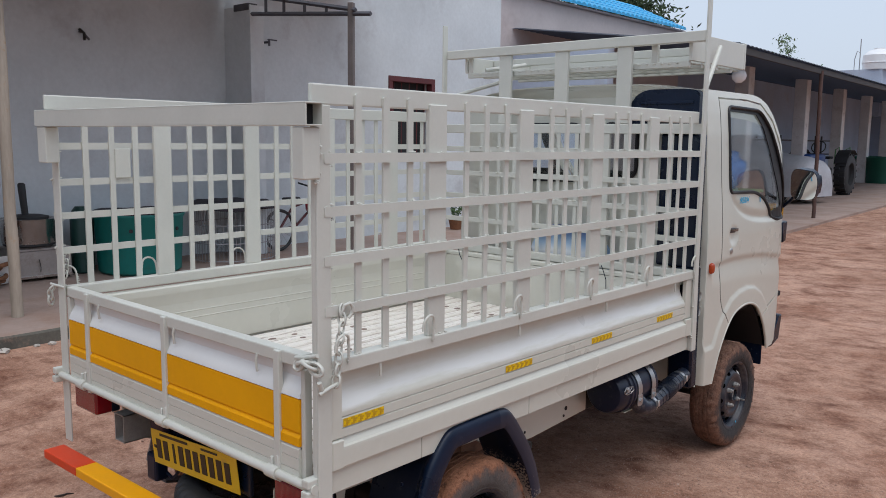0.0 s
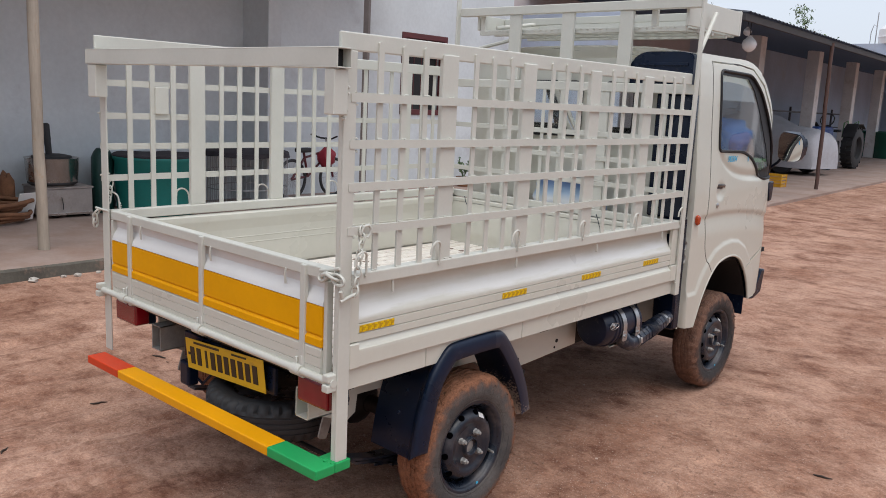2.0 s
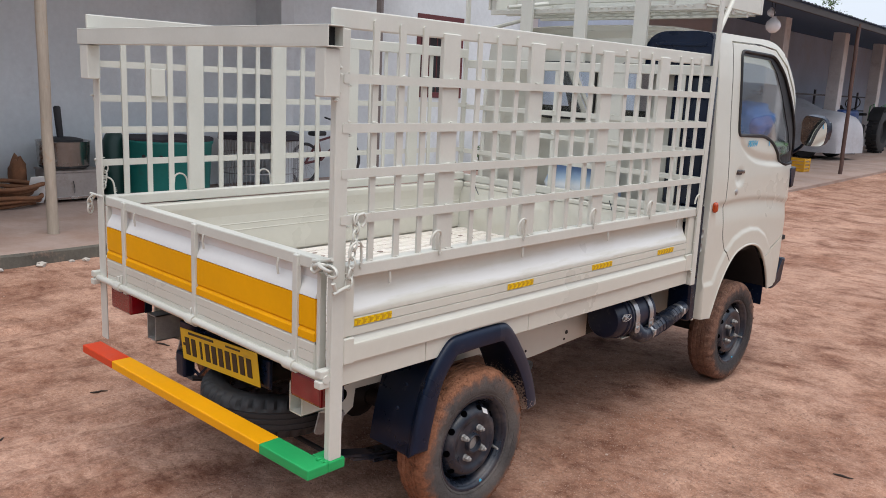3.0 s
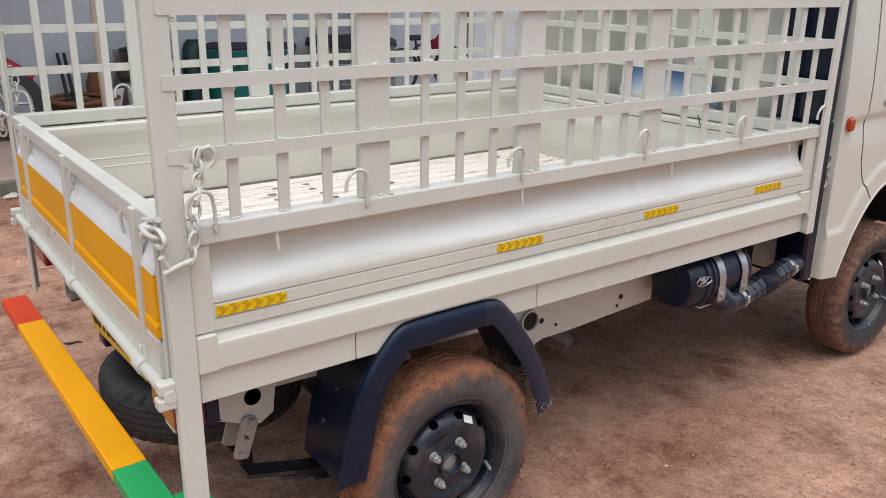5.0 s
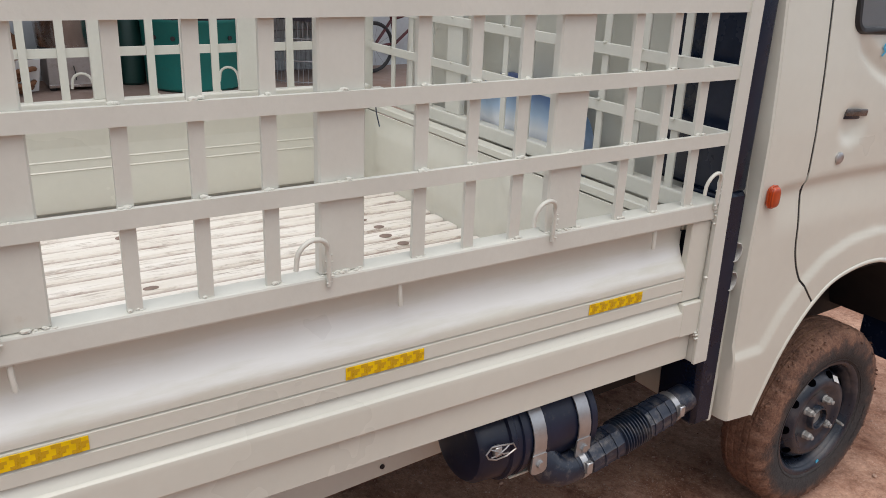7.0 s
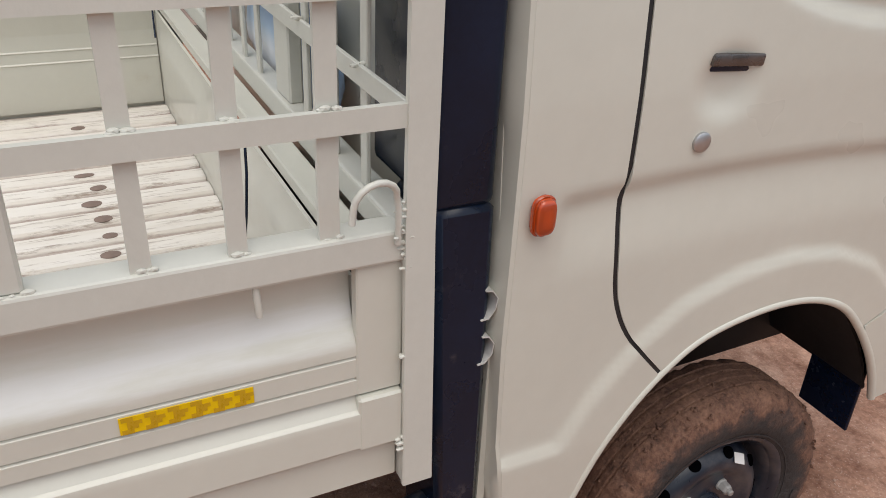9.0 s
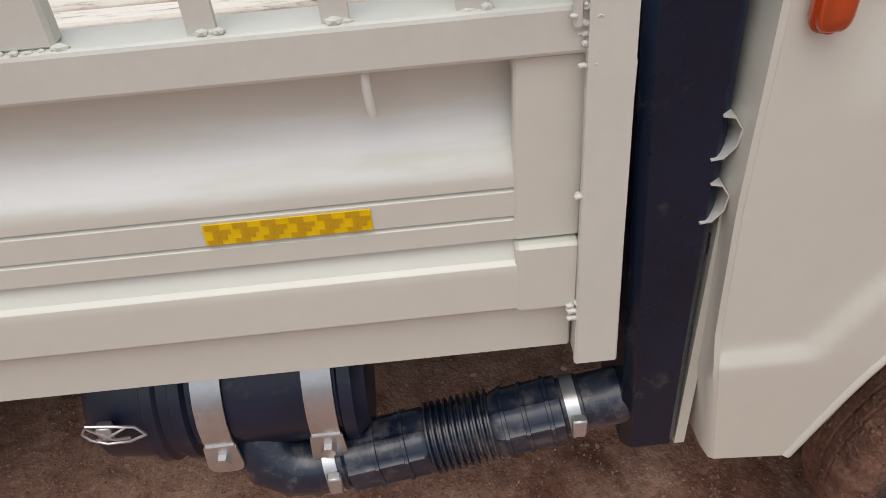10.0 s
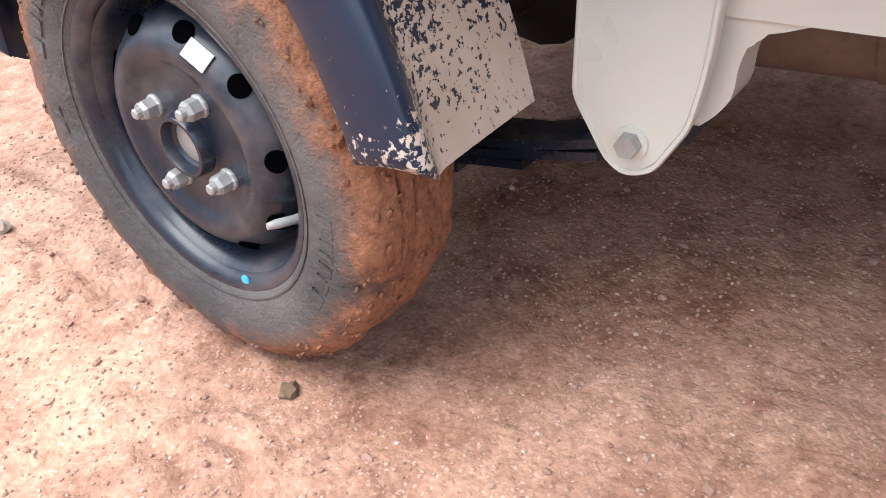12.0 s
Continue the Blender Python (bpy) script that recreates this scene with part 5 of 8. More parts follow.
hp(0.0, 0.046); hp(0.085, 0.046); hp(0.09, 0.043); hp(0.10, 0.050)
for a in (0.20, 0.30):
    hp(a - 0.008, 0.050); hp(a - 0.006, 0.053); hp(a + 0.006, 0.053); hp(a + 0.008, 0.050)
hp(0.36, 0.050)
for k in range(10):
    c = 0.385 + 0.023 * k
    hp(c - 0.0085, 0.047); hp(c - 0.003, 0.056); hp(c + 0.003, 0.056); hp(c + 0.0085, 0.047)
hp(0.62, 0.050)
for a in (0.64, 0.71, 0.79):
    hp(a - 0.008, 0.050); hp(a - 0.006, 0.053); hp(a + 0.006, 0.053); hp(a + 0.008, 0.050)
hp(0.83, 0.050); hp(0.835, 0.046); hp(0.90, 0.046); hp(0.905, 0.044); hp(1.10, 0.044)
bm = swept(pts, rad, 64)
u = dirn.cross(Vector((0, 0, 1))).normalized()
v = dirn.cross(u).normalized()
# ribs moulded along the two sleeves
for w in bm.verts:
    t = (w.co - H0).dot(dirn) / (H1 - H0).length
    out = w.co - H0 - dirn * (w.co - H0).dot(dirn)
    if (0.099 < t < 0.361 or 0.619 < t < 0.831) and out.length > 0.03:
        a = math.degrees(math.atan2(out.dot(v), out.dot(u))) - 20
        if abs((a + 22.5) % 45 - 22.5) < 2.9:
            w.co += out.normalized() * 0.0028
hose = part("intake_hose", bm, M_DUSTY, air, smooth=32)
for t in (0.045, 0.868):
    c = H0 + (H1 - H0) * t
    bm = swept([c - dirn * 0.0075, c + dirn * 0.0075], 0.0364, 28)
    box(bm, -0.006, 0.006, -0.008, 0.008, -0.015, 0.013, 0.002, m=Matrix.Translation(c + u * 0.037 + Vector((0, 0, 0.010))))
    part("hose_clip", bm, M_GALV, hose, "worm-drive steel clip", smooth=40)

# ---- intake snorkel behind the cab ----
bm = bmesh.new()
prism(bm, rounded([(0.354, 1.60), (0.705, 1.60), (0.705, 1.79), (0.64, 1.80), (0.43, 1.80), (0.354, 1.74)], [0.02, 0.01, 0.03, 0.02, 0.05, 0.06], 5), 1, 1.481, 1.549)
bmesh.ops.bevel(bm, geom=[e for e in bm.edges], offset=0.008, segments=2, affect="EDGES")
snork = part("intake_snorkel", bm, M_BLACK, truck, "tall black plastic intake snorkel", smooth=40)
part("snorkel_duct", boxed(0.528, 0.716, 1.482, 1.563, 1.000, 1.602, 0.012, 3), M_BLACK, snork, smooth=40)
part("snorkel_duct", prismed([(1.483, 1.006), (1.564, 1.006), (1.574, 0.436), (1.510, 0.436)], 0, 0.600, 0.719, 0.010), M_BLACK, snork, smooth=40)
for z in (1.66, 1.70, 1.74):
    part("snorkel_slat", boxed(0.42, 0.68, 1.475, 1.483, z - 0.008, z + 0.008, 0.003), M_BLACK, snork)

# ---- front wall of the bed, front lattice, roof carrier ----
def wall_relief(x, z):
    d = 0.0
    for cx in (-0.35, 0.35):
        u, v = abs(x - cx) / 0.27, abs(z - 0.815) / 0.085
        e = max(u, v)
        d += 0.012 * (1 - min(1, max(0, (e - 0.82) / 0.18)))
    return d


bm = skin([(-0.70, 0.69), (0.70, 0.69), (0.70, 0.935), (-0.70, 0.935)], [], lambda x, z, t: (x, 1.386 - wall_relief(x, z) + t, z), 0.006, 0.022)
front_wall = part("bed_front_wall", bm, M_CREAM, truck, smooth=30)
part("wall_cap", boxed(-0.70, 0.70, 1.394, 1.433, 0.935, 0.957, 0.003), M_CREAM, front_wall)
part("loose_wire", swept([(0.312, 1.368, 0.985), (0.330, 1.362, 0.955), (0.346, 1.358, 0.92), (0.352, 1.352, 0.86), (0.345, 1.345, 0.78), (0.330, 1.335, 0.715)], 0.0022, 6), M_BLACK, front_wall, smooth=60)
part("loose_wire", swept([(-0.575, 1.368, 0.975), (-0.565, 1.366, 0.945), (-0.535, 1.362, 0.905)], 0.0022, 6), M_BLACK, front_wall, smooth=60)

lattice = part("front_rail", boxed(-0.7380, 0.7380, 1.4365, 1.4735, 0.958, 0.997, 0.004, 2), M_CAGE, truck)
part("front_top_rail", boxed(-0.7380, 0.7380, 1.437, 1.475, 1.995, 2.040, 0.003), M_CAGE, lattice)
part("front_mid_rail", boxed(-0.7380, 0.7380, 1.441, 1.471, 1.600, 1.645, 0.003), M_CAGE, lattice)
for z in BARS:
    bm = boxed(-0.7380, 0.7380, 1.437, 1.443, z - 0.013, z + 0.013, 0.0015)
    for x in (-0.60, -0.488, -0.372, -0.247, -0.115, 0.0, 0.105, 0.247, 0.372, 0.488, 0.60):
        weld(bm, (x, 1.438, z + 0.013), 0.005, 4)
    part("lattice_bar", bm, M_CAGE, lattice)
for x in (-0.345, 0.0, 0.345):
    part("upper_upright", boxed(x - 0.0375, x + 0.0375, 1.445, 1.467, 1.646, 1.996, 0.003), M_CAGE, lattice)
for x in (-0.247, 0.247):
    part("wide_upright", boxed(x - 0.0375, x + 0.0375, 1.445, 1.467, 0.996, 1.601, 0.003), M_CAGE, lattice)
for x in (-0.60, -0.488, -0.372, -0.115, 0.0, 0.105, 0.372, 0.488, 0.60):
    part("lattice_upright", boxed(x - 0.0105, x + 0.0105, 1.4435, 1.4495, 0.996, 1.602, 0.0012), M_CAGE, lattice)

carrier = part("roof_carrier", boxed(-0.640, 0.662, 2.052, 2.070, 1.920, 2.045, 0.002), M_CAGE, truck, "welded cream roof carrier with a mesh floor")
for x in (-0.640, 0.645):
    part("carrier_side", boxed(x, x + 0.016, 1.476, 2.051, 1.920, 2.005 if x < 0 else 2.040, 0.002), M_CAGE, carrier)
for y in (1.62, 1.78, 1.94):
    part("carrier_beam", boxed(-0.62, 0.645, y - 0.012, y + 0.012, 1.898, 1.919, 0.002), M_CAGE, carrier)
part("carrier_beam", boxed(-0.62, 0.645, 1.478, 1.506, 1.893, 1.920, 0.002), M_CAGE, carrier)
part("carrier_beam", boxed(-0.62, 0.645, 1.70, 1.715, 1.965, 2.003, 0.002), M_CAGE, carrier)
for x in (-0.60, 0.48):
    part("carrier_stub", boxed(x - 0.016, x + 0.016, 1.478, 1.498, 1.920, 1.998, 0.002), M_CAGE, carrier)
bm = bmesh.new()
k = -1.40
while k < 0.72:
    for sgn in (1, -1):
        a, b = Vector((k if sgn > 0 else k + 0.80, 1.47, 1.912)), Vector((k + 0.80 if sgn > 0 else k, 2.05, 1.912))
        # cut to the carrier's width
        d = b - a
        t0, t1 = 0.0, 1.0
        for lo, hi in ((-0.62, 0.645),):
            ta, tb = sorted(((lo - a.x) / d.x, (hi - a.x) / d.x))
            t0, t1 = max(t0, ta), min(t1, tb)
        if t1 - t0 > 0.05:
            sweep(bm, [a + d * t0, a + d * t1], 0.0028, 5)
    k += 0.075
part("carrier_mesh", bm, M_CAGE, carrier)
part("carrier_brace", swept([(0.728, 1.476, 1.785), (0.690, 1.70, 1.995)], 0.011, 8), M_CAGE, carrier, smooth=40)
part("carrier_brace", swept([(-0.715, 1.476, 1.80), (-0.60, 1.90, 1.925)], 0.011, 8), M_CAGE, carrier, smooth=40)
part("carrier_brace", swept([(-0.50, 1.48, 1.93), (-0.36, 1.80, 1.985)], 0.011, 8), M_CAGE, carrier, smooth=40)

# ---- cab ----
M_CATCH = surface("pale_zinc", (0.62, 0.61, 0.58), 0.4, 0.15, var=0.12, big=30, fine=200, bump=0.1)
M_LEVER = surface("dark_chrome", (0.16, 0.15, 0.145), 0.25, 0.8, var=0.15, big=30, fine=200, bump=0.05)
SIDE = ((0.40, 0.727), (0.60, 0.736), (0.95, 0.739), (1.12, 0.738), (1.25, 0.731), (1.40, 0.719), (1.60, 0.707), (1.70, 0.698), (1.76, 0.688), (1.83, 0.664))


def side_x(z):
    """How far out the cab's flank stands at a height."""
    for (z0, x0), (z1, x1) in zip(SIDE, SIDE[1:]):
        if z <= z1:
            return x0 + (x1 - x0) * max(0.0, (z - z0) / (z1 - z0))
    return SIDE[-1][1]


ARCH_F = [(1.700, 0.425), (1.752, 0.565), (1.797, 0.638), (1.848, 0.694), (1.905, 0.735), (1.975, 0.756), (2.060, 0.764), (2.140, 0.754), (2.215, 0.722), (2.275, 0.667), (2.328, 0.600), (2.368, 0.535), (2.394, 0.476)]


def arch_gap(y, z):
    """How far a point lies outside the wheel arch."""
    best = 9.0
    for (y0, z0), (y1, z1) in zip(ARCH_F, ARCH_F[1:]):
        d = Vector((y1 - y0, z1 - z0))
        t = min(1, max(0, ((y - y0) * d.x + (z - z0) * d.y) / d.length_squared))
        best = min(best, math.hypot(y - y0 - d.x * t, z - z0 - d.y * t))
    return best


def cab_x(y, z):
    """The pressed side of the cab: flared arch, waist crease and a scoop below the window."""
    x = side_x(z)
    g = arch_gap(y, z)
    if z < 0.9:
        x += 0.009 * (1 - smooth01(min(g - 0.074, z - 0.602 if y < 1.705 else 9) / 0.018))
    crease = 1.015 + 0.06 * (y - 1.68) - 0.13 * (y - 1.68) ** 2
    x -= 0.011 * smooth01((crease - z) / 0.030) * (1 - smooth01((crease - z - 0.02) / 0.11)) * smooth01((y - 1.63) / 0.03)
    if y > 1.80:
        c2 = 1.155 + 0.12 * math.exp(-(y - 1.85) / 0.14)
        x -= 0.013 * smooth01((z - c2) / 0.028) * (1 - smooth01((z - c2 - 0.02) / 0.05)) * smooth01((y - 1.83) / 0.06)
    # dished recess round the handle
    e = math.hypot((y - 1.868) / 0.066, (z - 1.122) / 0.056)
    x -= 0.012 * (1 - smooth01((e - 0.25) / 0.75))
    # rolls in towards the front corner
    x -= 0.10 * smooth01((y - 2.42) / 0.32) ** 2
    return x


WINDOW = rounded([(1.822, 1.330), (2.13, 1.322), (2.245, 1.285), (2.335, 1.200), (2.415, 1.165), (2.602, 1.170), (2.565, 1.335), (2.432, 1.530), (2.335, 1.645), (2.205, 1.726), (1.812, 1.733)],
                 [0.03, 0.05, 0.05, 0.05, 0.03, 0.02, 0.04, 0.06, 0.05, 0.05, 0.04], 5)
GAP = [tuple(p) for p in glide([(1.722, 1.764), (1.728, 1.40), (1.734, 1.079), (1.734, 0.95), (1.740, 0.87), (1.756, 0.815), (1.787, 0.763), (1.848, 0.694)], 4)]
DOOR = [(y + 0.004, z) for y, z in GAP] + ARCH_F[4:10] + [(2.34, 0.70), (2.56, 0.78), (2.640, 1.05), (2.640, 1.15), (2.602, 1.345), (2.470, 1.550), (2.368, 1.672), (2.225, 1.754), (2.05, 1.768)]
CORNER = [(1.582, 1.790), (1.582, 0.80), (1.590, 0.60), (1.612, 0.434)]
PILLAR = CORNER + [(1.700, 0.425)] + ARCH_F[1:4] + [(y - 0.004, z) for y, z in GAP[::-1]] + [(1.718, 1.772), (2.055, 1.776), (2.232, 1.763), (2.380, 1.682), (2.484, 1.560), (2.616, 1.350), (2.656, 1.15), (2.656, 1.05)]
FRONT_EDGE = [tuple(p) for p in glide([(2.715, 1.10), (2.655, 1.32), (2.530, 1.53), (2.408, 1.685), (2.300, 1.768), (2.180, 1.800), (2.00, 1.803)], 5)]
NOSE = [(2.656, 1.05), (2.573, 0.775), (2.345, 0.692), (2.285, 0.668)] + ARCH_F[10:] + [(2.56, 0.490), (2.70, 0.60)] + FRONT_EDGE + [(1.80, 1.803), (1.582, 1.803)]
# the pillar and nose panels join over the door
BODY = PILLAR + NOSE[1:]
for s in (1, -1):
    def lay(y, z, t, s=s):
        return (s * (cab_x(y, z) - t), y, z)
    bm = skin(BODY, [], lay, 0.012, 0.0095 if s > 0 else 0.02)
    if s > 0:
        cab = part("cab_side", bm, M_CREAM, truck, smooth=50)
    else:
        part("cab_side", bm, M_CREAM, cab, smooth=50)
    # the return at the rear corner, with shallow pressed steps
    bm = bmesh.new()
    prev = None
    for k in range(41):
        z = 1.80 - (1.80 - 0.434) * k / 40
        ye = 1.582 if z > 0.80 else (1.582 + 0.008 * (0.80 - z) / 0.2 if z > 0.60 else 1.590 + 0.022 * (0.60 - z) / 0.166)
        xe = cab_x(ye, z)
        step = 0.004 if 0.60 < z < 0.80 or 0.97 < z < 1.10 else 0.0
        row = [bm.verts.new((s * a, b, z)) for a, b in ((xe - 0.0005, ye), (xe - 0.003, ye - 0.005), (xe - 0.020, ye - 0.009 + step), (xe - 0.078, ye - 0.012 + step), (xe - 0.078, ye - 0.006 + step), (xe - 0.012, ye + 0.002))]
        if prev:
            for q in range(6):
                bm.faces.new((prev[q], prev[(q + 1) % 6], row[(q + 1) % 6], row[q]))
        prev = row
    part("cab_corner", bm, M_CREAM, cab, smooth=50)
    bm = skin(DOOR, [WINDOW], lay, 0.014, 0.0095 if s > 0 else 0.02)
    door = part("door", bm, M_CREAM, cab, "cream cab door", smooth=50)
    def sunk(y, z, t, s=s):
        return (s * (cab_x(y, z) - 0.010 - t), y, z)
    bm = skin(WINDOW, [], sunk, 0.004, 0.06)
    pane = part("window_pane", bm, M_GLASS, door)
    pane.visible_shadow = False
    # rubber seal round the glass
    ring = [Vector((s * (cab_x(y, z) + 0.001), y, z)) for y, z in fine_loop(WINDOW, 0.05)]
    part("window_seal", swept(ring, 0.0085, 6, closed=True), M_RUBBERSEAL, door, smooth=60)
    def over(y, z, t, s=s):
        return (s * (cab_x(y, z) - 0.004 - t), y, z)
    part("quarter_frame", skin([(2.34, 1.190), (2.415, 1.167), (2.600, 1.172), (2.563, 1.335), (2.430, 1.528), (2.333, 1.643), (2.205, 1.724), (1.83, 1.729), (1.83, 1.712), (2.170, 1.704), (2.255, 1.645), (2.345, 1.525), (2.450, 1.350), (2.490, 1.235), (2.37, 1.210)], [], over, 0.005, 0.04), M_RUBBERSEAL, door)
    seam = [Vector((s * (cab_x(y, z) - 0.007), y, z)) for y, z in GAP]
    part("door_seal", swept(seam, 0.0065, 6), M_RUBBERSEAL, door, smooth=60)
    handle = part("door_handle", boxed(-0.010, 0.004, -0.054, 0.054, -0.013, 0.016, 0.004, 2), M_BLACK, door, "black recessed pull handle", mtx=pose(s * 0.726, 1.868, 1.148, -4, 0, 0), smooth=40)
    bm = boxed(0.004, 0.012, -0.034, 0.050, -0.004, 0.012, 0.003, 2)
    part("lever", bm, M_LEVER, handle, smooth=40, mtx=Matrix.Identity(4) if s > 0 else Matrix.Rotation(math.pi, 4, "Z"))
    bm = bmesh.new()
    lathe(bm, [(0.0, 0.0135), (0.006, 0.0135), (0.008, 0.011), (0.008, 0.0)], 20, 0)
    part("door_lock", bm, M_GALV, door, mtx=pose(s * 0.736, 1.838, 1.052, 0, 0, 0 if s > 0 else 180), smooth=40)
# side lamp
bm = bmesh.new()
bmesh.ops.create_uvsphere(bm, u_segments=20, v_segments=12, radius=1)
for v in bm.verts:
    c = v.co
    q = [math.copysign(abs(a) ** 0.6, a) for a in c]
    v.co = Vector((0.012 * q[0], 0.0140 * q[1], 0.0235 * q[2]))
lamp = part("side_lamp", bm, M_LENS_O, cab, "amber side indicator lamp", smooth=60, mtx=pose(0.748, 1.609, 0.993))
poly = rounded([(-0.0158, -0.0258), (0.0158, -0.0258), (0.0158, 0.0258), (-0.0158, 0.0258)], 0.014, 5)
part("lamp_base", prismed(poly, 0, 0.0, 0.006, bevel=0.0015), M_LENS_O, lamp, mtx=Matrix.Translation((-0.004, 0, 0)))
def on_side(y, z, lift):
    """A frame lying on the cab's side: local x runs forward, y up, z outwards."""
    up = Vector((cab_x(y, z + 0.03) - cab_x(y, z - 0.01), 0, 0.04)).normalized()
    fwd = Vector((0, 1, 0))
    out = fwd.cross(up)
    mt = Matrix((fwd, up, out)).transposed().to_4x4()
    mt.translation = Vector((cab_x(y, z) + lift, y, z))
    return mt


# painted figures on the door
number = bpy.data.curves.new("painted_number", "FONT")
number.body = "90304"
number.size = 0.045
number.shear = 0.08
number.space_character = 1.0
number.extrude = 0.0004
number.offset = 0.0007
number.materials.append(M_CYAN)
text = bpy.data.objects.new("painted_number", number)
digits = bpy.data.meshes.new_from_object(text)
bpy.data.objects.remove(text)
ob = new("painted_number", digits)
ob.parent = cab
ob.matrix_parent_inverse = cab.matrix_world.inverted()
ob.matrix_world = on_side(1.930, 1.272, 0.0045)
part("door_mark", boxed(0, 0.008, 0, 0.026, 0, 0.001), M_CYAN, cab, mtx=on_side(2.185, 1.270, 0.002))

# rear wall with two windows, roof, screen, floor
REARWINS = [rounded([(-0.318, 1.358), (0.048, 1.366), (0.048, 1.648), (-0.318, 1.646)], [0.075, 0.05, 0.04, 0.05], 6),
            rounded([(0.192, 1.388), (0.368, 1.388), (0.368, 1.650), (0.192, 1.650)], [0.05, 0.06, 0.05, 0.04], 6)]


def rear_lay(x, z, t):
    rib = 0.006 * (0.5 + 0.5 * math.cos((z - 0.8) * 2 * math.pi / 0.11)) if z < 1.28 and abs(x) < 0.6 else 0
    return (x, 1.566 - rib + t + 0.010 * smooth01((abs(x) - 0.62) / 0.1), z)


bm = skin(rounded([(-0.708, 0.43), (0.708, 0.43), (0.708, 0.95), (0.664, 1.60), (0.645, 1.775), (-0.645, 1.775), (-0.664, 1.60), (-0.708, 0.95)], [0, 0, 0.05, 0.05, 0.05, 0.05, 0.05, 0.05], 3), REARWINS, rear_lay, 0.012, 0.03)
part("cab_back", bm, M_CREAM, cab, smooth=30)
for hole in REARWINS:
    ring = [Vector((x, 1.558, z)) for x, z in fine_loop(hole, 0.03)]
    part("rear_window_seal", swept(ring, 0.009, 6, closed=True), M_RUBBERSEAL, cab, smooth=60)
    bm = skin(hole, [], lambda x, z, t: (x, 1.568 + t, z), 0.004, 0.08)
    g = part("rear_window_pane", bm, M_GLASS, cab)
    g.visible_shadow = False
for z in (0.80, 0.868):
    bm = bmesh.new()
    strip(bm, [(1.552, z - 0.022), (1.562, z - 0.021), (1.571, z - 0.010), (1.573, z + 0.006), (1.566, z + 0.017), (1.556, z + 0.019)], 0, 0.698, 0.722, 0.0014)
    part("hose_catch", bm, M_CATCH, cab, smooth=60)
# roof
bm = bmesh.new()
rows = []
for i in range(19):
    y = 1.556 + (2.40 - 1.556) * i / 18
    row = []
    for j in range(25):
        u = -1 + 2 * j / 24
        crown = 1.842 - 0.030 * smooth01((y - 1.95) / 0.4) * 1.2 - 0.09 * smooth01((y - 2.18) / 0.22)
        crown -= 0.012 * smooth01((1.60 - y) / 0.06)
        edge = 0.672 - 0.02 * smooth01((y - 2.1) / 0.3)
        x = edge * u
        z = crown - 0.052 * abs(u) ** 6 - 0.018 * u * u
        row.append(bm.verts.new((x, y, z)))
    rows.append(row)
for A, B in zip(rows, rows[1:]):
    for k in range(24):
        bm.faces.new((A[k], A[k + 1], B[k + 1], B[k]))
bmesh.ops.solidify(bm, geom=list(bm.faces), thickness=0.02)
part("cab_roof", bm, M_CREAM, cab, smooth=40)
# front: screen frame and grille panel, closing the cab
bm = bmesh.new()
A = [(-0.655, 2.385, 1.715), (0.655, 2.385, 1.715), (0.635, 2.675, 1.165), (-0.635, 2.675, 1.165)]
vs = [bm.verts.new(p) for p in A] + [bm.verts.new((p[0], p[1] + 0.006, p[2] + 0.002)) for p in A]
bm.faces.new(vs[:4])
bm.faces.new(vs[4:][::-1])
for k in range(4):
    bm.faces.new((vs[k], vs[k + 4], vs[(k + 1) % 4 + 4], vs[(k + 1) % 4]))
g = part("windscreen", bm, M_GLASS, cab)
g.visible_shadow = False
part("front_panel", prismed([(2.655, 1.165), (2.71, 1.10), (2.745, 0.62), (2.70, 0.45), (2.66, 0.45), (2.63, 1.14)], 0, -0.645, 0.645, 0.004), M_CREAM, cab)
bm = boxed(-0.64, 0.64, 2.60, 2.735, 0.42, 0.585, 0.02, 3)
part("front_bumper", bm, M_BLACK, truck, smooth=40)
part("bumper_corner", prismed([(2.560, 0.438), (2.60, 0.432), (2.705, 0.46), (2.735, 0.60), (2.690, 0.60)], 0, 0.60, 0.692, 0.006), M_BLACK, truck)
part("cab_floor", boxed(-0.70, 0.70, 1.57, 2.66, 0.72, 0.745), M_UNDER, cab)
part("dashboard", boxed(-0.63, 0.63, 2.36, 2.62, 0.80, 1.14, 0.03, 2), M_UNDER, cab)
for x in (-0.33, 0.33):
    seat = part("cab_seat", boxed(x - 0.23, x + 0.23, 1.66, 2.10, 0.78, 0.98, 0.04, 3), M_UNDER, cab, smooth=40)
    part("seat_back", boxed(x - 0.22, x + 0.22, 1.60, 1.70, 0.95, 1.42, 0.03, 3), M_UNDER, seat, smooth=40)
M_TRIM = surface("grey_cab_trim", (0.055, 0.055, 0.058), 0.8, var=0.2, big=6, fine=80, bump=0.2)
for s in (1, -1):
    part("door_card", boxed(min(s * 0.672, s * 0.700), max(s * 0.672, s * 0.700), 1.76, 2.55, 0.78, 1.16, 0.01, 2), M_TRIM, cab, "dark grey door lining")
    part("door_card", boxed(min(s * 0.672, s * 0.698), max(s * 0.672, s * 0.698), 1.76, 2.12, 1.16, 1.305, 0.008, 2), M_TRIM, cab)
part("back_lining", boxed(-0.64, 0.64, 1.582, 1.594, 0.78, 1.335, 0.004), M_TRIM, cab)
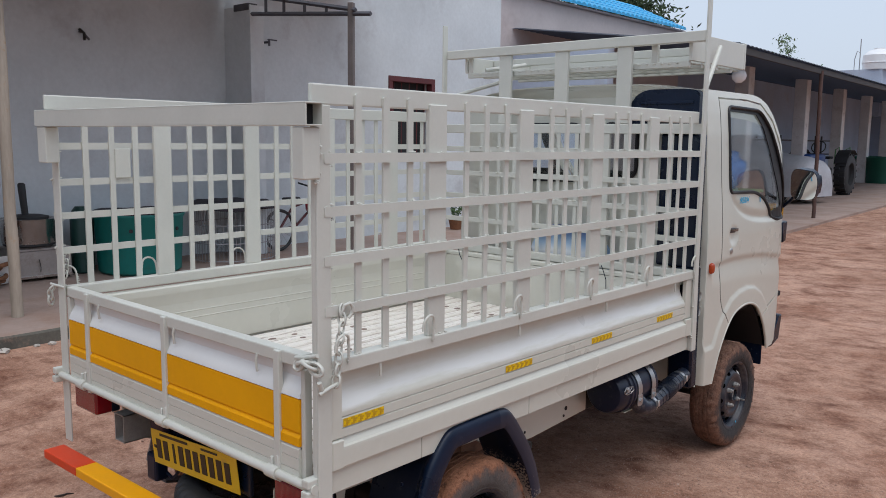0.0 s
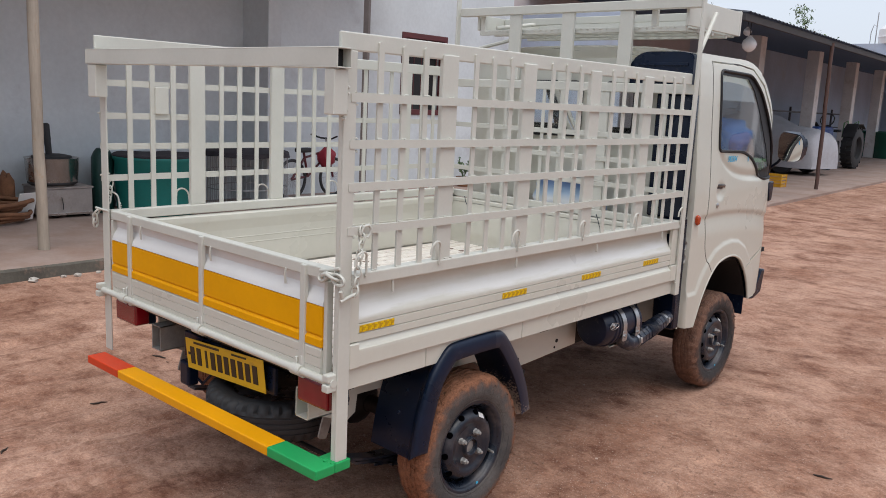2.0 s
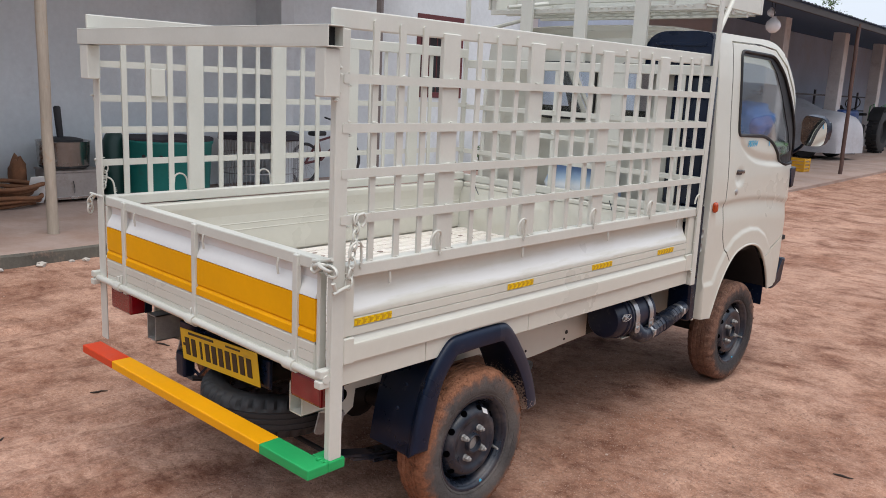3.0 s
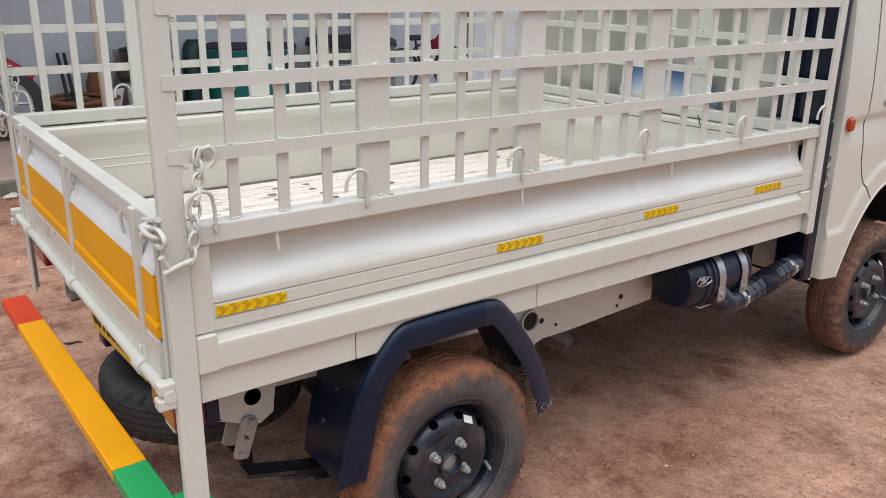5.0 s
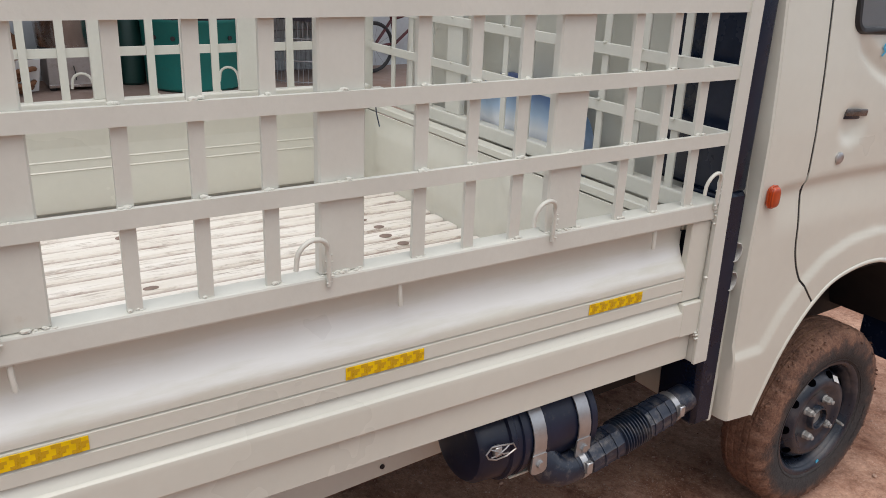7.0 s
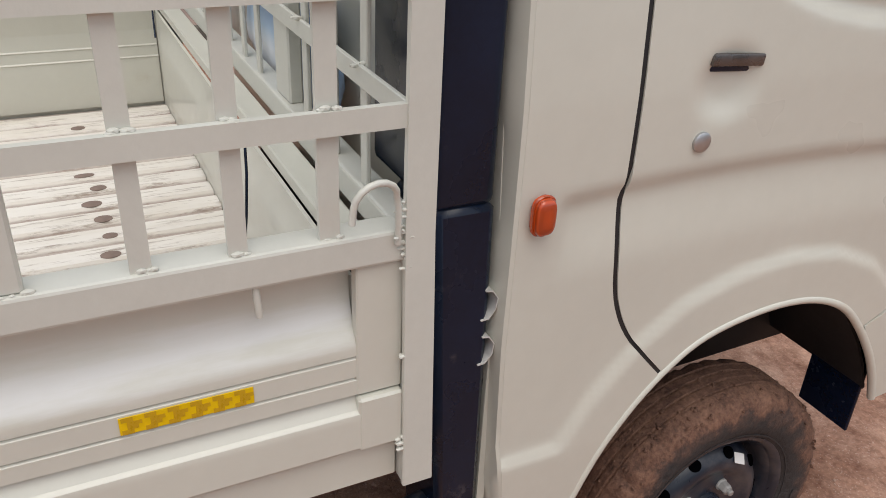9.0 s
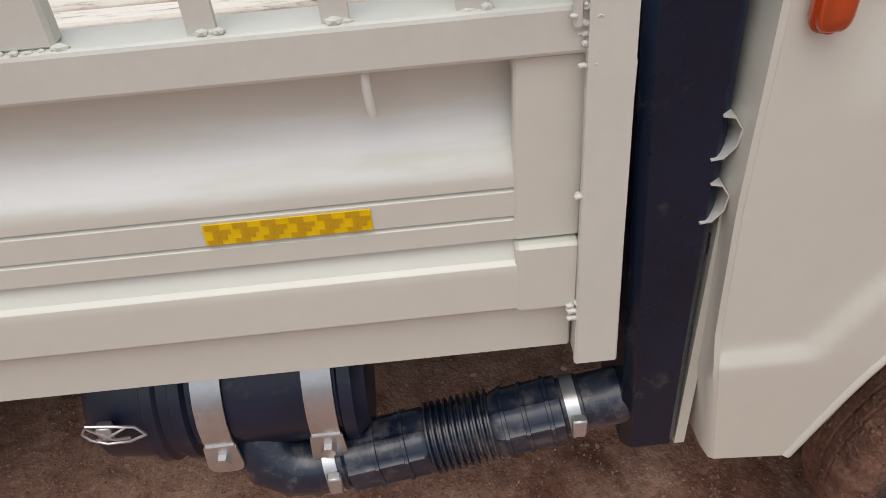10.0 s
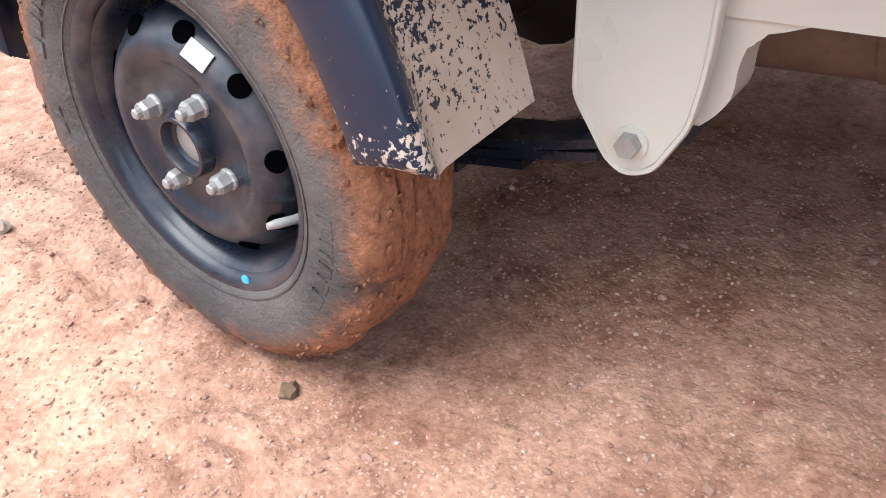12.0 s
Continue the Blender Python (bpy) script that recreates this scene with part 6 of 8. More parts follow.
# steering wheel
ringp = [Vector((0.33 + 0.18 * math.cos(a), 2.30 - 0.06 * math.sin(a), 1.14 + 0.16 * math.sin(a))) for a in (2 * math.pi * k / 24 for k in range(24))]
part("steering_wheel", swept(ringp, 0.014, 8, closed=True), M_BLACK, cab, smooth=60)
# inner wheel housing over the front wheels
for s in (1, -1):
    bm = bmesh.new()
    strip(bm, [(y, z + 0.004) for y, z in ARCH_F], 0, min(s * 0.42, s * 0.715), max(s * 0.42, s * 0.715), -0.006)
    part("wheel_housing", bm, M_UNDER, cab, smooth=40)
    lip = [Vector((s * (cab_x(*p) - 0.004), p.x, p.y)) for p in glide(ARCH_F, 4)]
    part("arch_lip", swept(lip, 0.0075, 8), M_CREAM, cab, smooth=60)
part("front_mud_flap", boxed(0.595, 0.712, 2.392, 2.399, 0.375, 0.565, 0.002), M_BLACK, cab)
# door mirror: black shell, mirror glass, arm
def mirror_shell():
    poly = rounded([(-0.066, -0.066), (-0.030, -0.084), (0.064, -0.070), (0.076, 0.020), (0.058, 0.078), (-0.052, 0.084), (-0.070, 0.050)], [0.02, 0.03, 0.03, 0.03, 0.028, 0.024, 0.03], 4)
    return poly


mm = pose(0.850, 2.46, 1.350, 9, 4, -6)
arm = part("mirror_arm", swept([(0.700, 2.60, 1.22), (0.75, 2.58, 1.26), (0.80, 2.53, 1.31), (0.84, 2.49, 1.34)], 0.009, 8), M_BLACK, cab, smooth=50)
part("mirror_foot", prismed([(2.508, 1.140), (2.590, 1.148), (2.580, 1.035), (2.545, 1.030)], 0, 0.700, 0.738, 0.006), M_BLACK, cab, smooth=40)
bm = bmesh.new()
prism(bm, mirror_shell(), 1, 0.0, 0.05)
bmesh.ops.bevel(bm, geom=[e for e in bm.edges if all(v.co.y > 0.02 for v in e.verts)], offset=0.02, segments=3, affect="EDGES")
shell = part("door_mirror", bm, M_BLACK, cab, "black door mirror", smooth=40, mtx=mm)
M_MIRROR, _, _ = tree_of("mirror_glass", (0.85, 0.87, 0.88), 0.02, 1.0)
bm = bmesh.new()
prism(bm, [(x * 0.98, z * 0.98) for x, z in mirror_shell()], 1, -0.004, 0.004)
part("mirror_glass", bm, M_MIRROR, shell)
# blue and white bag pushed between the bed and the cab
bm = bmesh.new()
bmesh.ops.create_icosphere(bm, subdivisions=4, radius=1.0)
for v in bm.verts:
    c = v.co
    n = noise.noise(c * 2.3) * 0.14 + noise.noise(c * 6) * 0.05
    q = Vector((math.copysign(abs(c.x) ** 0.55, c.x), math.copysign(abs(c.y) ** 0.6, c.y), math.copysign(abs(c.z) ** 0.6, c.z))) * (1 + n)
    v.co = Vector((0.045 + 0.225 * q.x, 1.515 + 0.033 * q.y, 1.045 + 0.092 * q.z - 0.14 * max(0.0, q.x) ** 3 * 0.5))


def bag_mat():
    m, nt, b = tree_of("blue_white_plastic", (0.5, 0.5, 0.6), 0.4)
    n1 = noise_node(nt, 5, 3, 0.5)
    tc = nt.nodes.new("ShaderNodeTexCoord")
    sep = nt.nodes.new("ShaderNodeSeparateXYZ")
    nt.links.new(tc.outputs["Object"], sep.inputs[0])
    ma = nt.nodes.new("ShaderNodeMath")
    ma.operation = "MULTIPLY_ADD"
    nt.links.new(n1.outputs["Fac"], ma.inputs[0])
    ma.inputs[1].default_value = 0.08
    nt.links.new(sep.outputs[2], ma.inputs[2])
    mr = nt.nodes.new("ShaderNodeMapRange")
    mr.inputs["From Min"].default_value = 1.02
    mr.inputs["From Max"].default_value = 1.17
    nt.links.new(ma.outputs[0], mr.inputs["Value"])
    r = ramp_node(nt, mr.outputs[0], [(0.20, (0.80, 0.83, 0.86)), (0.45, (0.40, 0.55, 0.72)), (0.75, (0.13, 0.22, 0.40)), (0.95, (0.06, 0.09, 0.20))])
    sx = nt.nodes.new("ShaderNodeMapRange")
    sx.inputs["From Min"].default_value = 0.10
    sx.inputs["From Max"].default_value = 0.35
    nt.links.new(sep.outputs[0], sx.inputs["Value"])
    r = mix_node(nt, sx.outputs[0], r.outputs[0], (0.12, 0.24, 0.46))
    nt.links.new(r.outputs[0], b.inputs["Base Color"])
    bump_node(nt, n1.outputs["Fac"], 0.4, 0.01, b)
    return m


tagged(part("plastic_bag", bm, bag_mat(), None, smooth=60), "blue and white plastic bag wedged behind the cab", "bag")

# ---- ground ----
TRACKS = ((1.18, 0.006), (2.55, 0.010), (-1.35, 0.008), (-2.5, 0.014), (3.6, 0.012))


scuff_rnd = random.Random(11)
SCUFFS = [(scuff_rnd.uniform(0.9, 2.6), scuff_rnd.uniform(-0.8, 3.4), scuff_rnd.uniform(0.03, 0.07), scuff_rnd.uniform(0, 6.28), scuff_rnd.uniform(0.006, 0.012)) for k in range(46)]
SCUFFS += [(0.76, -0.235, 0.045, 3.0, 0.013), (0.775, -0.365, 0.045, 3.0, 0.012), (0.98, 0.02, 0.10, 3.2, 0.006)]


def ground_z(x, y):
    p = Vector((x, y, 0))
    z = 0.020 * noise.noise(p * 0.55) + 0.010 * noise.noise(p * 1.9) + 0.004 * noise.noise(p * 6.0)
    for k, (tx, d) in enumerate(TRACKS):
        c = tx + 0.10 * math.sin(y * 0.35 + k) + 0.25 * noise.noise(Vector((k * 7.1, y * 0.2, 0)))
        e = abs(x - c)
        z -= d * max(0, 1 - (e / 0.10) ** 2)
        z += d * 0.8 * max(0, 1 - ((e - 0.14) / 0.05) ** 2) * (0.6 + 0.8 * noise.noise(Vector((x * 3, y * 4, k))))
    # ruts that the wheels left behind the truck
    back = smooth01((0.25 - y) / 0.7)
    if back > 0 and y > -6:
        lane = math.exp(-((x + 0.66) / 0.22) ** 2) + 0.7 * math.exp(-((x - 0.66) / 0.2) ** 2) + 0.35
        z += back * lane * (0.016 * noise.noise(Vector((x * 11.0, y * 1.6, 4))) + 0.010 * noise.noise(Vector((x * 24.0, y * 5.0, 9))) + 0.006 * noise.noise(Vector((x * 30.0, y * 22.0, 2))))
    # crumbly earth close by
    if -2.6 < x < 3.2 and -2.2 < y < 4.2:
        z += 0.0060 * noise.noise(p * 8) + 0.0034 * noise.noise(p * 17 + Vector((3, 1, 0))) + 0.0024 * noise.noise(p * 31)
    # flat under the tyres
    for wx in (-0.63, 0.63):
        for wy in (-0.03, 2.085):
            z *= smooth01((math.hypot(x - wx, y - wy) - 0.10) / 0.22)
    if -2.6 < x < 3.2 and -2.2 < y < 4.2:
        for cx, cy, cr, a0, d in SCUFFS:
            e = math.hypot(x - cx, y - cy)
            if e < cr + 0.05 and math.cos(math.atan2(y - cy, x - cx) - a0) > -0.2:
                z -= d * max(0, 1 - ((e - cr) / 0.013) ** 2)
                z += 0.6 * d * max(0, 1 - ((e - cr - 0.022) / 0.014) ** 2)
    far = math.hypot(x - 1, y - 1)
    return z * (1 - smooth01((far - 9) / 8)) - 0.003


def axis_steps(lo, hi, near0, near1, fine, grow):
    v = [near0]
    while v[-1] < near1:
        v.append(v[-1] + fine)
    st = fine
    while v[-1] < hi:
        st *= grow
        v.append(v[-1] + st)
    st = fine
    w = [near0]
    while w[-1] > lo:
        st *= grow
        w.append(w[-1] - st)
    return w[:0:-1] + v


gx = axis_steps(-2500, 2500, -1.9, 1.80, 0.0125, 1.04)
gy = axis_steps(-2500, 2500, -1.5, 2.5, 0.0125, 1.04)
verts = [(x, y, ground_z(x, y) if abs(x) < 30 and abs(y) < 40 else -0.003) for x in gx for y in gy]
nx, ny = len(gx), len(gy)
faces = [(i * ny + j, (i + 1) * ny + j, (i + 1) * ny + j + 1, i * ny + j + 1) for i in range(nx - 1) for j in range(ny - 1)]
me = bpy.data.meshes.new("ground")
me.from_pydata(verts, [], faces)
for p in me.polygons:
    p.use_smooth = True
me.materials.append(M_SOIL)
tagged(new("ground", me), "red laterite soil yard with tyre tracks and loose grit", "ground", kind="structure")

# loose grit and pebbles, joined
def grit_mat():
    m, nt, b = tree_of("grit", (0.36, 0.22, 0.16), 0.95)
    geo = nt.nodes.new("ShaderNodeNewGeometry")
    r = ramp_node(nt, geo.outputs["Random Per Island"], [(0.0, (0.24, 0.140, 0.100)), (0.5, (0.34, 0.21, 0.155)), (0.93, (0.41, 0.265, 0.20)), (1.0, (0.54, 0.42, 0.35))])
    nt.links.new(r.outputs[0], b.inputs["Base Color"])
    n = noise_node(nt, 300, 3, 0.6)
    bump_node(nt, n.outputs["Fac"], 0.5, 0.002, b)
    return m


M_GRIT = grit_mat()
M_STONE = surface("pale_stone", (0.40, 0.30, 0.24), 0.9, var=0.3, big=9, fine=80, bump=0.3)
bm = bmesh.new()
tv, tf = [], []
rnd = random.Random(5)
base = bmesh.new()
bmesh.ops.create_icosphere(base, subdivisions=1, radius=1.0)
base.verts.ensure_lookup_table()
bv = [v.co.copy() for v in base.verts]
bf = [[v.index for v in f.verts] for f in base.faces]
base.free()
for k in range(26000):
    near = rnd.random() < 0.90
    x, y = (rnd.uniform(-0.1, 1.5), rnd.uniform(-0.9, 2.0)) if near else (rnd.uniform(-4, 5), rnd.uniform(-3, 9))
    r = rnd.uniform(0.0010, 0.0028) if rnd.random() < 0.98 else rnd.uniform(0.0035, 0.0065)
    if not near:
        r *= 1.8
    if -0.8 < x < 0.72 and (abs(y) < 0.3 or abs(y - 2.1) < 0.3) and abs(abs(x) - 0.63) < 0.12:
        continue
    s = len(tv)
    sc = (rnd.uniform(0.7, 1.4), rnd.uniform(0.7, 1.4), rnd.uniform(0.5, 0.9))
    z = ground_z(x, y)
    for v in bv:
        j = rnd.uniform(0.75, 1.2)
        tv.append((x + v.x * r * sc[0] * j, y + v.y * r * sc[1] * j, z + r * 0.25 + v.z * r * sc[2] * j))
    tf += [[s + i for i in f] for f in bf]
bm.free()
me = bpy.data.meshes.new("grit")
me.from_pydata(tv, [], tf)
me.materials.append(M_GRIT)
tagged(new("grit", me), "loose pinkish grit and pebbles on the soil", "gravel", kind="stuff")


def stone(x, y, r, flat=0.7, mat=None, name="stone", label="rough pale stone lying on the soil", z=None):
    bm = bmesh.new()
    bmesh.ops.create_icosphere(bm, subdivisions=2, radius=r)
    o = Vector((x * 9.1, y * 5.3, 0))
    for v in bm.verts:
        v.co *= 1 + 0.55 * noise.noise(v.co / r * 1.3 + o) + 0.25 * noise.noise(v.co / r * 3.1 + o)
        v.co.z *= flat
    ob = part(name, bm, mat or M_STONE, None, smooth=35, mtx=Matrix.Translation((x, y, (ground_z(x, y) if z is None else z) + r * flat * 0.45)))
    return tagged(ob, label, "stone")


M_PEBBLE = surface("brown_clod", (0.16, 0.10, 0.06), 0.9, var=0.3, big=20, fine=90, bump=0.4)
stone(0.750, 0.078, 0.012, 0.8, M_PEBBLE, "clod", "small brown clod of earth beside the tyre")
stone(1.02, -0.175, 0.009, 0.5)
stone(0.75, -0.57, 0.022, 0.45)
stone(1.55, 3.1, 0.02)
stone(2.1, 2.6, 0.025)

# dry twigs and leaf scraps on the soil
M_TWIG = surface("dry_twig", (0.045, 0.032, 0.025), 0.9, var=0.3, big=20, fine=120, bump=0.3)
twig_rnd = random.Random(21)
for x, y, l, a in ((-1.65, 0.03, 0.09, 0.5), (-1.25, -0.51, 0.07, 1.1), (-0.95, -1.05, 0.06, 2.4), (1.55, 1.35, 0.07, 0.3), (2.3, 2.9, 0.08, 1.9)):
    pts = []
    for k in range(5):
        q = k / 4 - 0.5
        px, py = x + l * q * math.cos(a) + twig_rnd.uniform(-0.006, 0.006), y + l * q * math.sin(a) + twig_rnd.uniform(-0.006, 0.006)
        pts.append((px, py, ground_z(px, py) + 0.004))
    tagged(part("twig", swept(pts, [0.002, 0.005, 0.0055, 0.004, 0.002], 6), M_TWIG, None, smooth=60), "small dark dry twig lying on the soil", "twig", "twigs on the soil")

# ---- verandah and buildings ----
M_WALL = surface("stained_whitewash", (0.63, 0.67, 0.69), 0.9, var=0.12, big=0.7, fine=18, bump=0.25, depth=0.004,
                 dirt=(0.36, 0.35, 0.37), dirt_at=(0.56, 0.86), dirt_scale=0.9)
M_PINK = surface("pinkish_plaster", (0.56, 0.50, 0.49), 0.9, var=0.10, big=0.6, fine=14, bump=0.2, depth=0.004, dirt=(0.40, 0.33, 0.32), dirt_at=(0.58, 0.85), dirt_scale=0.7)
M_CONC = surface("dusty_concrete", (0.36, 0.27, 0.23), 0.9, var=0.18, big=1.2, fine=25, bump=0.35, depth=0.006, dirt=(0.27, 0.165, 0.12), dirt_at=(0.45, 0.75), dirt_scale=1.6)
M_POLE = surface("weathered_pole", (0.42, 0.36, 0.29), 0.8, var=0.25, big=6, fine=70, bump=0.4, depth=0.003, stretch=(1, 1, 0.15), dirt=(0.42, 0.25, 0.12), dirt_at=(0.58, 0.72), dirt_scale=5)
M_IRON = surface("grey_angle_iron", (0.10, 0.10, 0.115), 0.6, 0.3, var=0.2, big=5, fine=60, bump=0.2, dirt=(0.18, 0.11, 0.08), dirt_at=(0.6, 0.8))
M_POST = surface("grey_brown_steel", (0.17, 0.145, 0.135), 0.6, 0.2, var=0.2, big=5, fine=60, bump=0.2, dirt=(0.25, 0.17, 0.12), dirt_at=(0.55, 0.8), dirt_scale=3)
M_MAROON = surface("maroon_wood", (0.11, 0.025, 0.028), 0.6, var=0.2, big=4, fine=50, bump=0.2)
M_DARK = surface("dark_interior", (0.03, 0.03, 0.032), 0.9, var=0.2, bump=0.1)
M_MOSS = surface("mossy_concrete_edge", (0.125, 0.115, 0.095), 0.95, var=0.3, big=3, fine=40, bump=0.5, depth=0.006, dirt=(0.26, 0.17, 0.13), dirt_at=(0.5, 0.7), dirt_scale=5)
PORCH_Z = 0.12
X_EDGE, X_WALL = -3.96, -6.62

bm = bmesh.new()
steps = 90
prev = None
for k in range(steps + 1):
    y = -9 + 18.6 * k / steps
    e = X_EDGE + 0.03 * noise.noise(Vector((y * 1.7, 3, 0))) - 0.02 * (y - 0.3)
    q = [(X_WALL - 0.05, y, -0.1), (X_WALL - 0.05, y, PORCH_Z), (e - 0.02, y, PORCH_Z - 0.025), (e, y, PORCH_Z - 0.04 - 0.012 * noise.noise(Vector((y * 4, 0, 0)))), (e + 0.02, y, -0.1)]
    row = [bm.verts.new(p) for p in q]
    if prev:
        for j in range(4):
            f = bm.faces.new((prev[j], prev[j + 1], row[j + 1], row[j]))
            f.material_index = 1 if j > 1 else 0
    prev = row
tagged(part("verandah_floor", bm, [M_CONC, M_MOSS]), "raised dusty concrete verandah floor with a worn edge", "floor", kind="structure")
M_PALE = surface("pale_rubble", (0.50, 0.46, 0.41), 0.9, var=0.2, big=12, fine=60, bump=0.4)
for k in range(18):
    y = -1.6 + 0.20 * k + rnd.uniform(-0.09, 0.09)
    stone(X_EDGE + 0.03 + rnd.uniform(0, 0.08) - 0.02 * (y - 0.3), y, rnd.uniform(0.015, 0.04), 0.6, M_PALE, "rubble", "broken pale rubble along the verandah edge", 0.0)


def wall(name, x0, x1, y0, y1, z0, z1, mat, label):
    return tagged(part(name, boxed(x0, x1, y0, y1, z0, z1, 0.004), mat), label, "wall", kind="structure")


# long wall with a window opening
WY0, WY1, WZ0, WZ1 = 6.80, 7.72, 1.32, 2.44
bm = skin([(-9, -0.1), (9.45, -0.1), (9.45, 4.6), (-9, 4.6)], [[(WY0, WZ0), (WY1, WZ0), (WY1, WZ1), (WY0, WZ1)]], lambda y, z, t: (X_WALL - t, y, z), 0.25, 0.6)
tagged(part("wall_west", bm, M_WALL), "stained whitewashed verandah wall", "wall", kind="structure")
win = part("window_1", boxed(X_WALL - 0.22, X_WALL - 0.18, WY0, WY1, WZ0, WZ1), M_DARK)
tagged(win, "small dark window in a maroon wooden frame", "window", kind="structure")
for a in ((WY0 - 0.05, WY1 + 0.05, WZ1 - 0.02, WZ1 + 0.06), (WY0 - 0.05, WY1 + 0.05, WZ0 - 0.06, WZ0 + 0.02), (WY0 - 0.05, WY0 + 0.03, WZ0 + 0.02, WZ1 - 0.02), (WY1 - 0.03, WY1 + 0.05, WZ0 + 0.02, WZ1 - 0.02)):
    part("window_frame", boxed(X_WALL - 0.10, X_WALL + 0.02, *a, 0.004), M_MAROON, win)
for k in range(5):
    y = WY0 + 0.12 + 0.17 * k
    part("window_bar", swept([(X_WALL - 0.06, y, WZ0), (X_WALL - 0.06, y, WZ1)], 0.008, 6), M_MAROON, win)
wall("wall_north", -12, X_WALL - 0.25, 9.2, 9.45, -0.1, 4.6, M_WALL, "whitewashed end wall")
# pier standing out from the wall
wall("wall_pier", X_WALL, X_WALL + 0.54, 3.924, 4.12, PORCH_Z, 3.12, M_WALL, "whitewashed plaster pier of the verandah wall")
tap = thing("wall_tap", (X_WALL, 4.52, 2.77), "small grey pipe tap on the whitewashed wall", "tap")
part("pipe", swept([(0, 0, 0), (0.10, 0, 0)], 0.016, 10), M_IRON, tap, smooth=50)
part("handle", swept([(0.10, -0.02, 0.03), (0.10, 0.05, 0.03), (0.10, 0.12, 0.028)], 0.009, 8), M_IRON, tap, smooth=50)
part("spout", swept([(0.10, 0, 0.035), (0.10, 0, -0.05)], 0.014, 8), M_IRON, tap, smooth=50)
part("drain_pipe", swept([(0.02, -0.10, -2.64), (0.02, -0.10, 0.2)], 0.011, 8), M_DARK, tap, smooth=50)
nail = thing("wall_hook", (X_WALL, 2.118, 2.632), "dark iron hook with a scrap of cord on the wall", "hook")
part("shank", swept([(0, 0, 0.03), (0.06, 0.01, 0.02), (0.07, 0.05, -0.03), (0.05, 0.08, -0.05)], 0.012, 8), M_IRON, nail, smooth=50)
part("cord", swept([(0.06, -0.03, 0.05), (0.07, 0.02, 0.01), (0.05, 0.03, -0.06)], 0.016, 8), M_DARK, nail, smooth=50)
# verandah roof over the left bay: sheet on angle iron
def sheet_roof(y0, y1, z_in, x_out, z_out):
    """Corrugated sheets falling from the wall to the eave."""
    bm = bmesh.new()
    n = int((y1 - y0) / 0.096)
    A, B = [], []
    for k in range(n + 1):
        y, d = y0 + 0.096 * k, 0.012 * (1 if k % 2 else -1)
        A.append(bm.verts.new((X_WALL, y, z_in + d)))
        B.append(bm.verts.new((x_out, y, z_out + d)))
    for k in range(n):
        bm.faces.new((A[k], A[k + 1], B[k + 1], B[k]))
    bmesh.ops.solidify(bm, geom=list(bm.faces), thickness=0.004)
    tagged(part("verandah_shade_roof", bm, M_GALV), "corrugated sheet roofing over the verandah, its far bay added for shade", "roof", kind="structure")


sheet_roof(-9, 3.9, 3.40, -4.20, 2.985)
# far bay: unseen sheet added overhead to shade the wall beyond the pier
sheet_roof(3.95, 6.0, 3.66, -4.33, 3.29)


def round_pole(x, y, z0, z1, r, mat, name, label, cat="pole", lean=0.0):
    bm = bmesh.new()
    n = 14
    pts = [(x + lean * (k / n) + 0.012 * noise.noise(Vector((x, y, k * 0.7))), y + 0.012 * noise.noise(Vector((y, x, k * 0.7))), z0 + (z1 - z0) * k / n) for k in range(n + 1)]
    sweep(bm, pts, [r * (1 + 0.08 * noise.noise(Vector((k * 1.3, x, y)))) for k in range(n + 1)], 12)
    return tagged(part(name, bm, mat, None, smooth=50), label, cat)


round_pole(-4.57, 0.565, PORCH_Z - 0.02, 3.02, 0.045, M_POLE, "wooden_pole", "weathered round timber pole holding the verandah roof", lean=-0.05)
# lattice truss of angle iron at the roof's end, from the pier to a square post
def drop(x, z0):
    return z0 + 0.022 - 0.088 * (x + 6.08)


truss = thing("roof_truss", (0, 3.95, 0), "dark angle-iron truss at the end of the verandah roof", "truss")
part("bottom_chord", swept([(-6.16, 0, drop(-6.16, 2.99)), (-4.02, 0, drop(-4.02, 2.99))], 0.024, 4), M_IRON, truss)
part("rafter", swept([(-6.60, 0, 3.32), (-5.40, 0, 3.10), (-4.25, 0, 2.89)], 0.024, 4), M_IRON, truss)
for x in (-5.80, -5.46, -5.09, -4.72):
    part("truss_bar", swept([(x, 0, drop(x, 2.99)), (x, 0, 3.32 - 0.183 * (x + 6.60))], 0.022, 4), M_IRON, truss)
part("wall_plate", boxed(-6.40, -6.10, -0.04, 0.10, 3.06, 3.14, 0.006), M_IRON, truss)
tagged(part("square_post", boxed(-0.030, 0.030, -0.030, 0.030, PORCH_Z - 0.03, 2.97, 0.004), M_POST, mtx=pose(-4.32, 3.95, 0, 0, 0, 25)), "grey square steel post under the truss", "post")

# unseen plain walls added round the yard to block light from the horizon
wall("light_block_wall_east", 9.0, 9.2, -9.5, 46.0, -0.1, 3.2, M_WALL, "unseen plain whitewashed wall added along the yard to block low sky light")
wall("light_block_wall_south", -6.6, 9.0, -9.5, -9.3, -0.1, 3.2, M_WALL, "unseen plain whitewashed wall added behind the yard to block low sky light")

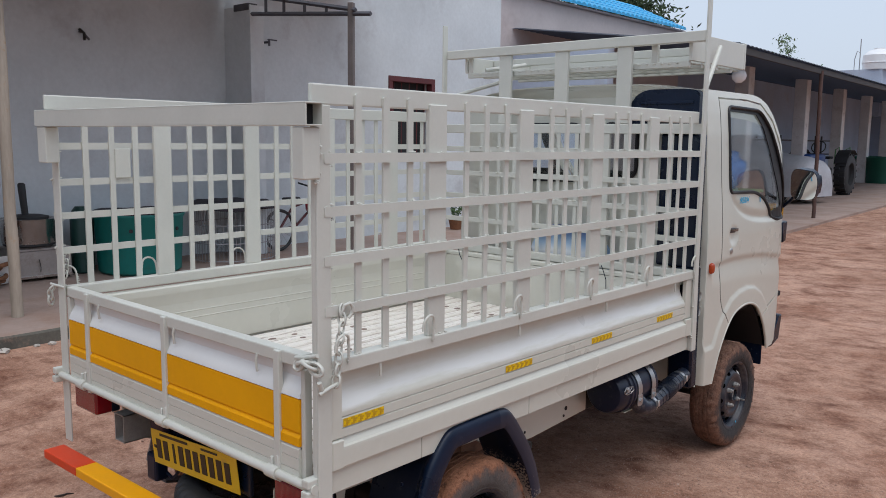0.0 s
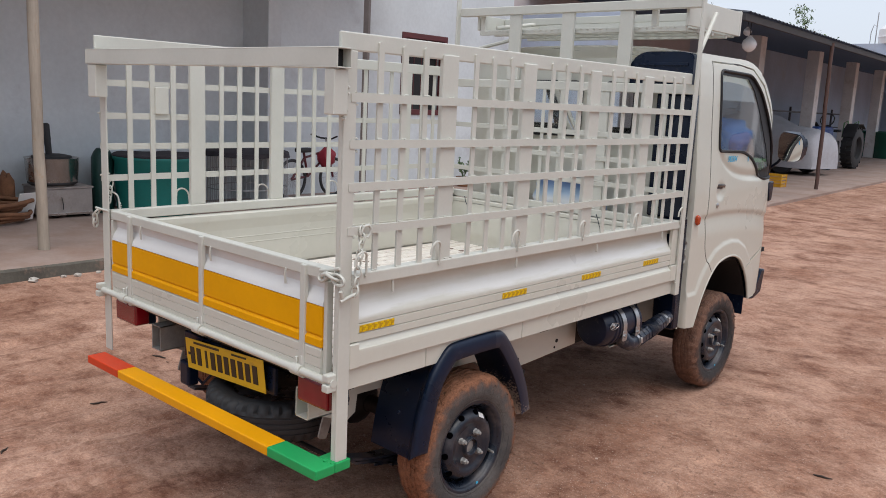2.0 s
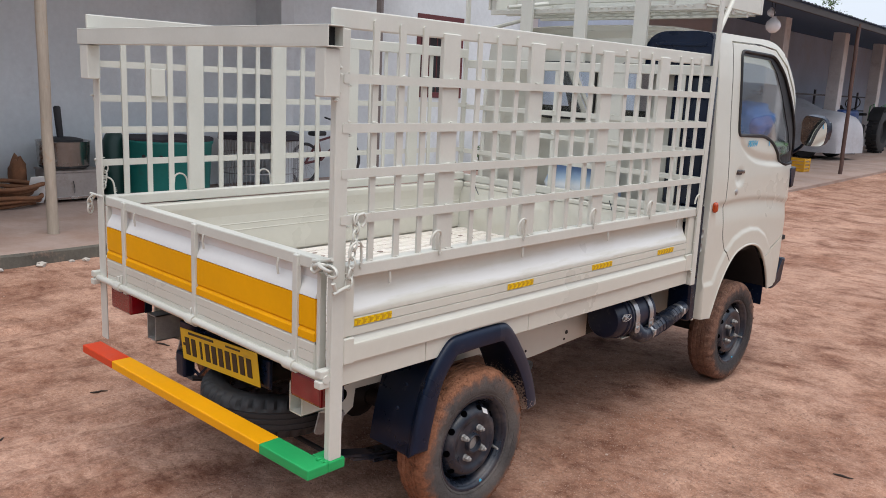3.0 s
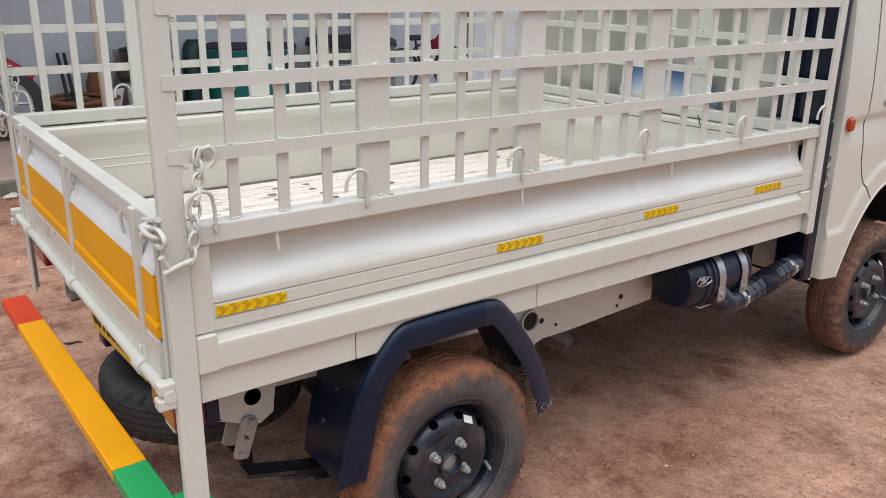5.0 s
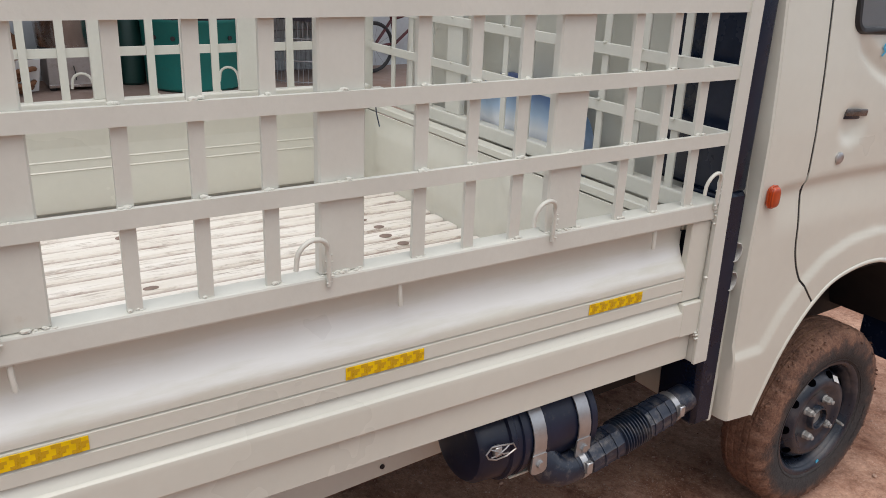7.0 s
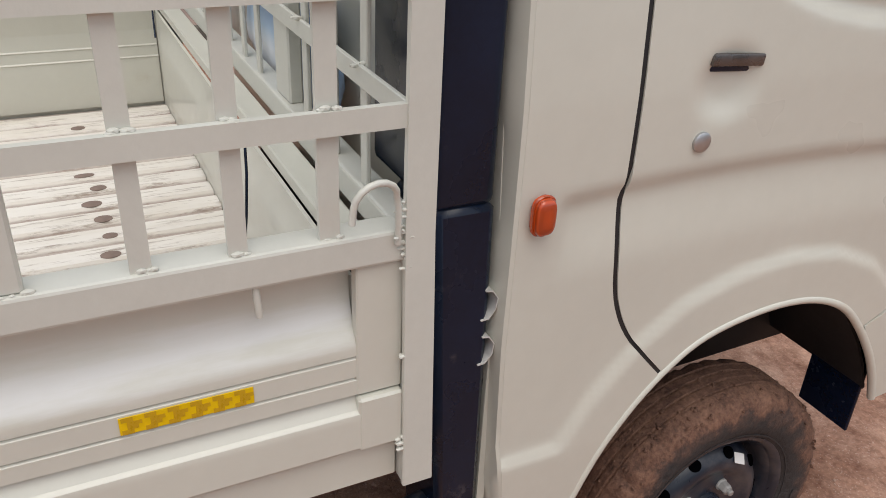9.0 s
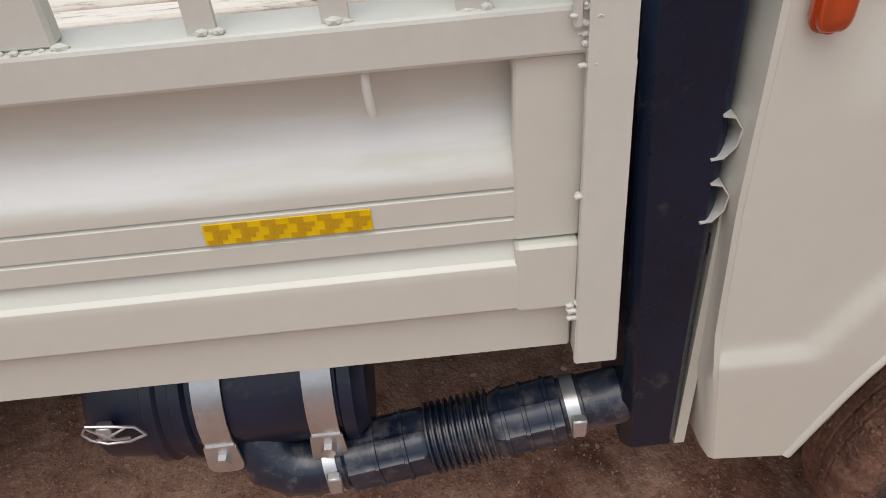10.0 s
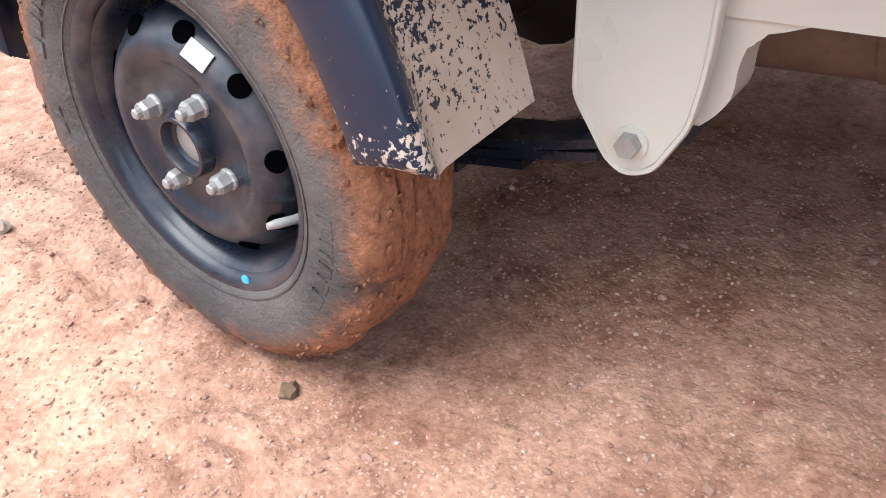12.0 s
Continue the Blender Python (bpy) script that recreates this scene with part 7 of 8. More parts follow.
# further building with a blue tiled roof
wall("wall_far", -7.6, -7.24, 9.45, 17.5, -0.1, 4.27, M_PINK, "pinkish plastered wall of the further building")
M_BLUE = surface("blue_roof_tile", (0.030, 0.36, 0.68), 0.45, var=0.15, big=3, fine=30, bump=0.15)
M_FASCIA = surface("dark_eave", (0.055, 0.050, 0.050), 0.8, var=0.2, bump=0.2)
roof = tagged(part("roof_blue", boxed(-8.0, -7.14, 9.5, 17.6, 4.275, 4.31, 0.004), M_PINK), "eave of bright blue ribbed roof tiles", "roof", kind="structure")
rowmesh = None
for k in range(40):
    y = 9.6 + 0.2 * k
    if rowmesh is None:
        bm = bmesh.new()
        for r in range(5):
            x0 = 0.0 - 0.30 * r
            z0 = 0.0 + 0.14 * r
            prof = []
            for q in range(9):
                a = math.pi * q / 8
                prof.append((0.1 * math.cos(a), 0.075 * math.sin(a)))
            A = [bm.verts.new((x0, -p[0], z0 + p[1])) for p in prof]
            B = [bm.verts.new((x0 - 0.34, -p[0] * 0.92, z0 + 0.135 + p[1])) for p in prof]
            for j in range(8):
                bm.faces.new((A[j], A[j + 1], B[j + 1], B[j]))
            bm.faces.new(A)
        rowmesh = part("roof_tile_row", bm, M_BLUE, roof, smooth=50, mtx=Matrix.Translation((-7.08, y, 4.31)))
    else:
        again(rowmesh, Matrix.Translation((-7.08, y, 4.31)), roof)

# ---- long shed ----
SX, SD = -3.14, -0.053


def sx_at(y):
    return SX + SD * (y - 15)


M_TIN = surface("grey_roof_sheet", (0.115, 0.125, 0.155), 0.55, 0.2, var=0.2, big=1.5, fine=30, bump=0.2, dirt=(0.11, 0.09, 0.085), dirt_at=(0.58, 0.85), dirt_scale=2)
# whitewash dimmer and bluer than the pillars', the shed's shade put into its colour
M_SHEDWALL = surface("shade_toned_whitewash", (0.47, 0.53, 0.64), 0.9, var=0.12, big=0.6, fine=14, bump=0.2, dirt=(0.44, 0.42, 0.42), dirt_at=(0.55, 0.85), dirt_scale=0.8)
M_PILLAR = surface("shed_pillar_paint", (0.74, 0.72, 0.71), 0.9, var=0.12, big=1.5, fine=18, bump=0.25, dirt=(0.40, 0.33, 0.29), dirt_at=(0.55, 0.85), dirt_scale=2)
bm = bmesh.new()
y = 10.6
A, B = [], []
k = 0
while y < 46:
    d = 0.014 * (1 if k % 2 else -1)
    A.append(bm.verts.new((sx_at(y), y, 3.09 + d)))
    B.append(bm.verts.new((sx_at(y) - 5.2, y, 3.76 + d)))
    y += 0.10
    k += 1
for j in range(len(A) - 1):
    bm.faces.new((A[j], A[j + 1], B[j + 1], B[j]))
bmesh.ops.solidify(bm, geom=list(bm.faces), thickness=0.006)
tagged(part("shed_roof", bm, M_TIN), "long corrugated grey sheet roof of the open shed", "roof", kind="structure")
bm = bmesh.new()
prism(bm, [(sx_at(10.6) - 0.04, 10.6), (sx_at(46) - 0.04, 46), (sx_at(46) - 0.10, 46), (sx_at(10.6) - 0.10, 10.6)], 2, 2.96, 3.06)
tagged(part("shed_eave_beam", bm, M_FASCIA), "dark eave beam of the shed", "beam", kind="structure")
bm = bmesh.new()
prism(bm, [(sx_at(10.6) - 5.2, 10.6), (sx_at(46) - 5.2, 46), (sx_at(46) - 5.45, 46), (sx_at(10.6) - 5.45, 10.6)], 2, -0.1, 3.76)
tagged(part("shed_back_wall", bm, M_SHEDWALL), "whitewashed back wall of the shed, its colour toned for shade", "wall", kind="structure")
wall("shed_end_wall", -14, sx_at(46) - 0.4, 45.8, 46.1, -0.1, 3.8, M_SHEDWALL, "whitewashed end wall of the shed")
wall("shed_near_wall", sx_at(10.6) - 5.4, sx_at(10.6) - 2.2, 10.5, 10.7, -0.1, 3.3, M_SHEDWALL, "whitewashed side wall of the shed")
bm = bmesh.new()
prism(bm, [(sx_at(10.4) + 0.35, 10.4), (sx_at(46) + 0.35, 46), (sx_at(46) - 5.3, 46), (sx_at(10.4) - 5.3, 10.4)], 2, -0.1, 0.045)
tagged(part("shed_floor", bm, M_CONC), "dusty raised floor of the open shed", "floor", kind="structure")
for x, y in ((-5.63, 17.75), (-5.88, 22.6), (-6.47, 28.08), (-7.05, 33.56), (-7.63, 38.98), (-8.21, 44.4)):
    top = 3.09 + 0.129 * (sx_at(y) - x) - 0.01
    tagged(part("pillar", boxed(x - 0.17, x + 0.17, y - 0.17, y + 0.17, 0.04, top, 0.012), M_PILLAR), "square whitewashed shed pillar", "pillar", "shed pillars")
M_RUSTY = surface("rusty_brown_pole", (0.10, 0.055, 0.045), 0.75, var=0.25, big=5, fine=50, bump=0.3)
round_pole(-3.17, 15.61, 0.04, 3.02, 0.040, M_RUSTY, "steel_pole", "rusty brown steel pole under the shed eave", lean=-0.05)

# ---- things on the verandah ----
M_STEEL = surface("stainless_steel", (0.55, 0.52, 0.50), 0.22, 0.95, var=0.12, big=6, fine=40, bump=0.08)
M_BOX = surface("scuffed_grey_box", (0.34, 0.30, 0.28), 0.6, var=0.15, big=4, fine=40, bump=0.2, dirt=(0.22, 0.17, 0.14), dirt_at=(0.55, 0.8))
M_TEAL = surface("teal_plastic", (0.007, 0.165, 0.145), 0.42, var=0.12, big=3, fine=40, bump=0.12, dirt=(0.03, 0.09, 0.07), dirt_at=(0.6, 0.8), dirt_scale=3)
M_ROPE = surface("brown_rope", (0.22, 0.10, 0.05), 0.9, var=0.3, big=9, fine=90, bump=0.5)
M_WIRE = surface("grey_wire", (0.36, 0.36, 0.37), 0.5, 0.6, var=0.15, bump=0)
M_CLOTH = surface("dark_cloth", (0.035, 0.03, 0.038), 0.9, var=0.4, big=7, fine=60, bump=0.5)
M_PINKBAG = surface("crimson_fabric", (0.30, 0.018, 0.035), 0.6, var=0.25, big=6, fine=60, bump=0.3)
M_DARKRED = surface("dark_red_enamel", (0.10, 0.015, 0.02), 0.4, var=0.25, bump=0.1)
M_MIX = surface("dusty_black_rubber", (0.03, 0.03, 0.032), 0.7, var=0.3, bump=0.2)


def box_part(parent, name, mat, c, size, bevel=0.006, rot=0.0, label=""):
    x, y, z = (q / 2 for q in size)
    return part(name, boxed(-x, x, -y, y, -z, z, bevel, 2), mat, parent, label, mtx=pose(*c, 0, 0, rot))


# wet grinder: steel drum with a pestle on a box
g = thing("grinder_box", (-6.26, 1.40, PORCH_Z), "scuffed grey metal box carrying a grinder", "box")
box_part(g, "box_body", M_BOX, (0, 0, 0.185), (0.44, 0.58, 0.31), 0.01)
box_part(g, "box_lid", M_BOX, (0, 0, 0.352), (0.46, 0.60, 0.022), 0.004)
box_part(g, "base_strip", M_STEEL, (0.222, 0, 0.045), (0.010, 0.58, 0.03), 0.002)
for y in (-0.25, 0.25):
    box_part(g, "foot", M_MIX, (0.15, y, 0.015), (0.06, 0.06, 0.03), 0.004)
g.scale = (1, 0.92, 0.88)
bm = swept([(0.222, -0.06, 0.24), (0.236, -0.06, 0.22), (0.236, -0.05, 0.15), (0.226, -0.05, 0.10)], 0.004, 6)
part("cable", bm, M_MIX, g, smooth=60)
pot = thing("wet_grinder", (-6.24, 1.34, PORCH_Z + 0.320), "round stainless steel wet grinder with a black pestle", "grinder")
bm = bmesh.new()
lathe(bm, [(0.0, 0.0), (0.0, 0.17), (0.03, 0.19), (0.05, 0.205), (0.25, 0.215), (0.262, 0.222), (0.262, 0.205), (0.25, 0.200), (0.08, 0.19), (0.08, 0.0)], 40, 2)
part("drum", bm, M_STEEL, pot, smooth=35)
bm = bmesh.new()
lathe(bm, [(0.0, 0.16), (0.025, 0.20), (0.04, 0.20), (0.04, 0.16)], 32, 2)
part("base_ring", bm, M_MIX, pot, smooth=35)
bm = bmesh.new()
lathe(bm, [(0.255, 0.0), (0.255, 0.16), (0.275, 0.16), (0.29, 0.10), (0.29, 0.0)], 28, 2)
part("lid", bm, M_MIX, pot, smooth=35)
part("pestle", swept([(0, -0.02, 0.27), (0, -0.03, 0.40), (0.0, -0.04, 0.56), (0, -0.04, 0.575)], [0.026, 0.028, 0.030, 0.018], 14), M_MIX, pot, smooth=45)

pot.scale = (1.2, 1.2, 1.12)
# coil of rope with a white plate leaning on it
coil = bmesh.new()
for k in range(6):
    pts = []
    rr = 0.20 + 0.035 * (k % 3) + rnd.uniform(-0.01, 0.01)
    for q in range(26):
        a = 2 * math.pi * q / 26
        pts.append((rr * math.cos(a), 1.3 * rr * math.sin(a), 0.03 + 0.035 * k + 0.012 * math.sin(3 * a + k)))
    sweep(coil, pts, 0.022, 7, closed=True)
tagged(part("rope_coil", coil, M_ROPE, None, smooth=60, mtx=pose(-6.05, 0.68, PORCH_Z)), "heap of coiled brown rope on the verandah floor", "rope")
box_ = part("sheet_offcut", boxed(-0.004, 0.004, -0.10, 0.10, 0, 0.30, 0.002), M_WHITE, None, mtx=pose(-6.02, 0.95, PORCH_Z + 0.01, 0, 20, 15))
tagged(box_, "small white sheet leaning against rope", "sheet")
sack = bmesh.new()
bmesh.ops.create_icosphere(sack, subdivisions=3, radius=1)
for v in sack.verts:
    c = v.co.copy()
    v.co = Vector((0.12 * c.x, 0.08 * c.y, 0.22 + 0.22 * c.z)) * (1 + 0.15 * noise.noise(c * 2))
tagged(part("old_sack", sack, M_ROPE, None, smooth=60, mtx=pose(-6.38, 0.93, PORCH_Z + 0.02)), "worn brown sack standing by the wall", "sack")
# two hoes leaning on the wall
for k, (y, l) in enumerate(((0.62, 0.0), (0.68, 0.03))):
    h = part("hoe", swept([(-6.35 + 0.25 - l, y, PORCH_Z + 0.01), (-6.55, y + 0.03, PORCH_Z + 0.58)], 0.016, 8), M_MIX, None, smooth=50)
    tagged(h, "dark wooden tool handle leaning on the wall", "tool", "tools by the wall")

# teal tub with handle dimples
tub = thing("teal_tub", (-5.98, 2.38, PORCH_Z), "large teal plastic tub on the verandah", "tub")
bm = bmesh.new()
prof = [(0.0, 0.40), (0.02, 0.425), (0.58, 0.455), (0.60, 0.47), (0.625, 0.472), (0.64, 0.465), (0.64, 0.44), (0.60, 0.435), (0.03, 0.40), (0.03, 0.0)]
lathe(bm, [(0.0, 0.0)] + prof, 56, 2)
part("tub_body", bm, M_TEAL, tub, smooth=35)
bm = bmesh.new()
lathe(bm, [(0.636, 0.0), (0.64, 0.30), (0.655, 0.46), (0.645, 0.475), (0.63, 0.47)], 40, 2)
for v in bm.verts:
    v.co.z += 0.02 * noise.noise(v.co * 5)
part("tub_cover", bm, M_CLOTH, tub, smooth=50)
for a in (-62, -38, 5, 28):
    bm = swept([(0.435, 0, 0.47), (0.462, 0, 0.47)], 0.020, 14)
    part("dimple", bm, M_MIX, tub, mtx=Matrix.Rotation(radians(a), 4, "Z"))
tub2 = thing("dark_green_drum", (-6.25, 1.88, PORCH_Z), "slim dark green plastic drum", "drum")
bm = bmesh.new()
lathe(bm, [(0.0, 0.0), (0.0, 0.10), (0.02, 0.115), (0.60, 0.115), (0.66, 0.09), (0.70, 0.06), (0.70, 0.0)], 28, 2)
part("drum_body", bm, surface("dark_green_plastic", (0.010, 0.05, 0.042), 0.45, var=0.2, bump=0.1), tub2, smooth=35)

# round wire coop covered with cloth
coop = thing("wire_coop", (-6.05, 3.62, PORCH_Z), "round grey wire coop with a dark cloth on top", "coop")
bm = bmesh.new()
for k in range(64):
    a = 2 * math.pi * k / 64
    sweep(bm, [(0.44 * math.cos(a), 0.50 * math.sin(a), 0.0), (0.44 * math.cos(a), 0.50 * math.sin(a), 0.64)], 0.003, 5)
part("wire_netting", bm, M_WIRE, coop)
for z in (0.02, 0.22, 0.43, 0.64):
    pts = [(0.44 * math.cos(a), 0.50 * math.sin(a), z) for a in (2 * math.pi * k / 40 for k in range(40))]
    part("hoop", swept(pts, 0.006, 6, closed=True), M_WIRE, coop, smooth=60)
bm = bmesh.new()
lathe(bm, [(0.60, 0.47), (0.655, 0.46), (0.69, 0.38), (0.70, 0.0)], 40, 2)
for v in bm.verts:
    v.co.y *= 1.12
    v.co.z += 0.03 * noise.noise(v.co * 4)
part("cloth_cover", bm, M_CLOTH, coop, smooth=50)


def bicycle(name, loc, rot, col, label):
    """A small cycle: two spoked wheels, frame, saddle, bars and a bag."""
    b = thing(name, loc, label, "bicycle")
    b.rotation_euler = (0, 0, radians(rot))
    R = 0.25
    for y in (-0.40, 0.40):
        pts = [(0, y + R * math.cos(a), R + 0.02 + R * math.sin(a)) for a in (2 * math.pi * k / 32 for k in range(32))]
        w = part("wheel", swept(pts, 0.02, 8, closed=True), M_MIX, b, smooth=60)
        bm = bmesh.new()
        for k in range(14):
            a = 2 * math.pi * k / 14
            sweep(bm, [(0, y, R + 0.02), (0, y + R * math.cos(a), R + 0.02 + R * math.sin(a))], 0.002, 4)
        part("spokes", bm, M_WIRE, w)
    fr = [((0, -0.40, 0.27), (0, -0.10, 0.30)), ((0, -0.10, 0.30), (0, -0.18, 0.62)), ((0, -0.40, 0.27), (0, -0.16, 0.55)), ((0, -0.10, 0.30), (0, 0.28, 0.58)), ((0, -0.16, 0.55), (0, 0.27, 0.64)), ((0, 0.40, 0.27), (0, 0.26, 0.72))]
    bm = bmesh.new()
    for a, c in fr:
        sweep(bm, [a, c], 0.016, 8)
    part("frame", bm, col, b, smooth=50)
    part("saddle", boxed(-0.06, 0.06, -0.30, -0.06, 0.62, 0.68, 0.02, 2), M_MIX, b, smooth=40)
    part("handlebar", swept([(-0.24, 0.20, 0.84), (-0.10, 0.25, 0.80), (0.10, 0.25, 0.80), (0.24, 0.20, 0.84)], 0.012, 8), M_MIX, b, smooth=50)
    part("stem", swept([(0, 0.26, 0.70), (0, 0.25, 0.80)], 0.014, 8), M_WIRE, b, smooth=50)
    bm = bmesh.new()
    bmesh.ops.create_icosphere(bm, subdivisions=3, radius=1)
    for v in bm.verts:
        c = v.co.copy()
        v.co = Vector((0.12 * c.x, 0.13 * c.y, 0.13 * c.z)) * (1 + 0.2 * noise.noise(c * 2)) + Vector((0.06, 0.20, 0.55))
    part("bag", bm, M_PINKBAG, b, "crimson bag", smooth=60)
    return b


bicycle("bicycle", (-6.20, 4.75, PORCH_Z), 8, M_DARKRED, "small red bicycle with a crimson bag on the verandah")


def motorcycle(loc, rot):
    m = thing("motorcycle", loc, "red motorcycle with a chrome headlamp parked on the verandah", "motorcycle")
    m.rotation_euler = (0, 0, radians(rot))
    R = 0.29
    for y in (-0.60, 0.62):
        bm = bmesh.new()
        lathe(bm, [(-0.045, 0.20), (-0.045, 0.27), (-0.02, R), (0.02, R), (0.045, 0.27), (0.045, 0.20)], 36, 0, True)
        w = part("wheel", bm, M_MIX, m, smooth=35, mtx=Matrix.Translation((0, y, R)))
        bm = bmesh.new()
        for k in range(6):
            a = math.pi * k / 3
            sweep(bm, [(0, 0, 0), (0, 0.2 * math.cos(a), 0.2 * math.sin(a))], 0.014, 6)
        part("spokes", bm, M_WIRE, w)
    bm = bmesh.new()
    bmesh.ops.create_icosphere(bm, subdivisions=3, radius=1)
    for v in bm.verts:
        c = v.co.copy()
        v.co = Vector((0.15 * c.x, 0.28 * c.y, 0.13 * c.z + 0.05 * c.y)) + Vector((0, 0.16, 0.78))
    part("fuel_tank", bm, M_PINKBAG, m, "glossy red tank", smooth=60)
    part("seat", boxed(-0.12, 0.12, -0.62, -0.08, 0.74, 0.82, 0.03, 3), M_CLOTH, m, smooth=40)
    part("engine", boxed(-0.14, 0.14, -0.12, 0.26, 0.26, 0.60, 0.03, 2), M_WIRE, m, smooth=40)
    part("side_cover", boxed(-0.15, 0.15, -0.40, -0.12, 0.50, 0.70, 0.03, 2), M_PINKBAG, m, smooth=40)
    part("exhaust", swept([(0.13, 0.20, 0.30), (0.16, -0.10, 0.25), (0.17, -0.70, 0.36)], [0.02, 0.035, 0.05], 12), M_STEEL, m, smooth=45)
    for s in (-1, 1):
        part("fork", swept([(s * 0.08, 0.62, 0.29), (s * 0.08, 0.40, 0.90)], 0.02, 8), M_STEEL, m, smooth=50)
        part("mirror_stalk", swept([(s * 0.26, 0.32, 1.0), (s * 0.32, 0.34, 1.16)], 0.006, 6), M_MIX, m, smooth=50)
        part("mirror", boxed(s * 0.32 - 0.05, s * 0.32 + 0.05, 0.33, 0.355, 1.14, 1.22, 0.02, 2), M_MIX, m, smooth=40)
    part("handlebar", swept([(-0.34, 0.22, 1.0), (-0.2, 0.34, 1.0), (0.2, 0.34, 1.0), (0.34, 0.22, 1.0)], 0.014, 8), M_MIX, m, smooth=50)
    bm = bmesh.new()
    lathe(bm, [(0.44, 0.07), (0.50, 0.10), (0.54, 0.10), (0.55, 0.0)], 24, 1)
    part("headlamp", bm, M_STEEL, m, smooth=40, mtx=Matrix.Translation((0, 0, 0.86)))
    part("front_guard", swept([(0, 0.40, 0.60), (0, 0.62, 0.63), (0, 0.85, 0.50)], [0.05, 0.06, 0.03], 8), M_PINKBAG, m, smooth=50)


motorcycle((-5.55, -0.62, PORCH_Z), -14)

# ---- things in and round the shed ----
FLOOR_S = 0.045
M_COVER = surface("silver_car_cover", (0.50, 0.50, 0.53), 0.6, var=0.12, big=2, fine=25, bump=0.35, depth=0.02, dirt=(0.30, 0.27, 0.25), dirt_at=(0.58, 0.85), dirt_scale=1.5)
car = thing("covered_car", (-6.43, 20.2, FLOOR_S), "parked car under a silver grey cover", "car")
car.rotation_euler = (0, 0, radians(82))
bm = bmesh.new()
rows = []
PROF = [(-2.05, 0.70), (-2.0, 0.98), (-1.9, 1.12), (-1.6, 1.20), (-1.0, 1.26), (-0.55, 1.48), (0.1, 1.60), (0.8, 1.42), (1.3, 1.12), (1.75, 1.02), (1.98, 0.92), (2.06, 0.70)]
for y, h in PROF:
    row = []
    for k in range(17):
        a = math.pi * k / 16
        w = 0.80 - 0.10 * smooth01((abs(y) - 1.6) / 0.5) - 0.10 * smooth01((h - 1.0) / 0.4) * (1 if 3 < k < 13 else 0)
        x = w * math.copysign(abs(math.cos(a)) ** 0.55, math.cos(a))
        z = 0.18 + (h - 0.18) * abs(math.sin(a)) ** 0.5
        n = 0.03 * noise.noise(Vector((x * 2, y * 2, z * 3)))
        row.append(bm.verts.new((x + n, y, z + n)))
    rows.append(row)
for A, B in zip(rows, rows[1:]):
    for k in range(16):
        bm.faces.new((A[k], A[k + 1], B[k + 1], B[k]))
bm.faces.new(rows[0])
bm.faces.new(rows[-1][::-1])
part("cover", bm, M_COVER, car, smooth=60)
for x in (-0.68, 0.68):
    for y in (-1.25, 1.25):
        bm = bmesh.new()
        lathe(bm, [(-0.09, 0.18), (-0.09, 0.27), (-0.06, 0.30), (0.06, 0.30), (0.09, 0.27), (0.09, 0.18), (0.05, 0.0)], 28, 0)
        part("wheel", bm, M_MIX, car, smooth=40, mtx=Matrix.Translation((x, y, 0.30)))
part("car_floor", boxed(-0.7, 0.7, -1.9, 1.9, 0.17, 0.25), M_MIX, car)

tractor = thing("tractor", (-5.80, 24.5, FLOOR_S), "blue tractor with large black tyres in the shed", "tractor")
M_TBLUE = surface("tractor_blue", (0.02, 0.07, 0.26), 0.4, var=0.15, bump=0.1)
M_LIME = surface("pale_green_metal", (0.18, 0.36, 0.17), 0.5, var=0.15, bump=0.1)


def lug_wheel(parent, c, R, w):
    bm = bmesh.new()
    lathe(bm, [(-w, R * 0.55), (-w, R * 0.85), (-w * 0.8, R * 0.94), (w * 0.8, R * 0.94), (w, R * 0.85), (w, R * 0.55), (0.3 * w, R * 0.5), (0.3 * w, 0.0)], 40, 0)
    for k in range(20):
        for s in (-1, 1):
            box(bm, 0.0, s * w * 0.95, -0.03, 0.03, R * 0.92, R, m=Matrix.Rotation(2 * math.pi * (k + (0.5 if s > 0 else 0)) / 20, 4, "X"))
    return part("wheel", bm, M_MIX, parent, smooth=40, mtx=Matrix.Translation(c))


for s in (-1, 1):
    lug_wheel(tractor, (s * 0.68, 0.0, 0.62), 0.62, 0.17)
    lug_wheel(tractor, (s * 0.55, -1.75, 0.36), 0.36, 0.11)
    bm = bmesh.new()
    strip(bm, [(-0.55, 0.95), (-0.42, 1.18), (-0.15, 1.33), (0.2, 1.34), (0.5, 1.2)], 0, s * 0.5, s * 0.86, 0.02)
    part("fender", bm, M_MIX, tractor, smooth=40)
part("bonnet", boxed(-0.28, 0.28, -1.95, -0.55, 0.75, 1.22, 0.08, 3), M_TBLUE, tractor, smooth=40)
part("tractor_body", boxed(-0.22, 0.22, -1.6, 0.3, 0.42, 0.80, 0.03), M_MIX, tractor)
part("seat", boxed(-0.24, 0.24, -0.1, 0.28, 1.06, 1.14, 0.03, 2), M_MIX, tractor, smooth=40)
ringp = [Vector((0.2 * math.cos(a), -0.42 + 0.08 * math.sin(a), 1.42 + 0.18 * math.sin(a))) for a in (2 * math.pi * k / 20 for k in range(20))]
part("steering_wheel", swept(ringp, 0.016, 6, closed=True), M_MIX, tractor, smooth=60)
part("exhaust_stack", swept([(0.15, -1.2, 1.2), (0.15, -1.2, 1.75)], 0.035, 10), M_MIX, tractor, smooth=50)
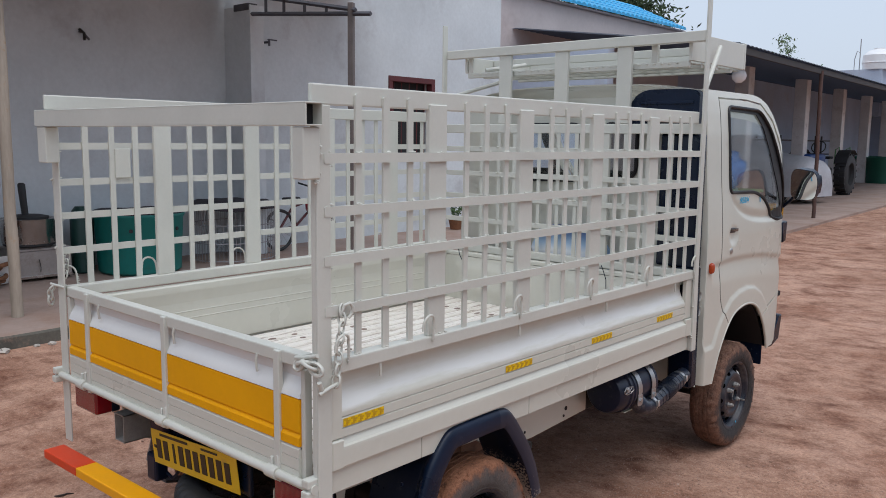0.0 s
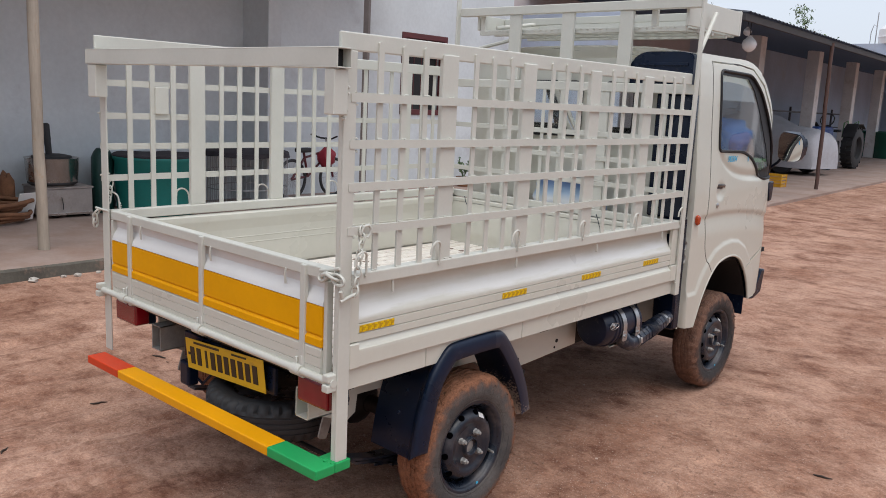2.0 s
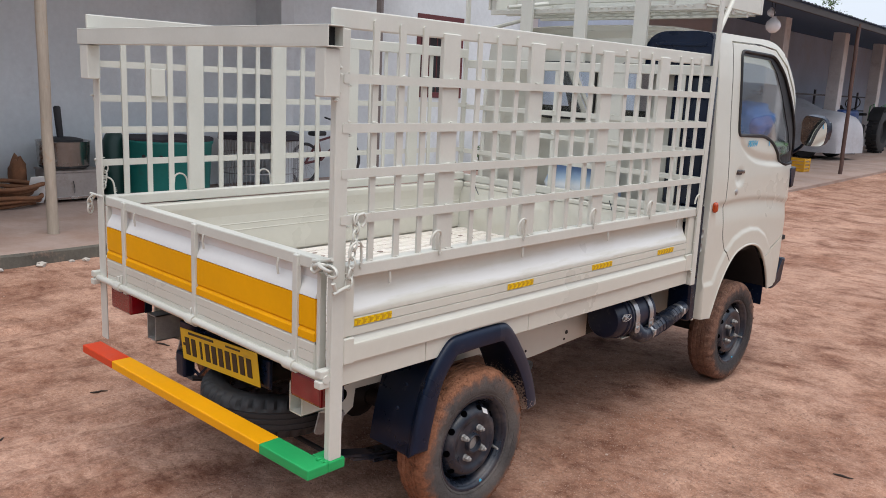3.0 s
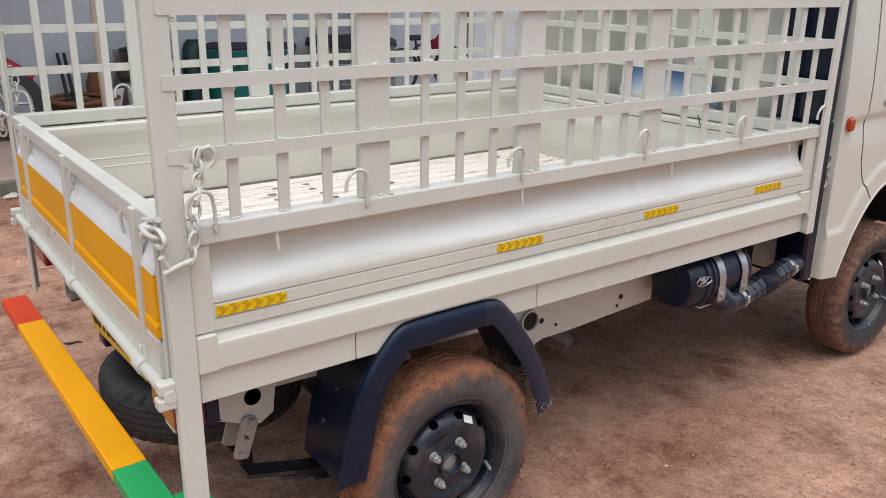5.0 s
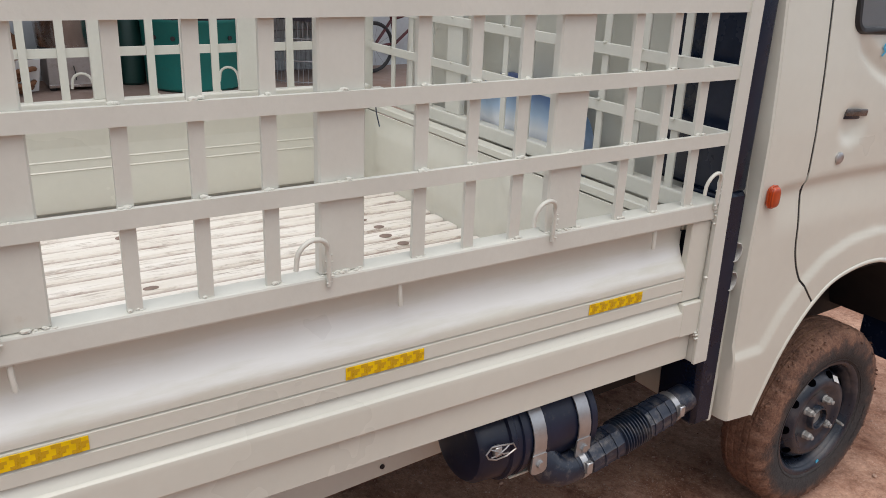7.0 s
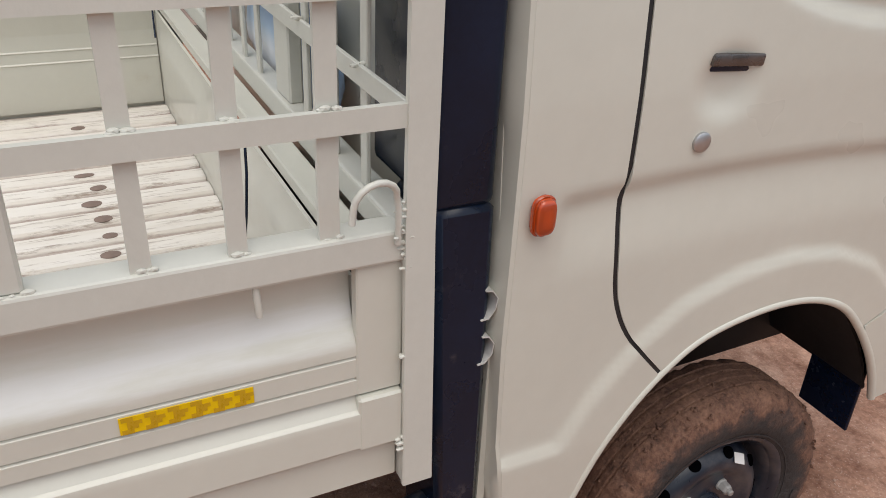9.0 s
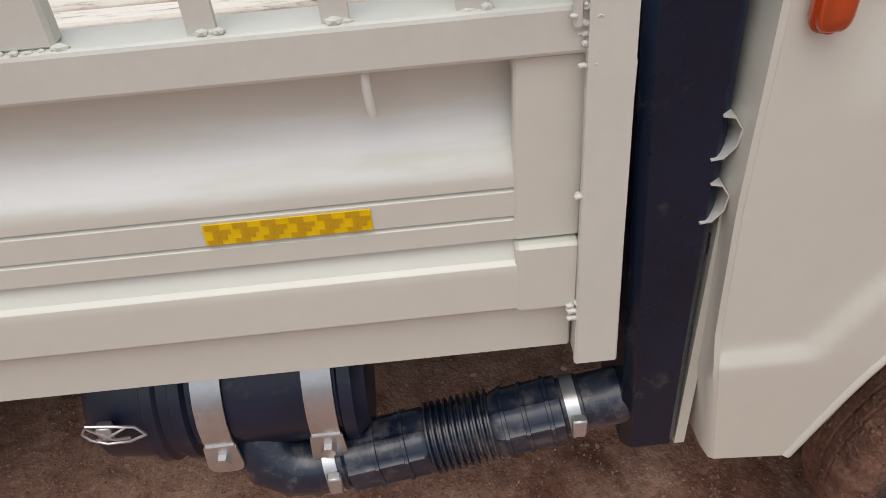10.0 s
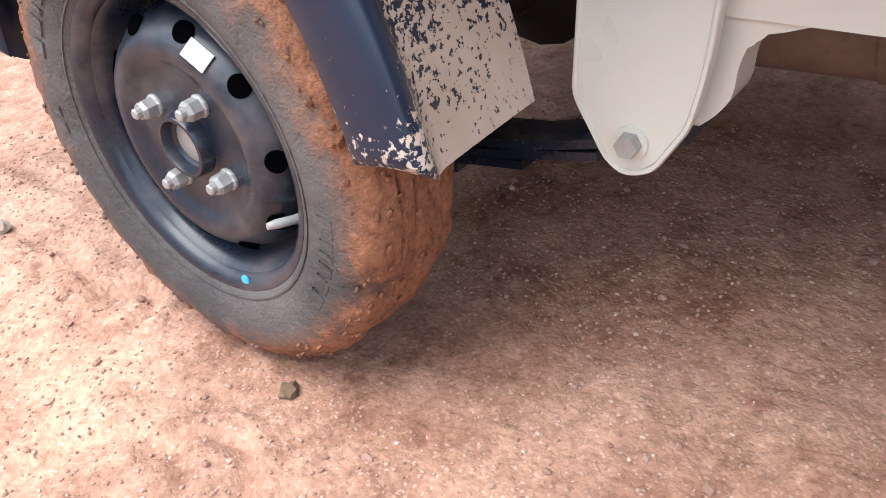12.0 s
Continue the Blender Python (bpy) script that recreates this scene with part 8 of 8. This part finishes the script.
for s in (-0.15, 0.15):
    part("seat_rail", swept([(s + 0.4, 0.35, 0.9), (s + 0.4, 0.4, 1.35), (s + 0.5, 0.4, 1.42), (s + 0.6, 0.35, 0.9)], 0.02, 8), M_LIME, tractor, smooth=50)

M_TUBG = surface("green_tank_plastic", (0.02, 0.13, 0.085), 0.5, var=0.15, big=2, bump=0.1)
for k, (x, y, r) in enumerate(((-7.5, 35.2, 0.75), (-6.3, 33.9, 0.72))):
    t = thing("green_tub", (x, y, FLOOR_S), "large dark green plastic tub at the shed's end", "tub", "green tubs")
    bm = bmesh.new()
    lathe(bm, [(0.0, 0.0), (0.0, r * 0.92), (0.95, r), (1.0, r * 1.04), (1.03, r * 1.0), (1.0, r * 0.95), (0.9, r * 0.9), (0.9, 0.0)], 40, 2)
    part("tub_body", bm, M_TUBG, t, smooth=35)
crate = thing("yellow_crate", (-3.93, 15.28, FLOOR_S), "yellow plastic crate on the shed floor", "crate")
M_CRATE = surface("yellow_plastic", (0.62, 0.32, 0.015), 0.5, var=0.12, bump=0.1)
for z in (0.03, 0.10, 0.17, 0.24):
    for a in ((-0.20, 0.20, -0.15, -0.14), (-0.20, 0.20, 0.14, 0.15), (-0.20, -0.19, -0.15, 0.15), (0.19, 0.20, -0.15, 0.15)):
        part("slat", boxed(*a, z - 0.02, z + 0.02, 0.002), M_CRATE, crate)
part("crate_floor", boxed(-0.19, 0.19, -0.14, 0.14, 0.0, 0.012), M_CRATE, crate)
for x in (-0.195, 0.195):
    for y in (-0.145, 0.145):
        part("corner", boxed(x - 0.012, x + 0.012, y - 0.012, y + 0.012, 0, 0.27, 0.003), M_CRATE, crate)
# blue tarpaulin heap and jars by the near pillars
heap = bmesh.new()
bmesh.ops.create_icosphere(heap, subdivisions=4, radius=1)
for v in heap.verts:
    c = v.co.copy()
    v.co = Vector((0.55 * c.x, 0.6 * c.y, 0.42 * c.z)) * (1 + 0.25 * noise.noise(c * 1.7) + 0.08 * noise.noise(c * 5))
    v.co.z = max(v.co.z, -0.38)
tagged(part("blue_tarpaulin", heap, surface("blue_tarp", (0.02, 0.16, 0.50), 0.45, var=0.25, big=4, fine=30, bump=0.4), None, smooth=60, mtx=pose(-4.72, 14.4, FLOOR_S + 0.95)), "bundled blue tarpaulin on a bench", "tarpaulin")
bench = thing("work_bench", (-4.72, 14.4, FLOOR_S), "pale green work bench in the shed", "bench")
part("bench_top", boxed(-0.6, 0.6, -0.9, 0.9, 0.50, 0.56, 0.01), M_LIME, bench)
for x in (-0.5, 0.5):
    for y in (-0.8, 0.8):
        part("leg", boxed(x - 0.04, x + 0.04, y - 0.04, y + 0.04, 0, 0.50, 0.004), M_LIME, bench)
shelf = thing("storage_rack", (-8.05, 27.2, FLOOR_S), "dark iron storage rack against the shed wall", "rack")
for z in (0.5, 1.1, 1.6):
    part("rack_shelf", boxed(-0.3, 0.3, -4.5, 4.5, z, z + 0.05), M_IRON, shelf)
for y in (-4.4, -2.2, 0, 2.2, 4.4):
    part("rack_post", boxed(-0.03, 0.03, y - 0.03, y + 0.03, 0, 1.8), M_IRON, shelf)
# lamps under the shed eave: white globes
M_GLOBE = surface("white_globe", (0.80, 0.80, 0.80), 0.35, var=0.03, bump=0)
for x, y, z, r in ((-3.43, 12.0, 2.70, 0.125), (-3.55, 12.15, 2.93, 0.07)):
    lp = thing("globe_lamp", (x, y, z), "white unlit globe lamp hanging under the shed eave", "lamp", "globe lamps")
    bm = bmesh.new()
    lathe(bm, [(-r, 0.0), (-0.9 * r, 0.42 * r), (-0.5 * r, 0.86 * r), (0, r), (0.5 * r, 0.86 * r), (0.85 * r, 0.5 * r), (1.05 * r, 0.3 * r), (1.2 * r, 0.3 * r), (1.2 * r, 0.0)], 24, 2)
    part("globe", bm, M_GLOBE, lp, smooth=60)
    part("cord", swept([(0, 0, 1.15 * r), (0, 0, (3.125 if r > 0.1 else 3.14) - z)], 0.006, 6), M_MIX, lp)

# ---- far water tank on a block, trees ----
wall("tank_block", -13.2, -9.2, 44.0, 47.0, 3.0, 5.35, M_SHEDWALL, "pale concrete block carrying a tank")
tank = thing("water_tank", (-9.55, 44.6, 5.35), "white round plastic water tank on the roof", "tank")
bm = bmesh.new()
lathe(bm, [(0.0, 0.0), (0.0, 0.72), (0.3, 0.75), (0.32, 0.78), (0.36, 0.78), (0.38, 0.75), (0.72, 0.74), (0.95, 0.5), (1.02, 0.25), (1.08, 0.25), (1.08, 0.0)], 36, 2)
part("tank_body", bm, M_GLOBE, tank, smooth=40)
part("pipe", swept([(-0.9, 0, 0.0), (-0.9, 0, 1.6)], 0.025, 6), M_WIRE, tank)
part("pipe", swept([(-0.9, 0, 0.9), (-1.05, 0, 1.0), (-1.15, 0, 0.6), (-1.15, 0, 0)], 0.02, 6), M_WIRE, tank)


def leaf_mat(name, k):
    """Leaf greens that differ from leaf to leaf; k lightens them all."""
    m, nt, b = tree_of(name, (0.05, 0.09, 0.03), 0.7)
    geo = nt.nodes.new("ShaderNodeNewGeometry")
    r = ramp_node(nt, geo.outputs["Random Per Island"], [(q, tuple(k * a for a in rgb)) for q, rgb in ((0.0, (0.022, 0.045, 0.018)), (0.6, (0.05, 0.085, 0.035)), (1.0, (0.085, 0.12, 0.05)))])
    nt.links.new(r.outputs[0], b.inputs["Base Color"])
    return m


M_LEAF = leaf_mat("leaves", 1.0)
# greens lightened so the leaf colour carries the haze of distance
M_LEAF_HAZE = leaf_mat("haze_paled_leaves", 2.2)
M_BARK = surface("bark", (0.10, 0.075, 0.055), 0.9, var=0.3, big=4, fine=40, bump=0.5)


def tree(x, y, h, spread, leaves, size, seed, label):
    rn = random.Random(seed)
    t = thing("tree", (x, y, 0), label, "tree", "trees behind the roofs")
    bm = bmesh.new()
    sweep(bm, [(0, 0, 0), (0.1, 0.05, h * 0.3), (0, 0.1, h * 0.6), (0.1, 0, h * 0.85)], [0.22, 0.17, 0.11, 0.04], 9)
    tips = []
    for k in range(22):
        z0 = h * rn.uniform(0.35, 0.8)
        a = rn.uniform(0, 6.283)
        l = spread * rn.uniform(0.5, 1.0)
        tip = Vector((l * math.cos(a), l * math.sin(a), z0 + h * rn.uniform(0.05, 0.24)))
        mid = Vector((0.45 * l * math.cos(a), 0.45 * l * math.sin(a), z0 + h * 0.07))
        sweep(bm, [(0.05, 0.05, z0), mid, tip], [0.07, 0.045, 0.012], 6)
        tips += [tip, (mid + tip) / 2]
    part("trunk", bm, M_BARK, t, smooth=50)
    vs, fs = [], []
    for k in range(leaves):
        c = rn.choice(tips) + Vector((rn.gauss(0, 1), rn.gauss(0, 1), rn.gauss(0, 0.7))) * spread * 0.17
        u = Vector((rn.gauss(0, 1), rn.gauss(0, 1), rn.gauss(0, 1))).normalized()
        w = u.cross(Vector((rn.gauss(0, 1), rn.gauss(0, 1), rn.gauss(0, 1)))).normalized()
        l = size * rn.uniform(0.6, 1.3)
        s = len(vs)
        vs += [c - u * l, c + w * l * 0.35, c + u * l, c - w * l * 0.35]
        fs.append((s, s + 1, s + 2, s + 3))
    me = bpy.data.meshes.new("crown")
    me.from_pydata([tuple(v) for v in vs], [], fs)
    me.materials.append(M_LEAF)
    cr = new("crown", me)
    cr.parent = t


tree(-16.5, 27.0, 8.0, 3.4, 14000, 0.12, 3, "dark leafy tree behind the blue roof")
# haze-lightened greens from here on, for the potted plant as well
M_LEAF = M_LEAF_HAZE
tree(-18.2, 58, 8.7, 1.7, 5000, 0.12, 8, "small tree far behind the shed, its leaf colour paled for haze")


# small leafy plant in a pot at the verandah's end
plant = thing("potted_plant", (-6.33, 8.0, PORCH_Z), "small bushy green plant in a brown pot", "plant")
bm = bmesh.new()
lathe(bm, [(0.0, 0.0), (0.0, 0.085), (0.14, 0.115), (0.16, 0.125), (0.16, 0.105), (0.13, 0.100), (0.13, 0.0)], 24, 2)
part("pot", bm, M_ROPE, plant, smooth=35)
rn = random.Random(21)
stems = bmesh.new()
vs, fs = [], []
for k in range(14):
    a, l = rn.uniform(0, 6.283), rn.uniform(0.05, 0.16)
    top = Vector((l * math.cos(a), l * math.sin(a), rn.uniform(0.28, 0.50)))
    sweep(stems, [(0, 0, 0.12), (0.4 * top.x, 0.4 * top.y, 0.25), top], [0.006, 0.004, 0.002], 5)
    for q in range(16):
        c = Vector((0, 0, 0.14)).lerp(top, rn.uniform(0.4, 1.0))
        u = Vector((rn.gauss(0, 1), rn.gauss(0, 1), rn.gauss(0.2, 0.5))).normalized() * rn.uniform(0.03, 0.055)
        w = u.cross(Vector((rn.gauss(0, 1), rn.gauss(0, 1), rn.gauss(0, 1)))).normalized() * 0.014
        n0 = len(vs)
        vs += [tuple(c), tuple(c + u * 0.5 + w), tuple(c + u), tuple(c + u * 0.5 - w)]
        fs.append((n0, n0 + 1, n0 + 2, n0 + 3))
part("stems", stems, M_LEAF, plant)
me = bpy.data.meshes.new("foliage")
me.from_pydata(vs, [], fs)
me.materials.append(M_LEAF)
tagged(new("foliage", me), kind="stuff").parent = plant
